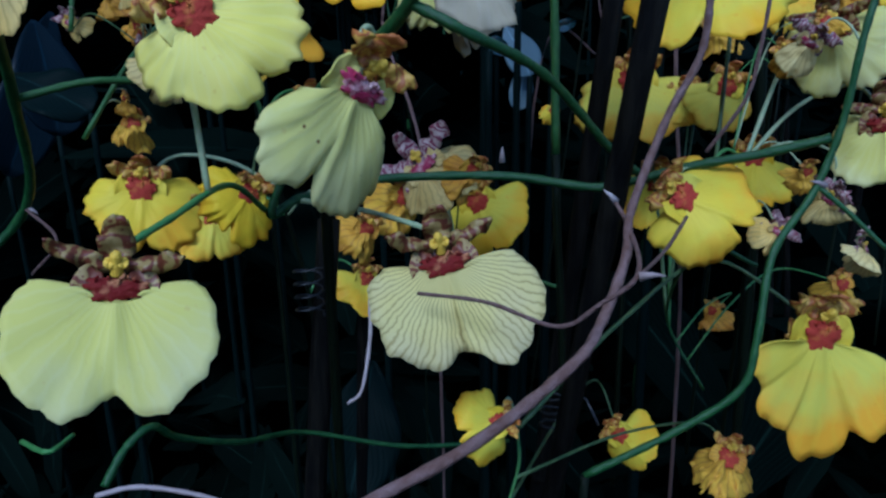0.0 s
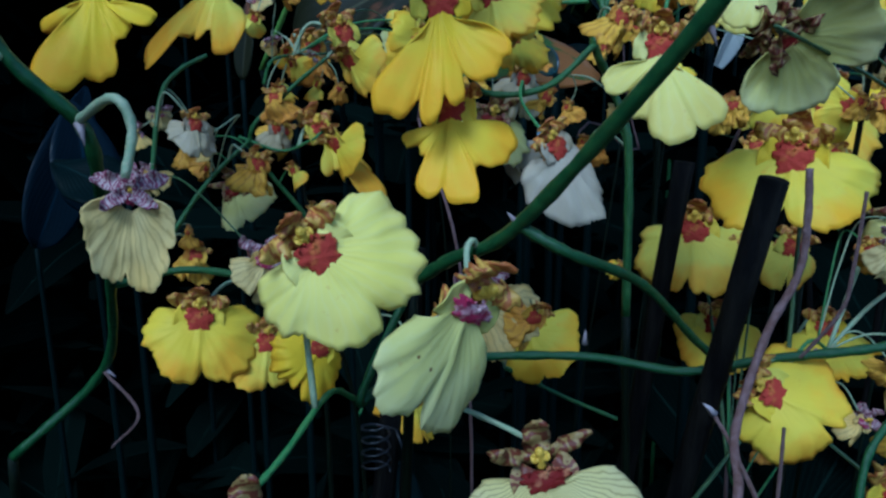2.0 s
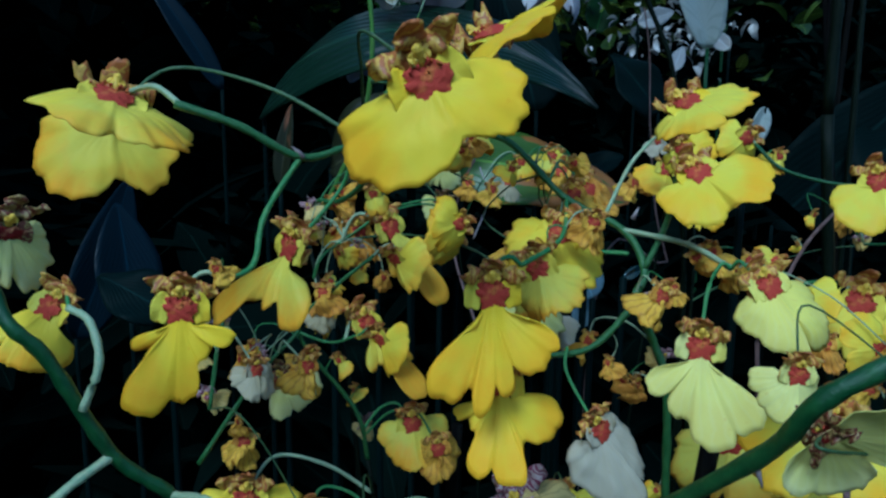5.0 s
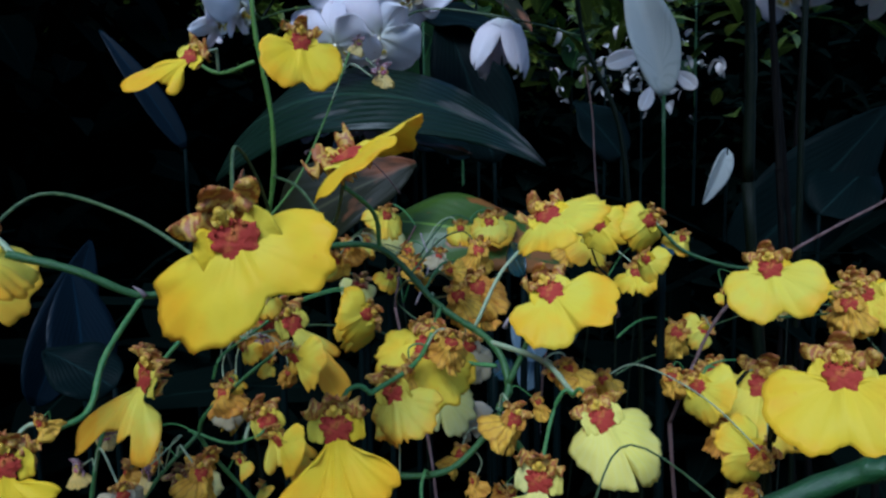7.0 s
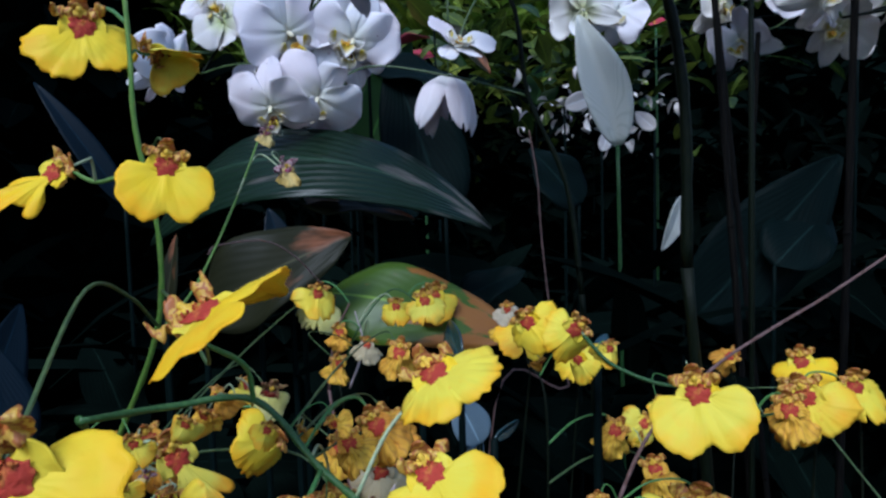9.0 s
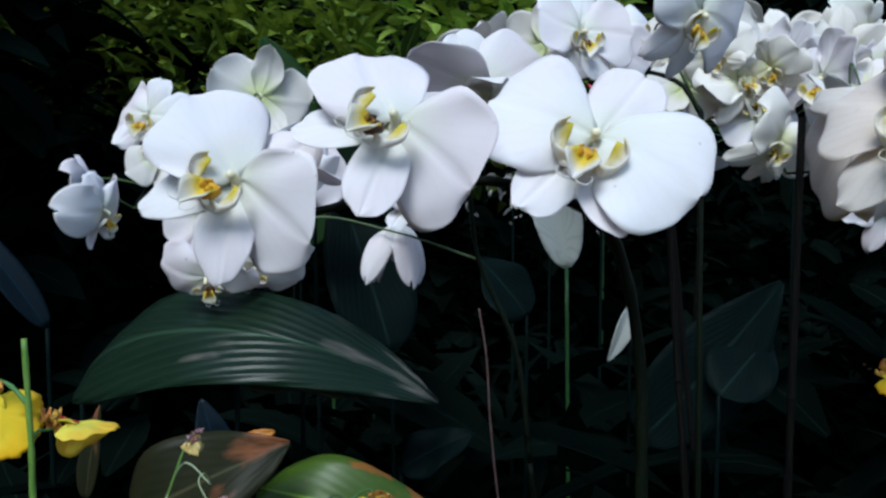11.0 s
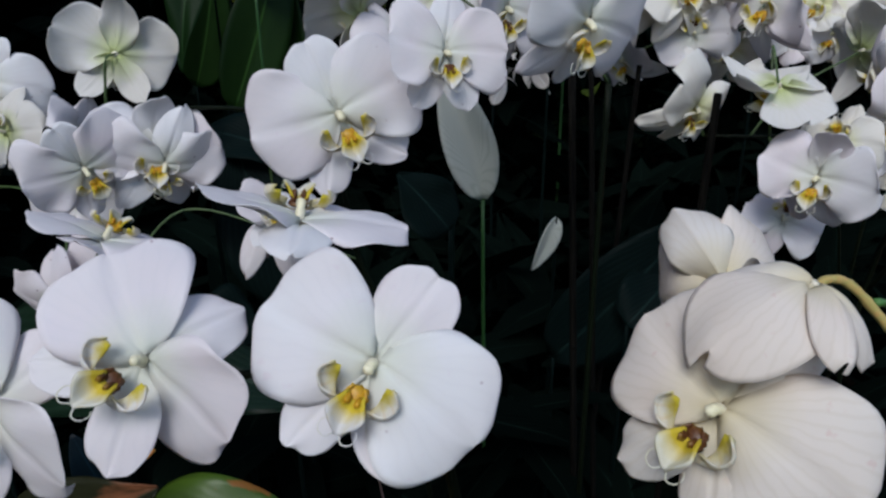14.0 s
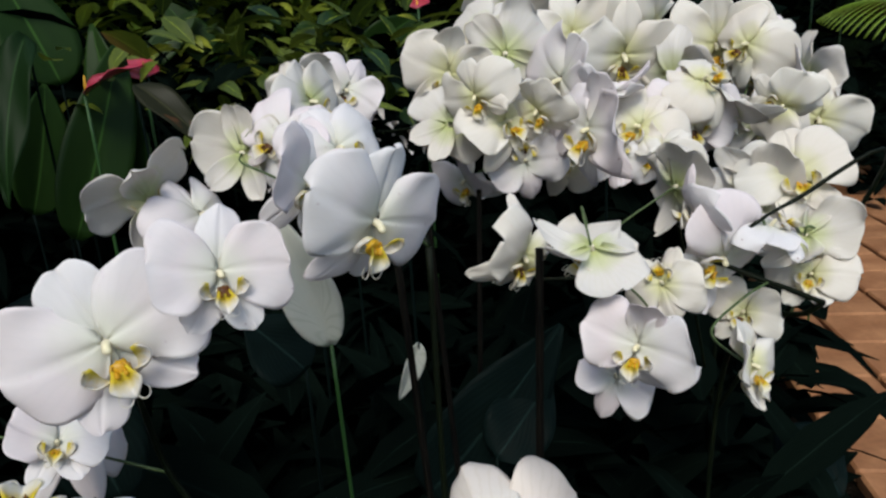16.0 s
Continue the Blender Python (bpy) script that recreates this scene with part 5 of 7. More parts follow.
stalk("oncidium_spray__h", [(0.1122, 0.3644, 1.1349), (0.1222, 0.3592, 1.1242), (0.1366, 0.3498, 1.1187), (0.1492, 0.3457, 1.1172)], 0.00086, 0.00070, STEM, "branch")
stalk("oncidium_spray__h", [(0.1300, 0.3000, 0.8500), (0.1253, 0.2620, 1.0677), (0.1229, 0.2524, 1.0773), (0.1250, 0.2484, 1.0864), (0.1313, 0.2345, 1.0924)], 0.00086, 0.00078, STEM_SHADED, "branch")
stalk("oncidium_spray__h", [(0.1300, 0.3400, 0.8500), (0.1374, 0.3396, 1.0424), (0.1383, 0.3368, 1.0677), (0.1495, 0.3439, 1.0780)], 0.00078, 0.00078, STEM_SHADED, "branch")
stalk("oncidium_spray__h", [(0.1773, 0.3957, 1.0874), (0.2080, 0.4131, 1.0862), (0.2228, 0.4095, 1.0897)], 0.00070, 0.00055, STEM, "branch")
stalk("oncidium_spray__h", [(0.0900, 0.4000, 0.8500), (0.1001, 0.4087, 1.0734), (0.0915, 0.4213, 1.1127), (0.0837, 0.4376, 1.1340)], 0.0007, 0.0005, STEM_SHADED, "branch")
stalk("oncidium_spray__h", [(0.2100, 0.4000, 0.8500), (0.2266, 0.4080, 1.0672), (0.2255, 0.4093, 1.0840), (0.2219, 0.4079, 1.0957)], 0.0007, 0.0005, STEM_SHADED, "branch")
stalk("oncidium_spray__h", [(0.2900, 0.4800, 0.8500), (0.2973, 0.5014, 1.0346), (0.2948, 0.5010, 1.0564), (0.2934, 0.5023, 1.0740)], 0.0007, 0.0005, STEM_SHADED, "branch")
oncidium("oncidium_spray__h", 0.109, 0.364, 1.138, 12, 51, 17, 0.0257, "bright", .3, 5)
oncidium("oncidium_spray__h", 0.115, 0.408, 1.116, 8, -35, -33, 0.0206, "bright", .3, 6)
oncidium("oncidium_spray__h", 0.1480, 0.3281, 1.1203, -15, -13, -14, 0.0358, "bright", 0, 37, 1.1)
oncidium("oncidium_spray__h", 0.1319, 0.2313, 1.1033, -22, -5, -24, 0.0368, "bright", 0, 37, 1.05)
oncidium("oncidium_spray__h", 0.120, 0.325, 1.073, -11, -47, -30, 0.0264, "bright", .2, 2)
oncidium("oncidium_spray__h", 0.150, 0.338, 1.070, -17, 13, -14, 0.0463, "yellow", .2, 3)
oncidium("oncidium_spray__h", 0.124, 0.266, 1.068, -59, 78, -68, 0.0218, "bright", .2, 4)
oncidium("oncidium_spray__h", 0.082, 0.428, 1.138, -5, -8, 8, 0.0151, "white", .4, 4)
oncidium("oncidium_spray__h", 0.091, 0.412, 1.134, 3, -39, -13, 0.0289, "bright", .2, 5)
oncidium("oncidium_spray__h", 0.217, 0.397, 1.100, -9, -22, -37, 0.0365, "yellow", .2, 6)
oncidium("oncidium_spray__h", 0.291, 0.498, 1.078, -13, -7, -5, 0.0385, "bright", .3, 7)
oncidium("oncidium_spray__h", 0.156, 0.449, 1.071, -34, 58, -34, 0.0224, "yellow", .2, 8)
oncidium("oncidium_spray__h", 0.158, 0.354, 1.063, -16, 18, -25, 0.0223, "dried", .4, 4)
oncidium("oncidium_spray__h", 0.225, 0.424, 1.095, -8, -2, -25, 0.0327, "dried", .4, 5)
oncidium("oncidium_spray__h", 0.251, 0.484, 1.076, -14, -10, -21, 0.0331, "dried", .4, 6)
oncidium("oncidium_spray__h", 0.075, 0.264, 1.092, -25, -20, -4, 0.0127, "dried", .4, 9)
oncidium("oncidium_spray__h", 0.115, 0.347, 1.071, -14, -11, -12, 0.0174, "dried", .4, 10)
oncidium("oncidium_spray__h", 0.128, 0.317, 1.057, -27, -1, -18, 0.0201, "dried", .4, 11)
oncidium("oncidium_spray__h", 0.207, 0.390, 1.096, -18, -12, -24, 0.0300, "dried", .2, 12)
oncidium("oncidium_spray__h", 0.138, 0.436, 1.072, -30, 29, -20, 0.0268, "dried", .4, 10)
oncidium("oncidium_spray__h", 0.158, 0.436, 1.051, -31, -18, -6, 0.0298, "dried", .4, 11)

spray("oncidium_spray__i", "faint yellow dancing-lady orchid sprig by the leaves", (-0.02, 0.58, GROUND))
stalk("oncidium_spray__i", [(-0.0200, 0.5800, 0.3000), (-0.0200, 0.5700, 0.9000), (-0.0382, 0.5653, 1.0663)], 0.00078, 0.00078, STEM_SHADED, "lower_stem")
stalk("oncidium_spray__i", [(-0.0382, 0.5653, 1.0663), (-0.0236, 0.5659, 1.1048), (0.0010, 0.5767, 1.1330), (0.0255, 0.5673, 1.1209)], 0.00078, 0.00062, STEM, "stem")
stalk("oncidium_spray__i", [(-0.0382, 0.5653, 1.0663), (-0.0437, 0.5754, 1.0945), (-0.0575, 0.5852, 1.1202)], 0.00070, 0.00055, STEM, "branch")
stalk("oncidium_spray__i", [(0.1000, 0.4800, 0.8000), (0.1282, 0.5096, 1.0771), (0.1265, 0.5046, 1.0908)], 0.0007, 0.0005, STEM_SHADED, "branch")
stalk("oncidium_spray__i", [(0.0600, 0.4600, 0.8000), (0.0953, 0.4688, 1.0934), (0.0941, 0.4639, 1.1165)], 0.0007, 0.0005, STEM_SHADED, "branch")
stalk("oncidium_spray__i", [(0.0700, 0.6200, 0.3000), (0.0700, 0.6000, 1.0000), (0.1385, 0.6496, 1.0409)], 0.0009, 0.0009, WOODY, "lower_stem")
stalk("oncidium_spray__i", [(0.1385, 0.6496, 1.0409), (0.1261, 0.6496, 1.0867), (0.1181, 0.6498, 1.1597), (0.1151, 0.6501, 1.2144), (0.1090, 0.6502, 1.2555)], 0.0009, 0.0006, WOODY, "tendril")
stalk("oncidium_spray__i", [(0.0000, 0.4800, 0.3000), (0.0000, 0.4700, 0.9000), (-0.0411, 0.5453, 1.0663)], 0.0010, 0.0010, WOODY, "lower_stem")
stalk("oncidium_spray__i", [(-0.0411, 0.5453, 1.0663), (-0.0356, 0.5456, 1.1034), (-0.0246, 0.5460, 1.1273)], 0.0010, 0.0007, WOODY, "branch")
stalk("oncidium_spray__i", [(-0.0241, 0.5357, 1.0697), (-0.0142, 0.5361, 1.0986), (-0.0210, 0.5461, 1.1216)], 0.0008, 0.0005, THORN, "tendril")
oncidium("oncidium_spray__i", -0.044, 0.536, 1.136, 1, 12, 33, 0.0299, "yellow", .2, 8)
oncidium("oncidium_spray__i", 0.009, 0.539, 1.126, -4, -3, 7, 0.0239, "yellow", .3, 1)
oncidium("oncidium_spray__i", 0.033, 0.572, 1.130, -7, 11, 3, 0.0351, "yellow", .2, 2)
oncidium("oncidium_spray__i", 0.030, 0.527, 1.131, -14, -8, 8, 0.0284, "yellow", .3, 3)
oncidium("oncidium_spray__i", 0.126, 0.500, 1.098, -24, -8, -5, 0.0281, "bright", .2, 3)
oncidium("oncidium_spray__i", 0.094, 0.459, 1.123, -18, 18, 12, 0.0327, "yellow", .3, 4)
oncidium("oncidium_spray__i", -0.007, 0.428, 1.111, -14, 2, 53, 0.0208, "dried", .4, 10)
oncidium("oncidium_spray__i", 0.001, 0.469, 1.113, -11, 12, 8, 0.0198, "white", .4, 11)
oncidium("oncidium_spray__i", -0.028, 0.526, 1.111, -22, -11, 38, 0.0231, "dried", .4, 12)
oncidium("oncidium_spray__i", 0.086, 0.519, 1.113, -9, 18, 25, 0.0243, "dried", .4, 13)

spray("oncidium_spray__j", "single bright yellow dancing-lady flowers on thin stalks", (0.30, 0.44, GROUND))
stalk("oncidium_spray__j", [(0.3000, 0.4400, 0.3000), (0.3000, 0.4400, 1.1000), (0.2965, 0.4233, 1.2088)], 0.00070, 0.00070, STEM_SHADED, "lower_stem")
stalk("oncidium_spray__j", [(0.2965, 0.4233, 1.2088), (0.3005, 0.4258, 1.2305), (0.2970, 0.4296, 1.2482)], 0.00070, 0.00062, STEM, "stem")
stalk("oncidium_spray__j", [(0.3000, 0.4400, 1.1000), (0.2871, 0.4163, 1.2491), (0.2853, 0.4130, 1.2634)], 0.00070, 0.00062, STEM, "branch")
stalk("oncidium_spray__j", [(0.3000, 0.4400, 1.0000), (0.2750, 0.5231, 1.0587), (0.2730, 0.5252, 1.0754), (0.2724, 0.5272, 1.0852)], 0.0006, 0.0005, PEDICEL_DARK, "branch")
stalk("oncidium_spray__j", [(0.2000, 0.4600, 0.9000), (0.2299, 0.5220, 1.0599), (0.2283, 0.5241, 1.0766), (0.2280, 0.5261, 1.0892)], 0.0006, 0.0005, STEM_SHADED, "branch")
oncidium("oncidium_spray__j", 0.227, 0.522, 1.092, -44, 57, -49, 0.0226, "dried", .3, 1)
oncidium("oncidium_spray__j", 0.271, 0.523, 1.088, -23, -8, -22, 0.0365, "bright", .1, 2)
oncidium("oncidium_spray__j", 0.2927, 0.4265, 1.2501, -55, -27, 10, 0.0245, "bright", 0.2, 5)
oncidium("oncidium_spray__j", 0.3280, 0.4085, 1.2591, -46, -26, -6, 0.0214, "bright", 0.2, 2)


# ---------- moth orchids ----------

spray("moth_orchid__p", "white moth orchid arching over the bed in full bloom", (0.20, 0.47, GROUND))
stalk("moth_orchid__p", [(0.2000, 0.4700, 0.3000), (0.2000, 0.4650, 0.9000), (0.1826, 0.4614, 1.1544)], 0.00336, 0.00336, STEM_SHADED, "lower_stem")
stalk("moth_orchid__p", [(0.1826, 0.4614, 1.1544), (0.1806, 0.4568, 1.2437), (0.1687, 0.4499, 1.3042), (0.1507, 0.4436, 1.3276), (0.1166, 0.4378, 1.3411), (0.0803, 0.4329, 1.3417), (0.0154, 0.4382, 1.3288), (-0.0122, 0.4575, 1.3191)], 0.00336, 0.00176, STEM_SHADED, "stem")
moth("moth_orchid__p", -0.0156, 0.4131, 1.3413, -45, 41, -26, 0.0899, "white", 0.2, 0, 0, lean=-6, spin=48)
moth("moth_orchid__p", 0.0559, 0.4055, 1.3657, -55, 42, -30, 0.0915, "white", 0.2, 1, 0, lean=-6, spin=48)
moth("moth_orchid__p", 0.1451, 0.4094, 1.3592, -29, 24, -15, 0.0977, "white", 0.2, 2, 0, arch=93, lean=14)
moth("moth_orchid__p", 0.1048, 0.4949, 1.3934, -83, -12, -167, 0.1018, "white", 0.2, 1, 0, 1.0, False)
moth("moth_orchid__p", -0.0276, 0.5659, 1.3612, -82, -29, -176, 0.0860, "white", 0.2, 0, 0)

spray("moth_orchid__q", "cream-flushed moth orchid with ageing blooms", (0.40, 0.34, GROUND))
stalk("moth_orchid__q", [(0.4000, 0.3400, 0.3000), (0.4000, 0.3400, 1.1000), (0.3677, 0.3790, 1.3571)], 0.00240, 0.00240, STEM_SHADED, "lower_stem")
stalk("moth_orchid__q", [(0.3677, 0.3790, 1.3571), (0.3474, 0.3850, 1.3709), (0.3301, 0.3901, 1.3887)], 0.00240, 0.00176, PEDICEL_TAN, "stem")
stalk("moth_orchid__q", [(0.3387, 0.3874, 1.3793), (0.3224, 0.3899, 1.3962), (0.3106, 0.3870, 1.4008), (0.2999, 0.3814, 1.3979)], 0.00192, 0.00144, PEDICEL_TAN, "pedicel")
stalk("moth_orchid__q", [(0.3322, 0.3903, 1.3897), (0.3526, 0.3997, 1.3839), (0.3750, 0.4083, 1.3826)], 0.00160, 0.00144, PEDICEL_GREEN, "pedicel")
moth("moth_orchid__q", 0.2684, 0.3668, 1.3609, -35, 12, -57, 0.0914, "cream", .4, 1, 0)
moth("moth_orchid__q", 0.3004, 0.3783, 1.4020, 68, -15, -145, 0.0670, "cream", -1.0, 0, 0, 1.0, False)
moth("moth_orchid__q", 0.306, 0.342, 1.310, 26, 7, -44, 0.0770, "cream", .4, 2, 10)
moth("moth_orchid__q", 0.3020, 0.4474, 1.3727, 26, 23, 169, 0.0923, "cream", -1.0, 1, 10, 1.0, False)

spray("moth_orchid__r", "white moth orchid spray behind the front one", (0.32, 0.74, GROUND))
stalk("moth_orchid__r", [(0.3200, 0.7400, 0.3000), (0.3200, 0.7350, 1.1500), (0.3248, 0.7468, 1.4263)], 0.00272, 0.00272, STEM_SHADED, "lower_stem")
stalk("moth_orchid__r", [(0.3248, 0.7468, 1.4263), (0.3102, 0.7697, 1.4604), (0.2640, 0.7782, 1.4725), (0.1790, 0.7594, 1.4528), (0.1010, 0.7608, 1.4325), (0.0697, 0.7420, 1.3969)], 0.00272, 0.00160, STEM_SHADED, "stem")
moth("moth_orchid__r", 0.1119, 0.6311, 1.4237, -7, -19, 14, 0.1139, "white", .2, 2, 0, 1.1)
moth("moth_orchid__r", 0.1835, 0.6143, 1.4633, -11, 2, 17, 0.0781, "white", .2, 1, 0, 1.1)
moth("moth_orchid__r", 0.2736, 0.6232, 1.4807, 19, 16, 39, 0.0993, "white", .4, 0, 0, 1.1)
moth("moth_orchid__r", 0.236, 0.743, 1.487, 7, 16, 41, 0.0927, "white", .2, 1, 0, 1.1)
moth("moth_orchid__r", 0.188, 0.807, 1.507, -4, -6, 151, 0.0838, "back", .4, 2, 10, 1.1)
moth("moth_orchid__r", 0.246, 0.854, 1.540, -12, -17, 59, 0.0802, "back", .4, 0, 10, 1.1)
moth("moth_orchid__r", 0.1164, 0.7753, 1.4835, -40, 19, -154, 0.0886, "back", .4, 1, 10, 1.1)
moth("moth_orchid__r", 0.051, 0.683, 1.338, -54, 16, 10, 0.0647, "white", .2, 2, 0, 1.1)
moth("moth_orchid__r", 0.152, 0.777, 1.465, -27, -5, 68, 0.0809, "white", .6, 0, 0, 1.1)
moth("moth_orchid__r", 0.219, 0.786, 1.517, -33, 29, -52, 0.0809, "white", .6, 1, 0, 1.1)
moth("moth_orchid__r", 0.263, 0.768, 1.508, -19, -23, 28, 0.0837, "white", .6, 2, 0, 1.1)

spray("moth_orchid__s", "small white moth orchid spray over dark leaves", (0.17, 0.72, GROUND))
stalk("moth_orchid__s", [(0.1700, 0.7200, 0.3000), (0.1700, 0.7150, 0.9500), (0.1568, 0.7005, 1.1120)], 0.00272, 0.00272, STEM_SHADED, "lower_stem")
stalk("moth_orchid__s", [(0.1568, 0.7005, 1.1120), (0.1447, 0.7008, 1.2116), (0.1122, 0.7005, 1.2919), (0.0925, 0.7006, 1.3868), (0.0156, 0.7588, 1.4094), (-0.1158, 0.7955, 1.4003), (-0.1915, 0.7935, 1.3821), (-0.2231, 0.7824, 1.3411)], 0.00272, 0.00128, STEM_SHADED, "stem")
moth("moth_orchid__s", -0.067, 0.767, 1.371, -13, 9, 26, 0.1052, "white", .2, 0, 0, 1.3)
moth("moth_orchid__s", -0.102, 0.804, 1.453, 12, -18, -174, 0.0957, "back", .2, 1, 0, 1.3)
moth("moth_orchid__s", -0.210, 0.792, 1.432, -11, 15, -12, 0.0888, "white", .4, 2, 0, 1.3)
moth("moth_orchid__s", -0.193, 0.771, 1.393, -178, 18, 163, 0.0690, "back", .4, 0, 0, 1.3)
moth("moth_orchid__s", -0.301, 0.847, 1.362, 5, 9, 88, 0.0725, "white", .6, 1, 0, 1.3)
moth("moth_orchid__s", -0.140, 0.786, 1.377, 12, 12, 80, 0.0902, "white", .4, 2, 0, 1.3)
moth("moth_orchid__s", -0.154, 0.796, 1.330, -162, -4, -173, 0.0847, "white", .4, 0, 0, 1.3)
moth("moth_orchid__s", -0.057, 0.760, 1.363, 25, 12, 14, 0.0932, "white", .4, 1, 0, 1.3)
moth("moth_orchid__s", -0.115, 0.735, 1.366, 18, -25, 31, 0.0949, "white", .4, 2, 0, 1.3)
moth("moth_orchid__s", -0.074, 0.674, 1.292, 36, 26, 29, 0.0777, "white", .6, 0, 0, 1.3)
moth("moth_orchid__s", -0.108, 0.651, 1.282, 33, -7, -3, 0.0709, "white", .6, 1, 0, 1.3)
moth("moth_orchid__s", 0.0381, 0.7441, 1.3188, 63, -2, -179, 0.0890, "white", -1.2, 2, 20, 1.3)
moth("moth_orchid__s", -0.0815, 0.6651, 1.2215, 175, -3, 162, 0.0564, "white", .6, 1, 0, 1.3, False)
moth("moth_orchid__s", -0.2139, 0.7015, 1.3366, 15, -14, 81, 0.0709, "white", .6, 2, 0, 1.3)
moth("moth_orchid__s", -0.1582, 0.7133, 1.2226, 167, 8, 172, 0.0464, "white", .6, 0, 0, 1.3, False)

spray("moth_orchid__t", "white moth orchid spray with green-tinged backs", (0.62, 0.80, GROUND))
stalk("moth_orchid__t", [(0.6200, 0.8000, 0.3000), (0.6200, 0.8000, 1.2000), (0.6425, 0.6912, 1.3537)], 0.00256, 0.00256, STEM_SHADED, "lower_stem")
stalk("moth_orchid__t", [(0.6425, 0.6912, 1.3537), (0.5991, 0.7031, 1.3739), (0.5480, 0.7364, 1.3914), (0.4850, 0.7612, 1.3761), (0.4281, 0.7887, 1.3721)], 0.00256, 0.00144, STEM_SHADED, "stem")
stalk("moth_orchid__t", [(0.6200, 0.8000, 1.2000), (0.7016, 0.7051, 1.4619), (0.6218, 0.7122, 1.4371), (0.5731, 0.7139, 1.4127)], 0.00224, 0.00144, STEM_SHADED, "branch")
moth("moth_orchid__t", 0.444, 0.625, 1.373, -15, 0, -47, 0.0790, "white", .2, 0, 0, 1.8)
moth("moth_orchid__t", 0.448, 0.667, 1.329, -136, -7, 131, 0.0599, "white", .4, 1, 0, 1.8)
moth("moth_orchid__t", 0.523, 0.614, 1.351, -17, 20, 20, 0.0672, "ivory", .2, 2, 0, 1.8)
moth("moth_orchid__t", 0.4320, 0.6742, 1.4312, 71, -13, 87, 0.0785, "back", .4, 0, 10, 1.8)
moth("moth_orchid__t", 0.4087, 0.7710, 1.4020, 24, 26, 38, 0.0899, "ivory", .8, 1, 0, 1.8)
moth("moth_orchid__t", 0.568, 0.724, 1.393, 35, 57, 35, 0.1043, "white", .2, 2, 0, 1.8)
moth("moth_orchid__t", 0.554, 0.774, 1.447, -31, 18, 82, 0.0854, "back", .4, 0, 10, 1.8)
moth("moth_orchid__t", 0.636, 0.779, 1.431, -2, 23, 121, 0.0925, "back", .4, 1, 10, 1.8)
moth("moth_orchid__t", 0.663, 0.760, 1.449, -26, -16, -27, 0.0936, "ivory", .2, 2, 0, 1.8)
moth("moth_orchid__t", 0.649, 0.726, 1.402, 28, 3, 123, 0.0826, "back", .4, 0, 10, 1.8)
moth("moth_orchid__t", 0.600, 0.734, 1.336, -28, 7, -55, 0.0651, "ivory", .4, 1, 0, 1.8)
moth("moth_orchid__t", 0.649, 0.716, 1.370, -32, 8, -43, 0.0668, "ivory", .4, 2, 0, 1.8)
moth("moth_orchid__t", 0.554, 0.735, 1.426, 129, 27, 64, 0.0734, "white", .6, 0, 0, 1.8)
moth("moth_orchid__t", 0.607, 0.715, 1.417, -73, 1, 57, 0.0721, "white", .6, 1, 0, 1.8)
moth("moth_orchid__t", 0.512, 0.717, 1.380, -160, 15, 140, 0.0645, "ivory", .6, 2, 0, 1.8)

spray("moth_orchid__u", "dense bank of white moth orchids", (0.85, 1.15, GROUND))
stalk("moth_orchid__u", [(0.8500, 1.1500, 0.9500), (0.6952, 1.0659, 1.4105), (0.5729, 1.0831, 1.4500), (0.4690, 1.1907, 1.4786), (0.3274, 1.3271, 1.4649), (0.1714, 1.3736, 1.5314)], 0.0022, 0.0014, STEM_SHADED, "branch")
stalk("moth_orchid__u", [(0.8500, 1.1500, 0.3000), (0.8500, 1.1500, 1.2000), (0.8775, 1.0330, 1.4717)], 0.00272, 0.00272, STEM_SHADED, "lower_stem")
stalk("moth_orchid__u", [(0.8775, 1.0330, 1.4717), (0.7713, 1.0288, 1.4803), (0.6101, 1.0058, 1.4724), (0.5064, 0.9906, 1.4461), (0.4228, 1.0084, 1.4679)], 0.00272, 0.00144, STEM_SHADED, "stem")
moth("moth_orchid__u", 0.2421, 1.2636, 1.5270, -17, 26, 170, 0.1149, "ivory", .4, 0, 0, 2.2)
moth("moth_orchid__u", 0.3037, 1.3005, 1.5306, -6, 34, 7, 0.1115, "white", .4, 1, 0, 2.2)
moth("moth_orchid__u", 0.4280, 1.0590, 1.4180, 9, -17, -65, 0.0940, "white", .4, 0, 0, 2.2)
moth("moth_orchid__u", 0.4930, 1.0110, 1.4510, -40, -9, 43, 0.1009, "white", .4, 1, 0, 2.2)
moth("moth_orchid__u", 0.4500, 1.2100, 1.5110, -9, 7, 43, 0.1089, "ivory", .4, 1, 0, 2.2)
moth("moth_orchid__u", 0.4910, 1.1110, 1.5090, -11, -11, 25, 0.1056, "white", .4, 2, 0, 2.2)
moth("moth_orchid__u", 0.5620, 1.0630, 1.4300, -5, 43, -27, 0.0940, "ivory", .4, 0, 0, 2.2)
moth("moth_orchid__u", 0.6340, 1.0650, 1.4670, 14, -16, 84, 0.0940, "back", .4, 1, 0, 2.2)
moth("moth_orchid__u", 0.4050, 1.0150, 1.5510, 15, 9, -5, 0.1081, "ivory", .2, 0, 0, 2.2)
moth("moth_orchid__u", 0.3960, 0.9790, 1.4970, 18, -41, 139, 0.0953, "back", .2, 1, 0, 2.2)
moth("moth_orchid__u", 0.4930, 1.0820, 1.5680, -13, 39, 155, 0.1289, "back", .2, 2, 0, 2.2)
moth("moth_orchid__u", 0.4510, 0.9500, 1.4970, -28, -12, 25, 0.0977, "ivory", .4, 0, 0, 2.2)
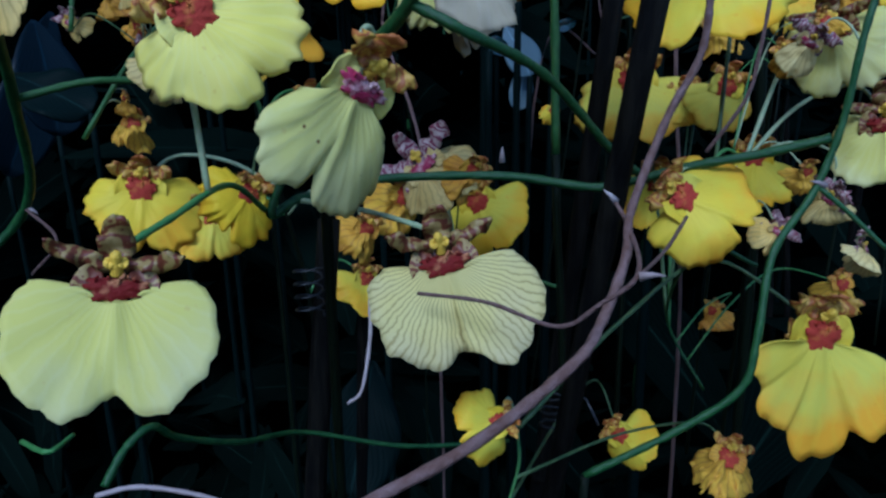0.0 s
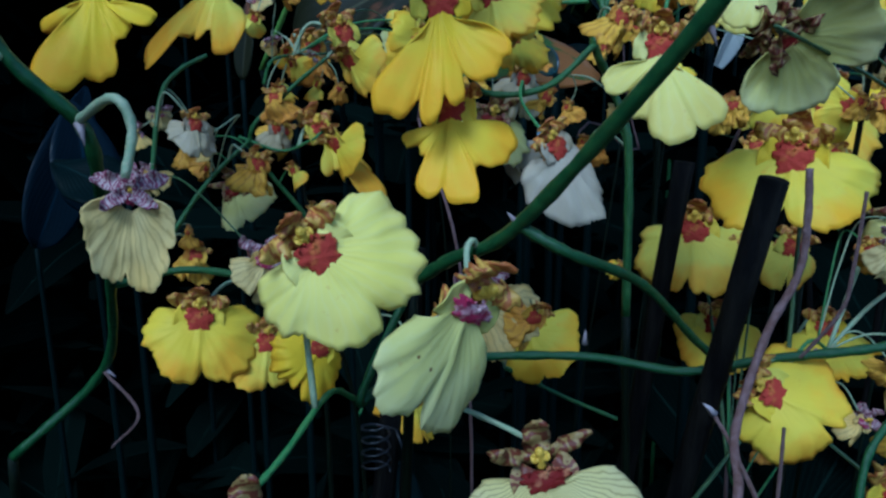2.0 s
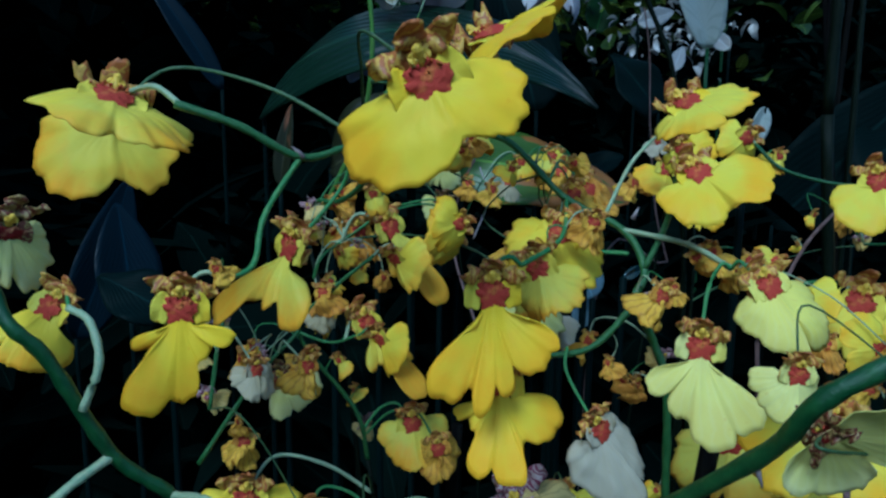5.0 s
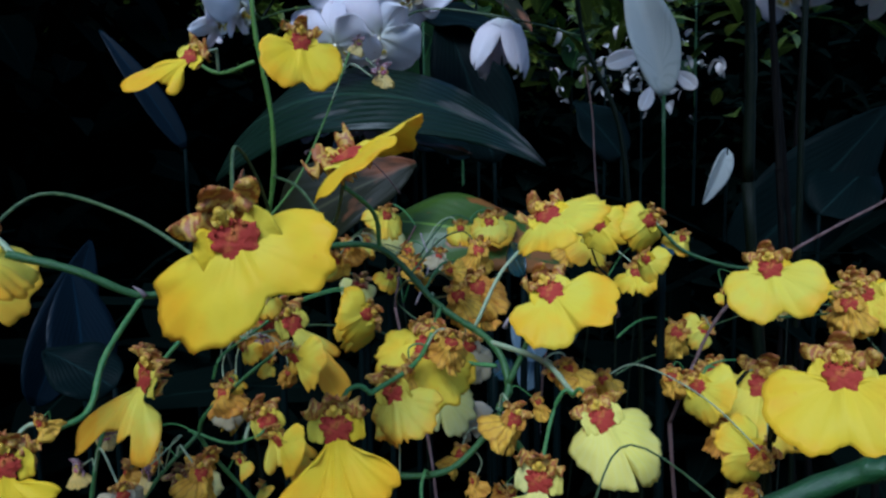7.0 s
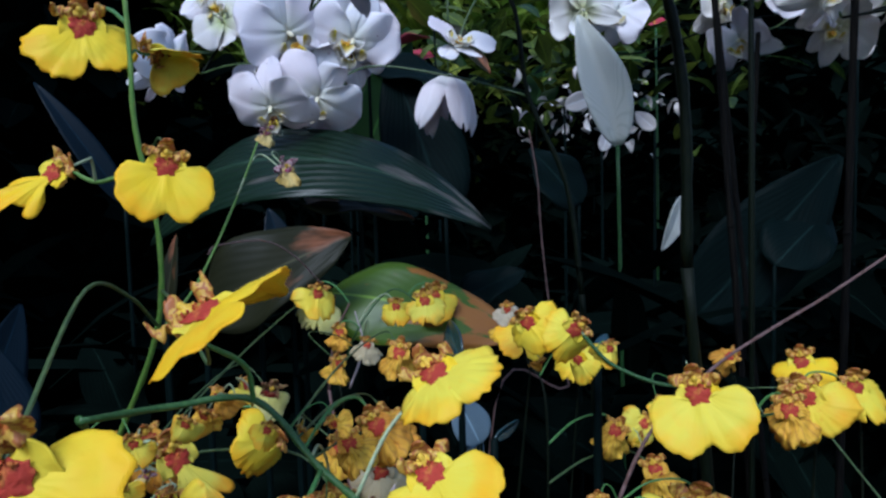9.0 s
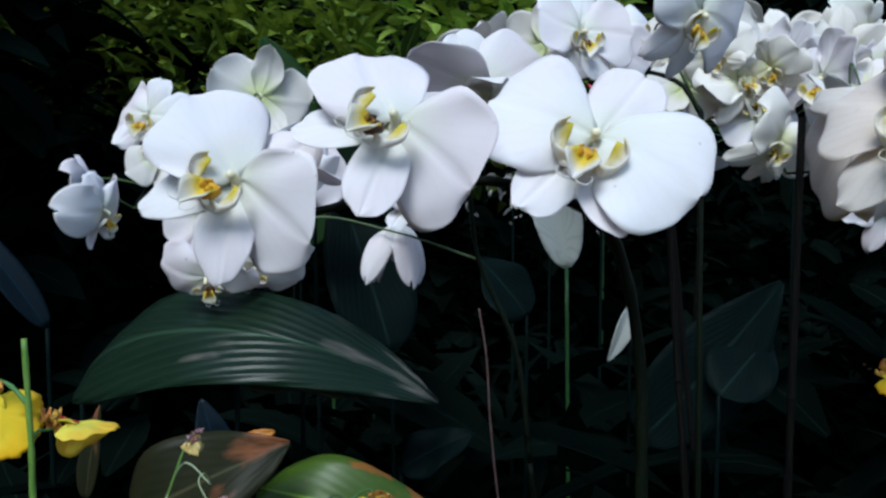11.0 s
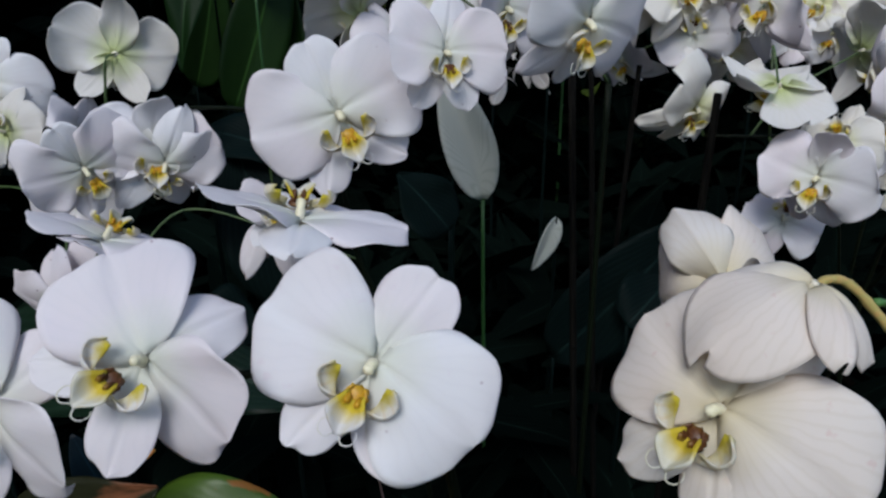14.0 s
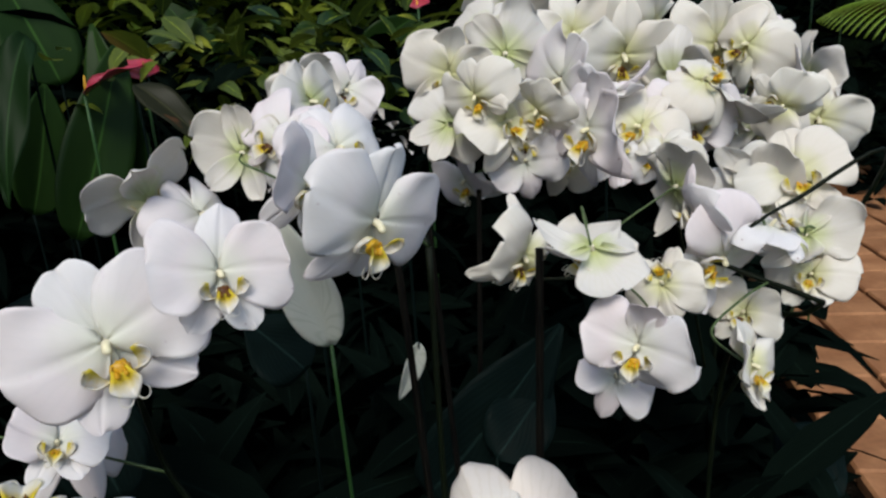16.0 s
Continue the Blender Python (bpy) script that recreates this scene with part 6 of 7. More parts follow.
moth("moth_orchid__u", 0.4730, 0.9550, 1.4530, -177, 8, 170, 0.0853, "white", .4, 1, 0, 2.2)
moth("moth_orchid__u", 0.5390, 1.0130, 1.5340, 0, 28, -71, 0.1267, "white", .2, 2, 0, 2.2)
moth("moth_orchid__u", 0.5240, 0.8950, 1.4870, -13, -6, -64, 0.1200, "white", .2, 0, 0, 2.2)
moth("moth_orchid__u", 0.6430, 1.0690, 1.5560, 26, 7, 8, 0.1305, "ivory", .2, 1, 0, 2.2)
moth("moth_orchid__u", 0.5940, 0.9230, 1.4810, -35, 13, -64, 0.0972, "ivory", .4, 2, 0, 2.2)
moth("moth_orchid__u", 0.6990, 1.0420, 1.5270, -17, -14, 134, 0.1289, "back", .2, 0, 0, 2.2)
moth("moth_orchid__u", 0.6740, 0.9570, 1.4800, 4, -2, -5, 0.1132, "white", .4, 1, 0, 2.2)
moth("moth_orchid__u", 0.7890, 1.0930, 1.5590, 7, -3, -22, 0.1425, "ivory", .2, 2, 0, 2.2)
moth("moth_orchid__u", 0.7330, 0.9730, 1.4890, 33, -19, -94, 0.1108, "back", .2, 0, 0, 2.2)
moth("moth_orchid__u", 0.8380, 1.0540, 1.5220, 16, 6, -77, 0.1277, "white", .2, 1, 0, 2.2)
moth("moth_orchid__u", 0.7900, 0.9880, 1.4660, 11, -2, 150, 0.1092, "back", .4, 2, 0, 2.2)
moth("moth_orchid__u", 0.9030, 1.0610, 1.5050, -14, -6, 82, 0.1366, "back", .2, 0, 0, 2.2)
moth("moth_orchid__u", 0.5990, 1.1260, 1.5870, -6, -17, -4, 0.1188, "ivory", .2, 1, 0, 2.2)
moth("moth_orchid__u", 0.5370, 1.1960, 1.6130, -22, 2, 149, 0.1254, "back", .4, 2, 0, 2.2)
moth("moth_orchid__u", 0.5690, 0.9210, 1.4520, -166, -2, 154, 0.0732, "white", .6, 0, 0, 2.2)
moth("moth_orchid__u", 0.8750, 0.9980, 1.4610, 8, 15, -20, 0.1178, "ivory", .4, 1, 0, 2.2)
moth("moth_orchid__u", 0.4180, 0.9430, 1.5280, 19, -16, -45, 0.0807, "ivory", .6, 2, 0, 2.2)
moth("moth_orchid__u", 0.4810, 0.9290, 1.5090, 22, -16, -63, 0.0807, "ivory", .6, 0, 0, 2.2)
moth("moth_orchid__u", 0.5720, 0.9630, 1.5220, 94, 8, 81, 0.0903, "white", .6, 1, 0, 2.2)
moth("moth_orchid__u", 0.6010, 0.8960, 1.4540, -7, 13, -80, 0.0760, "ivory", .8, 2, 0, 2.2)
moth("moth_orchid__u", 0.6840, 0.9480, 1.5240, -71, -42, 49, 0.0903, "ivory", .6, 0, 0, 2.2)
moth("moth_orchid__u", 0.7920, 1.0290, 1.5580, -18, 35, -77, 0.1053, "ivory", .6, 1, 0, 2.2)
moth("moth_orchid__u", 0.6920, 1.0940, 1.5900, 46, 8, 48, 0.1104, "ivory", .6, 2, 0, 2.2)
moth("moth_orchid__u", 0.4820, 1.1460, 1.5980, -35, 31, -51, 0.1069, "back", .6, 0, 0, 2.2)
moth("moth_orchid__u", 0.7840, 0.9450, 1.4890, 125, 65, 71, 0.0874, "ivory", .6, 1, 0, 2.2)


# ---------- canes and leaves ----------
stake((0.070, 0.183, 1.052), (-0.015, 0.355, 0.300), .0030)
stake((0.074, 0.263, 1.051), (-0.007, 0.313, 0.300), .0033)
stake((-0.017, 0.255, 0.983), (-0.076, 0.187, 0.300), .0040)
stake((-0.017, 0.330, 1.010), (-0.070, 0.404, 0.300), .0030)
stake((0.411, 0.729, 1.419), (0.376, 0.721, 0.300), .0035)
stake((0.302, 0.786, 1.429), (0.347, 0.703, 0.300), .0035)
stake((0.432, 1.009, 1.415), (0.376, 1.001, 0.300), .0035)
stake((0.355, 0.933, 1.420), (0.358, 0.637, 0.300), .0032)
leaf("leaf", "broad dark ribbed leaf arching over the bed", -0.261, 0.750, 1.172, 58, 42, -103, 0.403, 0.0530, LEAF_RIBBED, 1.9, -0.2, 0.72, 0.004, stalk_to=(-0.26, 0.77, 0.3))
leaf("leaf", "green leaf with brown scorched patches", -0.056, 0.605, 1.128, 0, 48, -113, 0.156, 0.0360, LEAF_SCORCHED, 0.6, -0.12, 0.72, 0.004, stalk_to=(-0.06, 0.63, 0.3))
leaf("leaf", "bronze-green leaf flushed with pink", -0.140, 0.573, 1.119, 64, 55, -49, 0.127, 0.0361, LEAF_BRONZE, 0.5, 0.15, 0.72, 0.004, stalk_to=(-0.14, 0.59, 0.3))
leaf("leaf", "narrow bronze leaf in shade", -0.087, 0.655, 1.199, 3, 17, -91, 0.099, 0.0157, LEAF_BRONZE, 0.4, -0.1, 0.72, 0.003, stalk_to=(-0.09, 0.67, 0.3))
leaf("leaf", "ribbed leaf darkened for shade", 0.332, 0.955, 1.049, 95, 42, -8, 0.271, 0.0597, LEAF_SHADED, 0.4, 0.1, 0.72, 0.004, stalk_to=(0.33, 0.97, 0.3))
leaf("leaf", "ribbed leaf darkened for shade", 0.411, 0.907, 1.117, 49, 32, -36, 0.119, 0.0409, LEAF_SHADED, 0.4, 0.1, 0.72, 0.004, stalk_to=(0.41, 0.93, 0.3))
leaf("leaf", "green leaf darkened for shade", 0.042, 0.718, 1.101, 47, 35, -68, 0.073, 0.0231, LEAF_SHADED, 0.5, 0.1, 0.72, 0.003, stalk_to=(0.04, 0.74, 0.3))
leaf("leaf", "green leaf darkened for shade", 0.026, 0.848, 1.184, 83, -14, 17, 0.208, 0.0481, LEAF_SHADED, 0.4, 0.15, 0.72, 0.004, stalk_to=(0.03, 0.87, 0.3))
leaf("leaf", "leaf darkened for shade at the back", -0.065, 0.897, 1.368, -5, 34, -111, 0.128, 0.0294, LEAF_SHADED, 0.6, 0.1, 0.72, 0.004, stalk_to=(-0.06, 0.92, 0.3))
leaf("leaf", "leaf darkened for shade", 0.202, 1.052, 1.196, 71, -30, 48, 0.106, 0.0471, LEAF_SHADED, 0.3, 0.1, 0.72, 0.004, stalk_to=(0.20, 1.07, 0.3))
leaf("leaf", "long green leaf hanging at the back", -0.245, 1.659, 1.658, -43, -4, 172, 0.331, 0.0422, LEAF_HANGING, 0.7, 0.3, 0.72, 0.012, stalk_to=(-0.25, 1.68, 0.3))
leaf("leaf", "pale curled leaf at the back", -0.023, 1.434, 1.560, -32, 22, -137, 0.163, 0.0273, LEAF_BRONZE, 0.5, 0.3, 0.72, 0.003, stalk_to=(-0.02, 1.45, 0.3))
leaf("leaf", "green leaf darkened for shade", -0.050, 0.403, 0.778, 68, 13, 9, 0.086, 0.0252, LEAF_SHADED, 0.4, 0.2, 0.72, 0.003, stalk_to=(-0.05, 0.42, 0.3))
leaf("leaf", "green leaf darkened for shade", -0.056, 0.769, 1.215, -17, 27, -103, 0.065, 0.0405, LEAF_SHADED, 0.4, 0.1, 0.72, 0.003, stalk_to=(-0.06, 0.79, 0.3))
leaf("leaf", "furled dull lilac leaf among dark leaves", -0.212, 0.658, 1.101, 90, 7, -3, 0.076, 0.0087, LEAF_BRONZE, 0.2, 0.4, 0.72, 0.0, stalk_to=(-0.21, 0.68, 0.3))
leaf("leaf", "leaf tinted pale blue for a sky reflection", 0.064, 0.546, 1.027, 80, -21, 30, 0.039, 0.0141, LEAF_SKY_TINT, 0.3, 0.2, 0.72, 0.0, stalk_to=(0.06, 0.57, 0.3))
leaf("leaf", "undergrowth leaf tinted pale blue for a sky reflection", 0.055, 0.550, 1.003, 87, 14, 16, 0.036, 0.0091, LEAF_SKY_TINT, 0.3, 0.2, 0.72, 0.0, stalk_to=(0.06, 0.57, 0.3))
leaf("leaf", "small white bract by the dark stems", 0.351, 1.066, 1.206, -89, -21, -157, 0.085, 0.0159, SPATHE, 0.3, 0.4, 0.72, 0.0, stalk_to=(0.35, 1.09, 0.3))
leaf("leaf", "orange-brown withered leaf edge", -0.114, 0.619, 1.137, 38, 36, -66, 0.070, 0.0111, LEAF_WITHERED, 0.3, 0.2, 0.72, 0.003, stalk_to=(-0.11, 0.64, 0.3))
leaf("leaf", "blue-green leaf darkened for shade", -0.256, 0.529, 1.006, 40, -32, 69, 0.065, 0.0248, LEAF_SHADED, 0.3, 0.1, 0.72, 0.003, stalk_to=(-0.26, 0.55, 0.3))
leaf("leaf", "green leaf darkened for shade", 0.892, 1.014, 1.002, -31, 5, -168, 0.102, 0.0484, LEAF_SHADED, 0.3, 0.1, 0.72, 0.003, stalk_to=(0.89, 1.03, 0.3))
leaf("leaf", "green leaf darkened for shade", 0.864, 1.011, 1.013, -21, 9, -158, 0.094, 0.0484, LEAF_SHADED, 0.3, 0.1, 0.72, 0.003, stalk_to=(0.86, 1.03, 0.3))

leaf("leaf", "pale leaf added for a bright glint", 0.224, 1.400, 1.387, 90, 71, 22, 0.091, 0.0183, LEAF_GLINT, 0.3, 0.2, 0.72, 0.0, stalk_to=(0.22, 1.42, 0.3))
leaf("leaf", "pale leaf added for a bright glint", 0.395, 1.410, 1.340, 71, -46, -21, 0.064, 0.0150, LEAF_GLINT, 0.3, 0.2, 0.72, 0.0, stalk_to=(0.39, 1.43, 0.3))
leaf("leaf", "pale leaf added for a bright glint", 0.301, 1.450, 1.305, 66, 23, -7, 0.067, 0.0145, LEAF_GLINT, 0.3, 0.2, 0.72, 0.0, stalk_to=(0.30, 1.47, 0.3))
leaf("leaf", "pale leaf added for a bright glint", 0.844, 1.558, 1.487, 84, 37, -19, 0.058, 0.0139, LEAF_GLINT, 0.3, 0.2, 0.72, 0.0, stalk_to=(0.84, 1.58, 0.3))
leaf("leaf", "glossy dark leaf that mirrors the sky", 0.032, 0.473, 1.082, 42, 29, 9, 0.026, 0.0069, LEAF_GLOSS, 0.3, 0.2, 0.72, 0.0, stalk_to=(0.03, 0.49, 0.3))
leaf("leaf", "glossy dark leaf that mirrors the sky", 0.054, 0.508, 1.095, 55, -48, -23, 0.041, 0.0084, LEAF_GLOSS, 0.3, 0.2, 0.72, 0.0, stalk_to=(0.05, 0.53, 0.3))
leaf("leaf", "glossy dark leaf that mirrors the sky", 0.035, 0.447, 1.042, 29, 59, -11, 0.023, 0.0066, LEAF_GLOSS, 0.3, 0.2, 0.72, 0.0, stalk_to=(0.03, 0.47, 0.3))
leaf("leaf", "glossy dark leaf that mirrors the sky", 0.074, 0.472, 1.055, 85, 81, 42, 0.028, 0.0038, LEAF_GLOSS, 0.3, 0.2, 0.72, 0.0, stalk_to=(0.07, 0.49, 0.3))
leaf("leaf", "glossy dark leaf that mirrors the sky", 0.127, 0.426, 1.114, 56, 40, 1, 0.015, 0.0042, LEAF_GLOSS, 0.3, 0.2, 0.72, 0.0, stalk_to=(0.13, 0.45, 0.3))
leaf("leaf", "long green leaf behind the white orchids", -0.225, 1.630, 1.276, 92, 24, 31, 0.409, 0.0682, LEAF_MID, 0.3, 0.2, 0.72, 0.0, stalk_to=(-0.23, 1.65, 0.3))
leaf("leaf", "long green leaf behind the white orchids", -0.113, 1.738, 1.300, 89, -11, -12, 0.397, 0.0595, LEAF_MID, 0.3, 0.2, 0.72, 0.0, stalk_to=(-0.11, 1.76, 0.3))
leaf("leaf", "green leaf behind the white orchids", 0.230, 2.222, 1.519, 82, 19, 10, 0.157, 0.0550, LEAF_MID, 0.3, 0.2, 0.72, 0.0, stalk_to=(0.23, 2.24, 0.3))
leaf("leaf", "green leaf behind the white orchids", -0.277, 1.904, 1.566, 84, -14, 38, 0.273, 0.0806, LEAF_MID, 0.3, 0.2, 0.72, 0.0, stalk_to=(-0.28, 1.92, 0.3))
leaf("leaf", "green leaf behind the white orchids", -0.330, 1.735, 1.315, 92, 22, 50, 0.278, 0.0694, LEAF_MID, 0.3, 0.2, 0.72, 0.0, stalk_to=(-0.33, 1.76, 0.3))
leaf("leaf", "green leaf behind the white orchids", 0.007, 2.284, 1.596, 85, -31, 18, 0.204, 0.0471, LEAF_MID, 0.3, 0.2, 0.72, 0.0, stalk_to=(0.01, 2.30, 0.3))
leaf("leaf", "green leaf behind the white orchids", 0.419, 2.317, 1.599, 111, 62, 18, 0.198, 0.0496, LEAF_MID, 0.3, 0.2, 0.72, 0.0, stalk_to=(0.42, 2.34, 0.3))
leaf("leaf", "green leaf behind the white orchids", -0.157, 2.207, 1.593, 72, 41, -15, 0.208, 0.0372, LEAF_MID, 0.3, 0.2, 0.72, 0.0, stalk_to=(-0.16, 2.23, 0.3))
leaf("leaf", "leaf in the undergrowth coloured for bluish shade", -0.083, 0.605, 1.139, 92, -14, 28, 0.059, 0.0136, LEAF_BLUE_SHADE, 0.3, 0.2, 0.72, 0.0, stalk_to=(-0.08, 0.63, 0.3))
leaf("leaf", "leaf blade coloured for deep bluish shade", -0.341, 0.618, 0.983, 77, 5, 54, 0.108, 0.0308, LEAF_BLUE_SHADE, 0.3, 0.2, 0.72, 0.0, stalk_to=(-0.34, 0.64, 0.3))
leaf("leaf", "leaf blade coloured for deep bluish shade", -0.443, 0.685, 0.939, 83, 27, 53, 0.191, 0.0318, LEAF_BLUE_SHADE, 0.3, 0.2, 0.72, 0.0, stalk_to=(-0.44, 0.70, 0.3))
leaf("leaf", "leaf blade coloured for deep bluish shade", -0.359, 0.869, 1.210, 79, -27, 51, 0.172, 0.0165, LEAF_BLUE_SHADE, 0.3, 0.2, 0.72, 0.0, stalk_to=(-0.36, 0.89, 0.3))

# ---------- white spathes, anthuriums, fern ----------
def peace_lily(label, x, y, z, rx, ry, rz, length, width):
    """A white spathe on a green stalk from the soil."""
    e = new("peace_lily")
    e.location = (x, y, GROUND)
    tagged(e, label, "flower")
    up = Vector((0, 0, z - GROUND))
    part("stalk", tube(bmesh.new(), spline([Vector((0.01, 0.03, 0)), Vector((0.006, 0.015, (z - GROUND) * 0.5)), up], 8), 0.0028, 0.0022, 8), STEM, e)
    bm = sheet(bmesh.new(), blade_rows(length, width, 0.35, 0.55, 0.8, 16, 9, 0.15, 0.002), 0.001)
    hang("spathe", finish("spathe", bm, SPATHE), e, Matrix.Translation(up) @ euler(rx, ry, rz))
    return e


peace_lily("white hooded spathe on a green stalk", 0.238, 0.951, 1.269, 98, -16, 10, 0.17, 0.030)


def anthurium(x, y, z, rz, size):
    e = new("anthurium")
    e.location = (x, y, GROUND)
    tagged(e, "glossy red anthurium among green leaves", "flower", "anthuriums")
    up = Vector((0, 0, z - GROUND))
    part("stalk", tube(bmesh.new(), spline([Vector((0, 0.04, 0)), up * 0.6, up], 6), 0.004, 0.003, 7), STEM, e)
    bm = sheet(bmesh.new(), blade_rows(size, size * 0.42, 0.5, 0.25, 0.6, 12, 9, 0, 0.004), 0.0015)
    hang("spathe", finish("spathe", bm, ANTHURIUM), e, Matrix.Translation(up) @ euler(38, 0, rz))
    sp = tube(bmesh.new(), spline([Vector((0, 0.01, 0)), Vector((0, 0.014, size * 0.16)), Vector((0, 0.02, size * 0.3))], 5), 0.003, 0.0015, 8, 0.1)
    hang("spadix", finish("spadix", sp, PHAL_YELLOW), e, Matrix.Translation(up))
    return e


def fern_frond(x, y, z, rx, ry, rz, length):
    e = new("fern")
    e.location = (x, y, z)
    tagged(e, "yellow-green fern frond behind the white orchids", "fern")
    n = 22
    one = finish("leaflet", sheet(bmesh.new(), blade_rows(1.0, 0.11, 0.5, 0.1, 0.8, 5, 3), 0.008), LEAF_FERN)
    turn = euler(rx, ry, rz)
    for i in range(n):
        v = i / n
        for s in (-1, 1):
            L = length * 0.32 * math.sin(math.pi * (0.15 + 0.8 * v)) + 0.01
            hang("leaflet", one, e, turn @ Matrix.Translation((0, length * v, -length * 0.5 * v * v)) @ euler(-30 * v, 0, s * -70) @ Matrix.Scale(L, 4))
    st = [Vector((0, length * i / 10, -length * 0.5 * (i / 10) ** 2)) for i in range(11)]
    foot = Vector((0.05, 0.1, GROUND - z))
    part("stalk", tube(bmesh.new(), spline([foot, foot * 0.5 + Vector((0.02, 0.03, 0)), Vector((0, 0, 0))], 6), 0.004, 0.003, 6), STEM, e)
    hang("midrib", finish("midrib", tube(bmesh.new(), st, 0.003, 0.001, 6), STEM_LIGHT), e, euler(rx, ry, rz))
    return e


# ---------- foliage ----------
def bed_spot(r, y, left, a, b, low, high):
    """A spot in the bed, whose right edge runs slantwise along the path."""
    return (r.uniform(left, a + b * y), y, r.uniform(low, high))


# The near-black leaf colour stands in for shade under the plants.
scatter_leaves("undergrowth", "dense leaves under the orchids, coloured near-black for shade", LEAF_DEEP_SHADE, 2600, 11,
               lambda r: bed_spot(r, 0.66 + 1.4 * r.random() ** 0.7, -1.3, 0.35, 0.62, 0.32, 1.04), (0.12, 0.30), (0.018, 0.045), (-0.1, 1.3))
scatter_leaves("undergrowth", "strap-shaped leaves at the foot of the sprays, darkened for shade", LEAF_DEEP_SHADE, 420, 12,
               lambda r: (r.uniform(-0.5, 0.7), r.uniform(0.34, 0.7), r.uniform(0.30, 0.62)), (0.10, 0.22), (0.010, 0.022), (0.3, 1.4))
def crown_spot(r, left, right, near, far, low, high, size):
    """A spot in one of a row of rounded shrub crowns."""
    k = r.randrange(11)
    x, y, z = left + (right - left) * k / 10, near + (far - near) * ((k * 7) % 11) / 10, low + (high - low) * ((k * 5) % 11) / 10
    d = Vector((r.gauss(0, 1), r.gauss(0, 1), r.gauss(0, 1))).normalized() * size * r.uniform(0.6, 1.05)
    return (x + d.x, y + d.y, z + d.z * 0.85)


scatter_leaves("garden_foliage", "yellow-green garden shrubs beyond the orchids, coloured as sunlit", LEAF_LIT, 3400, 13,
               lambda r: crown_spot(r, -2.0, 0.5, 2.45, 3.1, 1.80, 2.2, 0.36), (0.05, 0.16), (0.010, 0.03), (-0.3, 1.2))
scatter_leaves("garden_foliage", "green shrubs beyond the orchids, darkened for shade", LEAF_DEEP_SHADE, 6000, 16,
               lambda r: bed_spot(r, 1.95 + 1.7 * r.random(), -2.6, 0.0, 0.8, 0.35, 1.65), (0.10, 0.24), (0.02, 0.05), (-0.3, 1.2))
# Bright fern green used here to paint a sunlit patch.
scatter_leaves("garden_foliage", "pale green leaves beyond the orchids, coloured as sunlit", LEAF_FERN, 260, 17,
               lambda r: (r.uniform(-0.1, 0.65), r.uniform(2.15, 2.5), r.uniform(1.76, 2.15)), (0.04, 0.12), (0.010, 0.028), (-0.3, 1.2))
scatter_leaves("hedge", "tall hedge closing the garden, darkened for shade", LEAF_DEEP_SHADE, 7000, 14,
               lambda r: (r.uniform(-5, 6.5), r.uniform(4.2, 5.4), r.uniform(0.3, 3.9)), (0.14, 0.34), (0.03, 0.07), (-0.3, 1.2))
scatter_leaves("hedge", "shrubs closing the bed at its side, darkened for shade", LEAF_DEEP_SHADE, 2600, 15,
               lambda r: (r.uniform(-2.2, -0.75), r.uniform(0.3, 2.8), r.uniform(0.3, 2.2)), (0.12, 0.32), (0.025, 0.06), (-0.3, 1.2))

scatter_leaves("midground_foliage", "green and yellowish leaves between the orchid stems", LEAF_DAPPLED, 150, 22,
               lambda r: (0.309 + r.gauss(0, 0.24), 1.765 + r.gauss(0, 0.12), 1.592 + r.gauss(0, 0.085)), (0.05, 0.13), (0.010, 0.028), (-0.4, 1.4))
scatter_leaves("sunlit_foliage", "yellow-green leaves behind the white orchids, coloured as sunlit", LEAF_SUNLIT, 130, 27,
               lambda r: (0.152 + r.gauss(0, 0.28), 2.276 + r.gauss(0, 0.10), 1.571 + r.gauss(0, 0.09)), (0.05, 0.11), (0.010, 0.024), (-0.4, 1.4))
# Small near-white leaves, added to imitate glitter.
scatter_leaves("dry_leaves", "small pale leaves added for glints among the stems", LEAF_GLINT, 110, 21,
               lambda r: (0.313 + r.gauss(0, 0.085), 1.559 + r.gauss(0, 0.05), 1.407 + r.gauss(0, 0.045)), (0.008, 0.045), (0.003, 0.009), (-0.8, 1.6), category="leaves", bend=1.6)

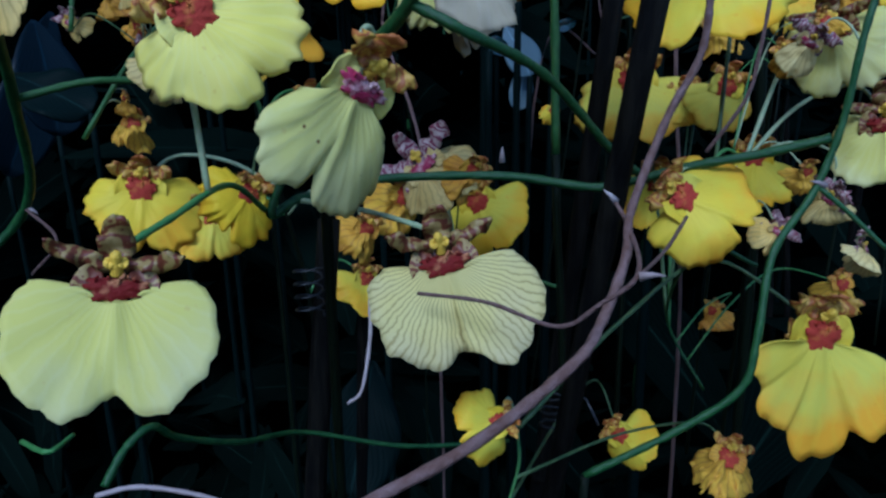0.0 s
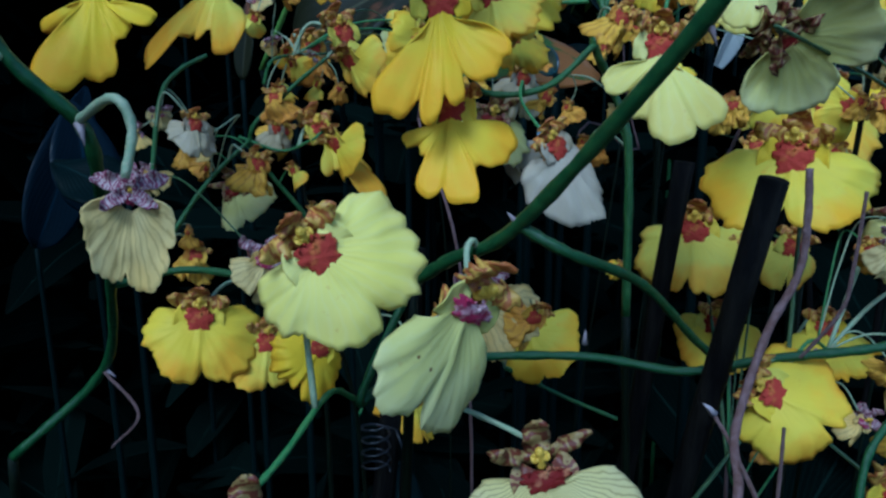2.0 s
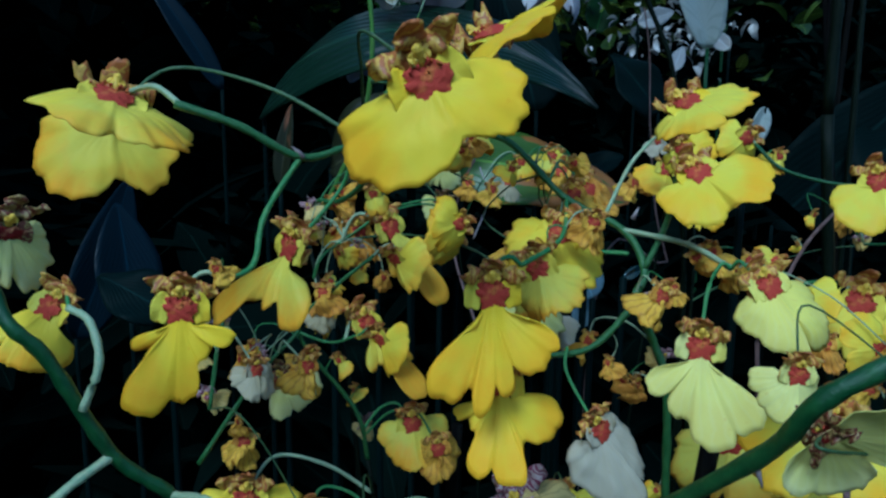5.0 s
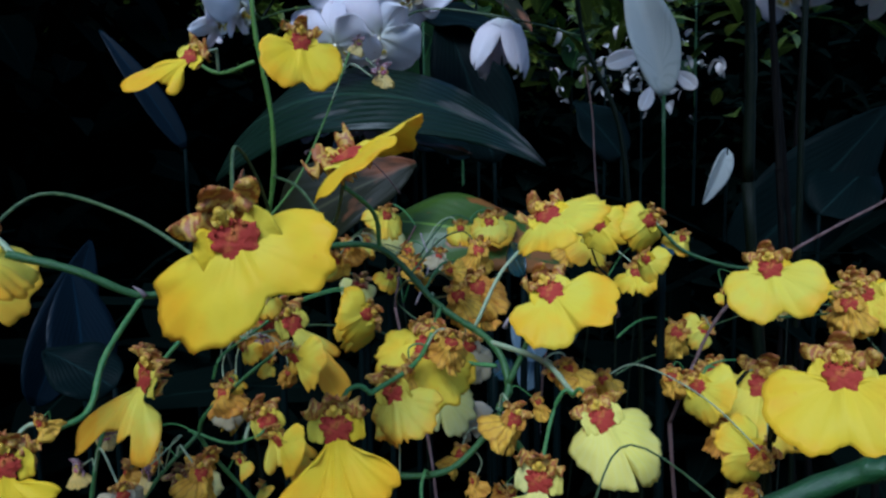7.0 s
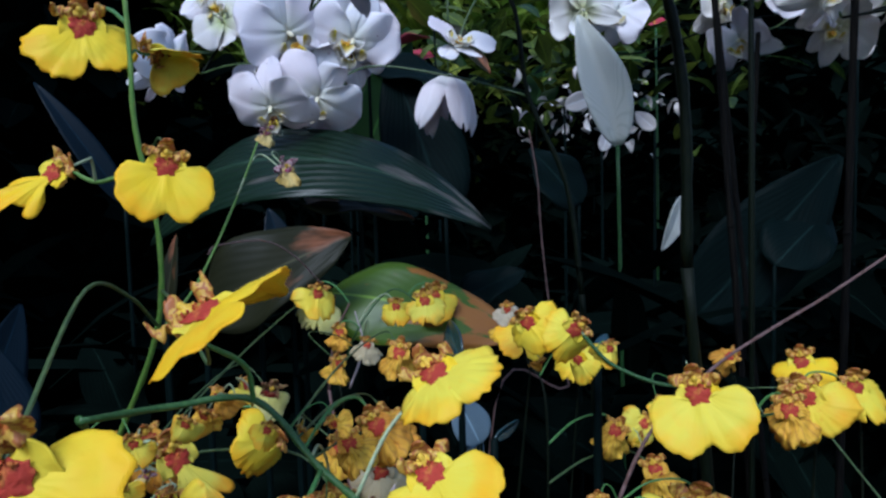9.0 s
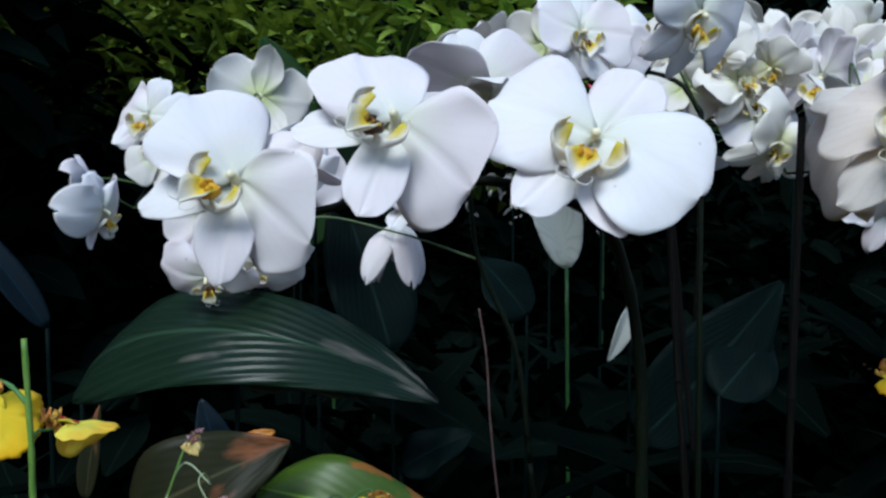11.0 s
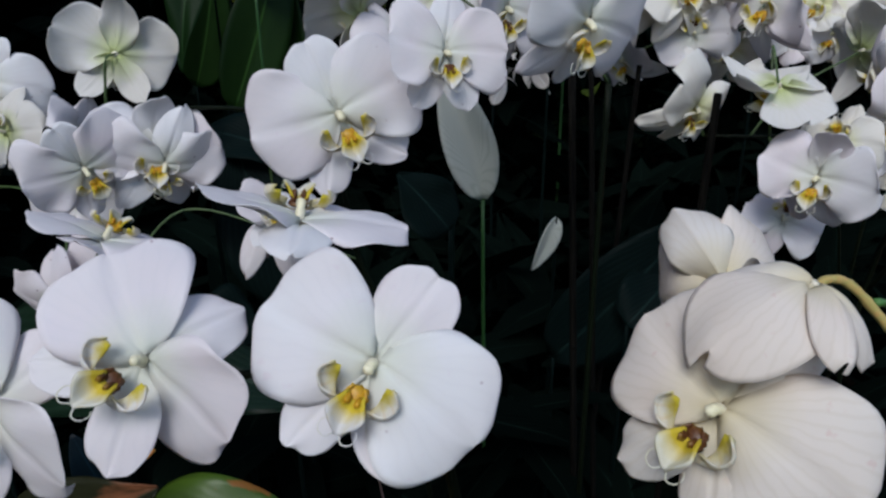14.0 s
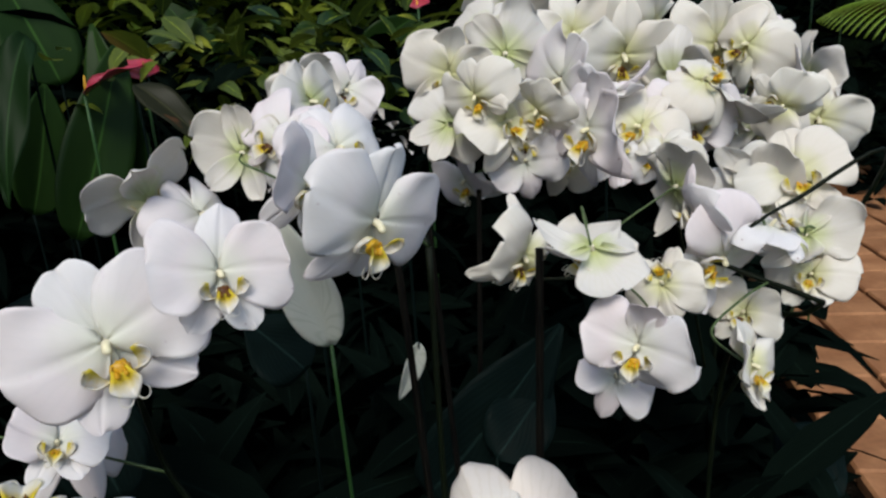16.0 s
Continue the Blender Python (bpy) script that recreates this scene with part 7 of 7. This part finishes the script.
anthurium(-0.152, 1.611, 1.545, -70, 0.12)
anthurium(-0.077, 1.762, 1.566, 40, 0.115)
anthurium(0.543, 2.003, 1.687, 10, 0.09)
fern_frond(1.806, 2.067, 1.60, 20, 0, 160, 0.5)
fern_frond(1.809, 2.198, 1.69, 10, 0, 200, 0.45)

# bracts left at the nodes
for key, at, way in (
        ("oncidium_spray__a", (0.039, 0.217, 1.006), (0.0, -0.2, 1)), ("oncidium_spray__f", (0.060, 0.146, 0.996), (1, -0.2, 0.1)),
        ("oncidium_spray__f", (0.063, 0.186, 1.001), (-0.8, -0.3, 0.8)), ("oncidium_spray__e", (0.113, 0.200, 1.002), (-0.9, -0.2, 0.3)),
        ("oncidium_spray__a", (0.046, 0.151, 1.078), (0.3, -0.2, -0.9)), ("oncidium_spray__a", (0.020, 0.182, 1.042), (-0.6, -0.3, 0.8)),
        ("oncidium_spray__c", (-0.095, 0.220, 0.994), (1, -0.2, -0.5)), ("oncidium_spray__c", (-0.055, 0.155, 1.063), (0.3, -0.2, -1)),
        ("oncidium_spray__c", (-0.048, 0.214, 1.126), (-0.6, -0.2, 0.6)), ("oncidium_spray__d", (0.044, 0.265, 1.108), (0.4, -0.3, 1)),
        ("oncidium_spray__d", (0.044, 0.239, 1.088), (0.8, -0.2, 0.4))):
    thorn(key, at, way, 0.0042)


def tie_wire(x, y, z, r, turns):
    """Dark wire wound round a cane."""
    e = new("plant_tie")
    e.location = (x, y, z)
    tagged(e, "dark wire wound round a black cane", "wire")
    pts = [Vector((math.cos(k * 0.7) * r, math.sin(k * 0.7) * r, k * 0.7 / math.tau * 0.0042)) for k in range(int(turns * 9))]
    pts += [pts[-1] + Vector((0.004, -0.006, 0.002)), pts[-1] + Vector((0.007, -0.009, -0.004))]
    part("coil", tube(bmesh.new(), pts, 0.00035, 0.00035, 6), WIRE, e)
    return e


tie_wire(-0.021, 0.240, 0.955, 0.0045, 4)
tie_wire(0.054, 0.215, 0.93, 0.0042, 3)

for key, count, seed in (("oncidium_spray__b", 26, 1), ("oncidium_spray__d", 22, 2), ("oncidium_spray__h", 12, 3), ("oncidium_spray__e", 8, 4), ("oncidium_spray__i", 3, 5)):
    wither(key, count, seed)
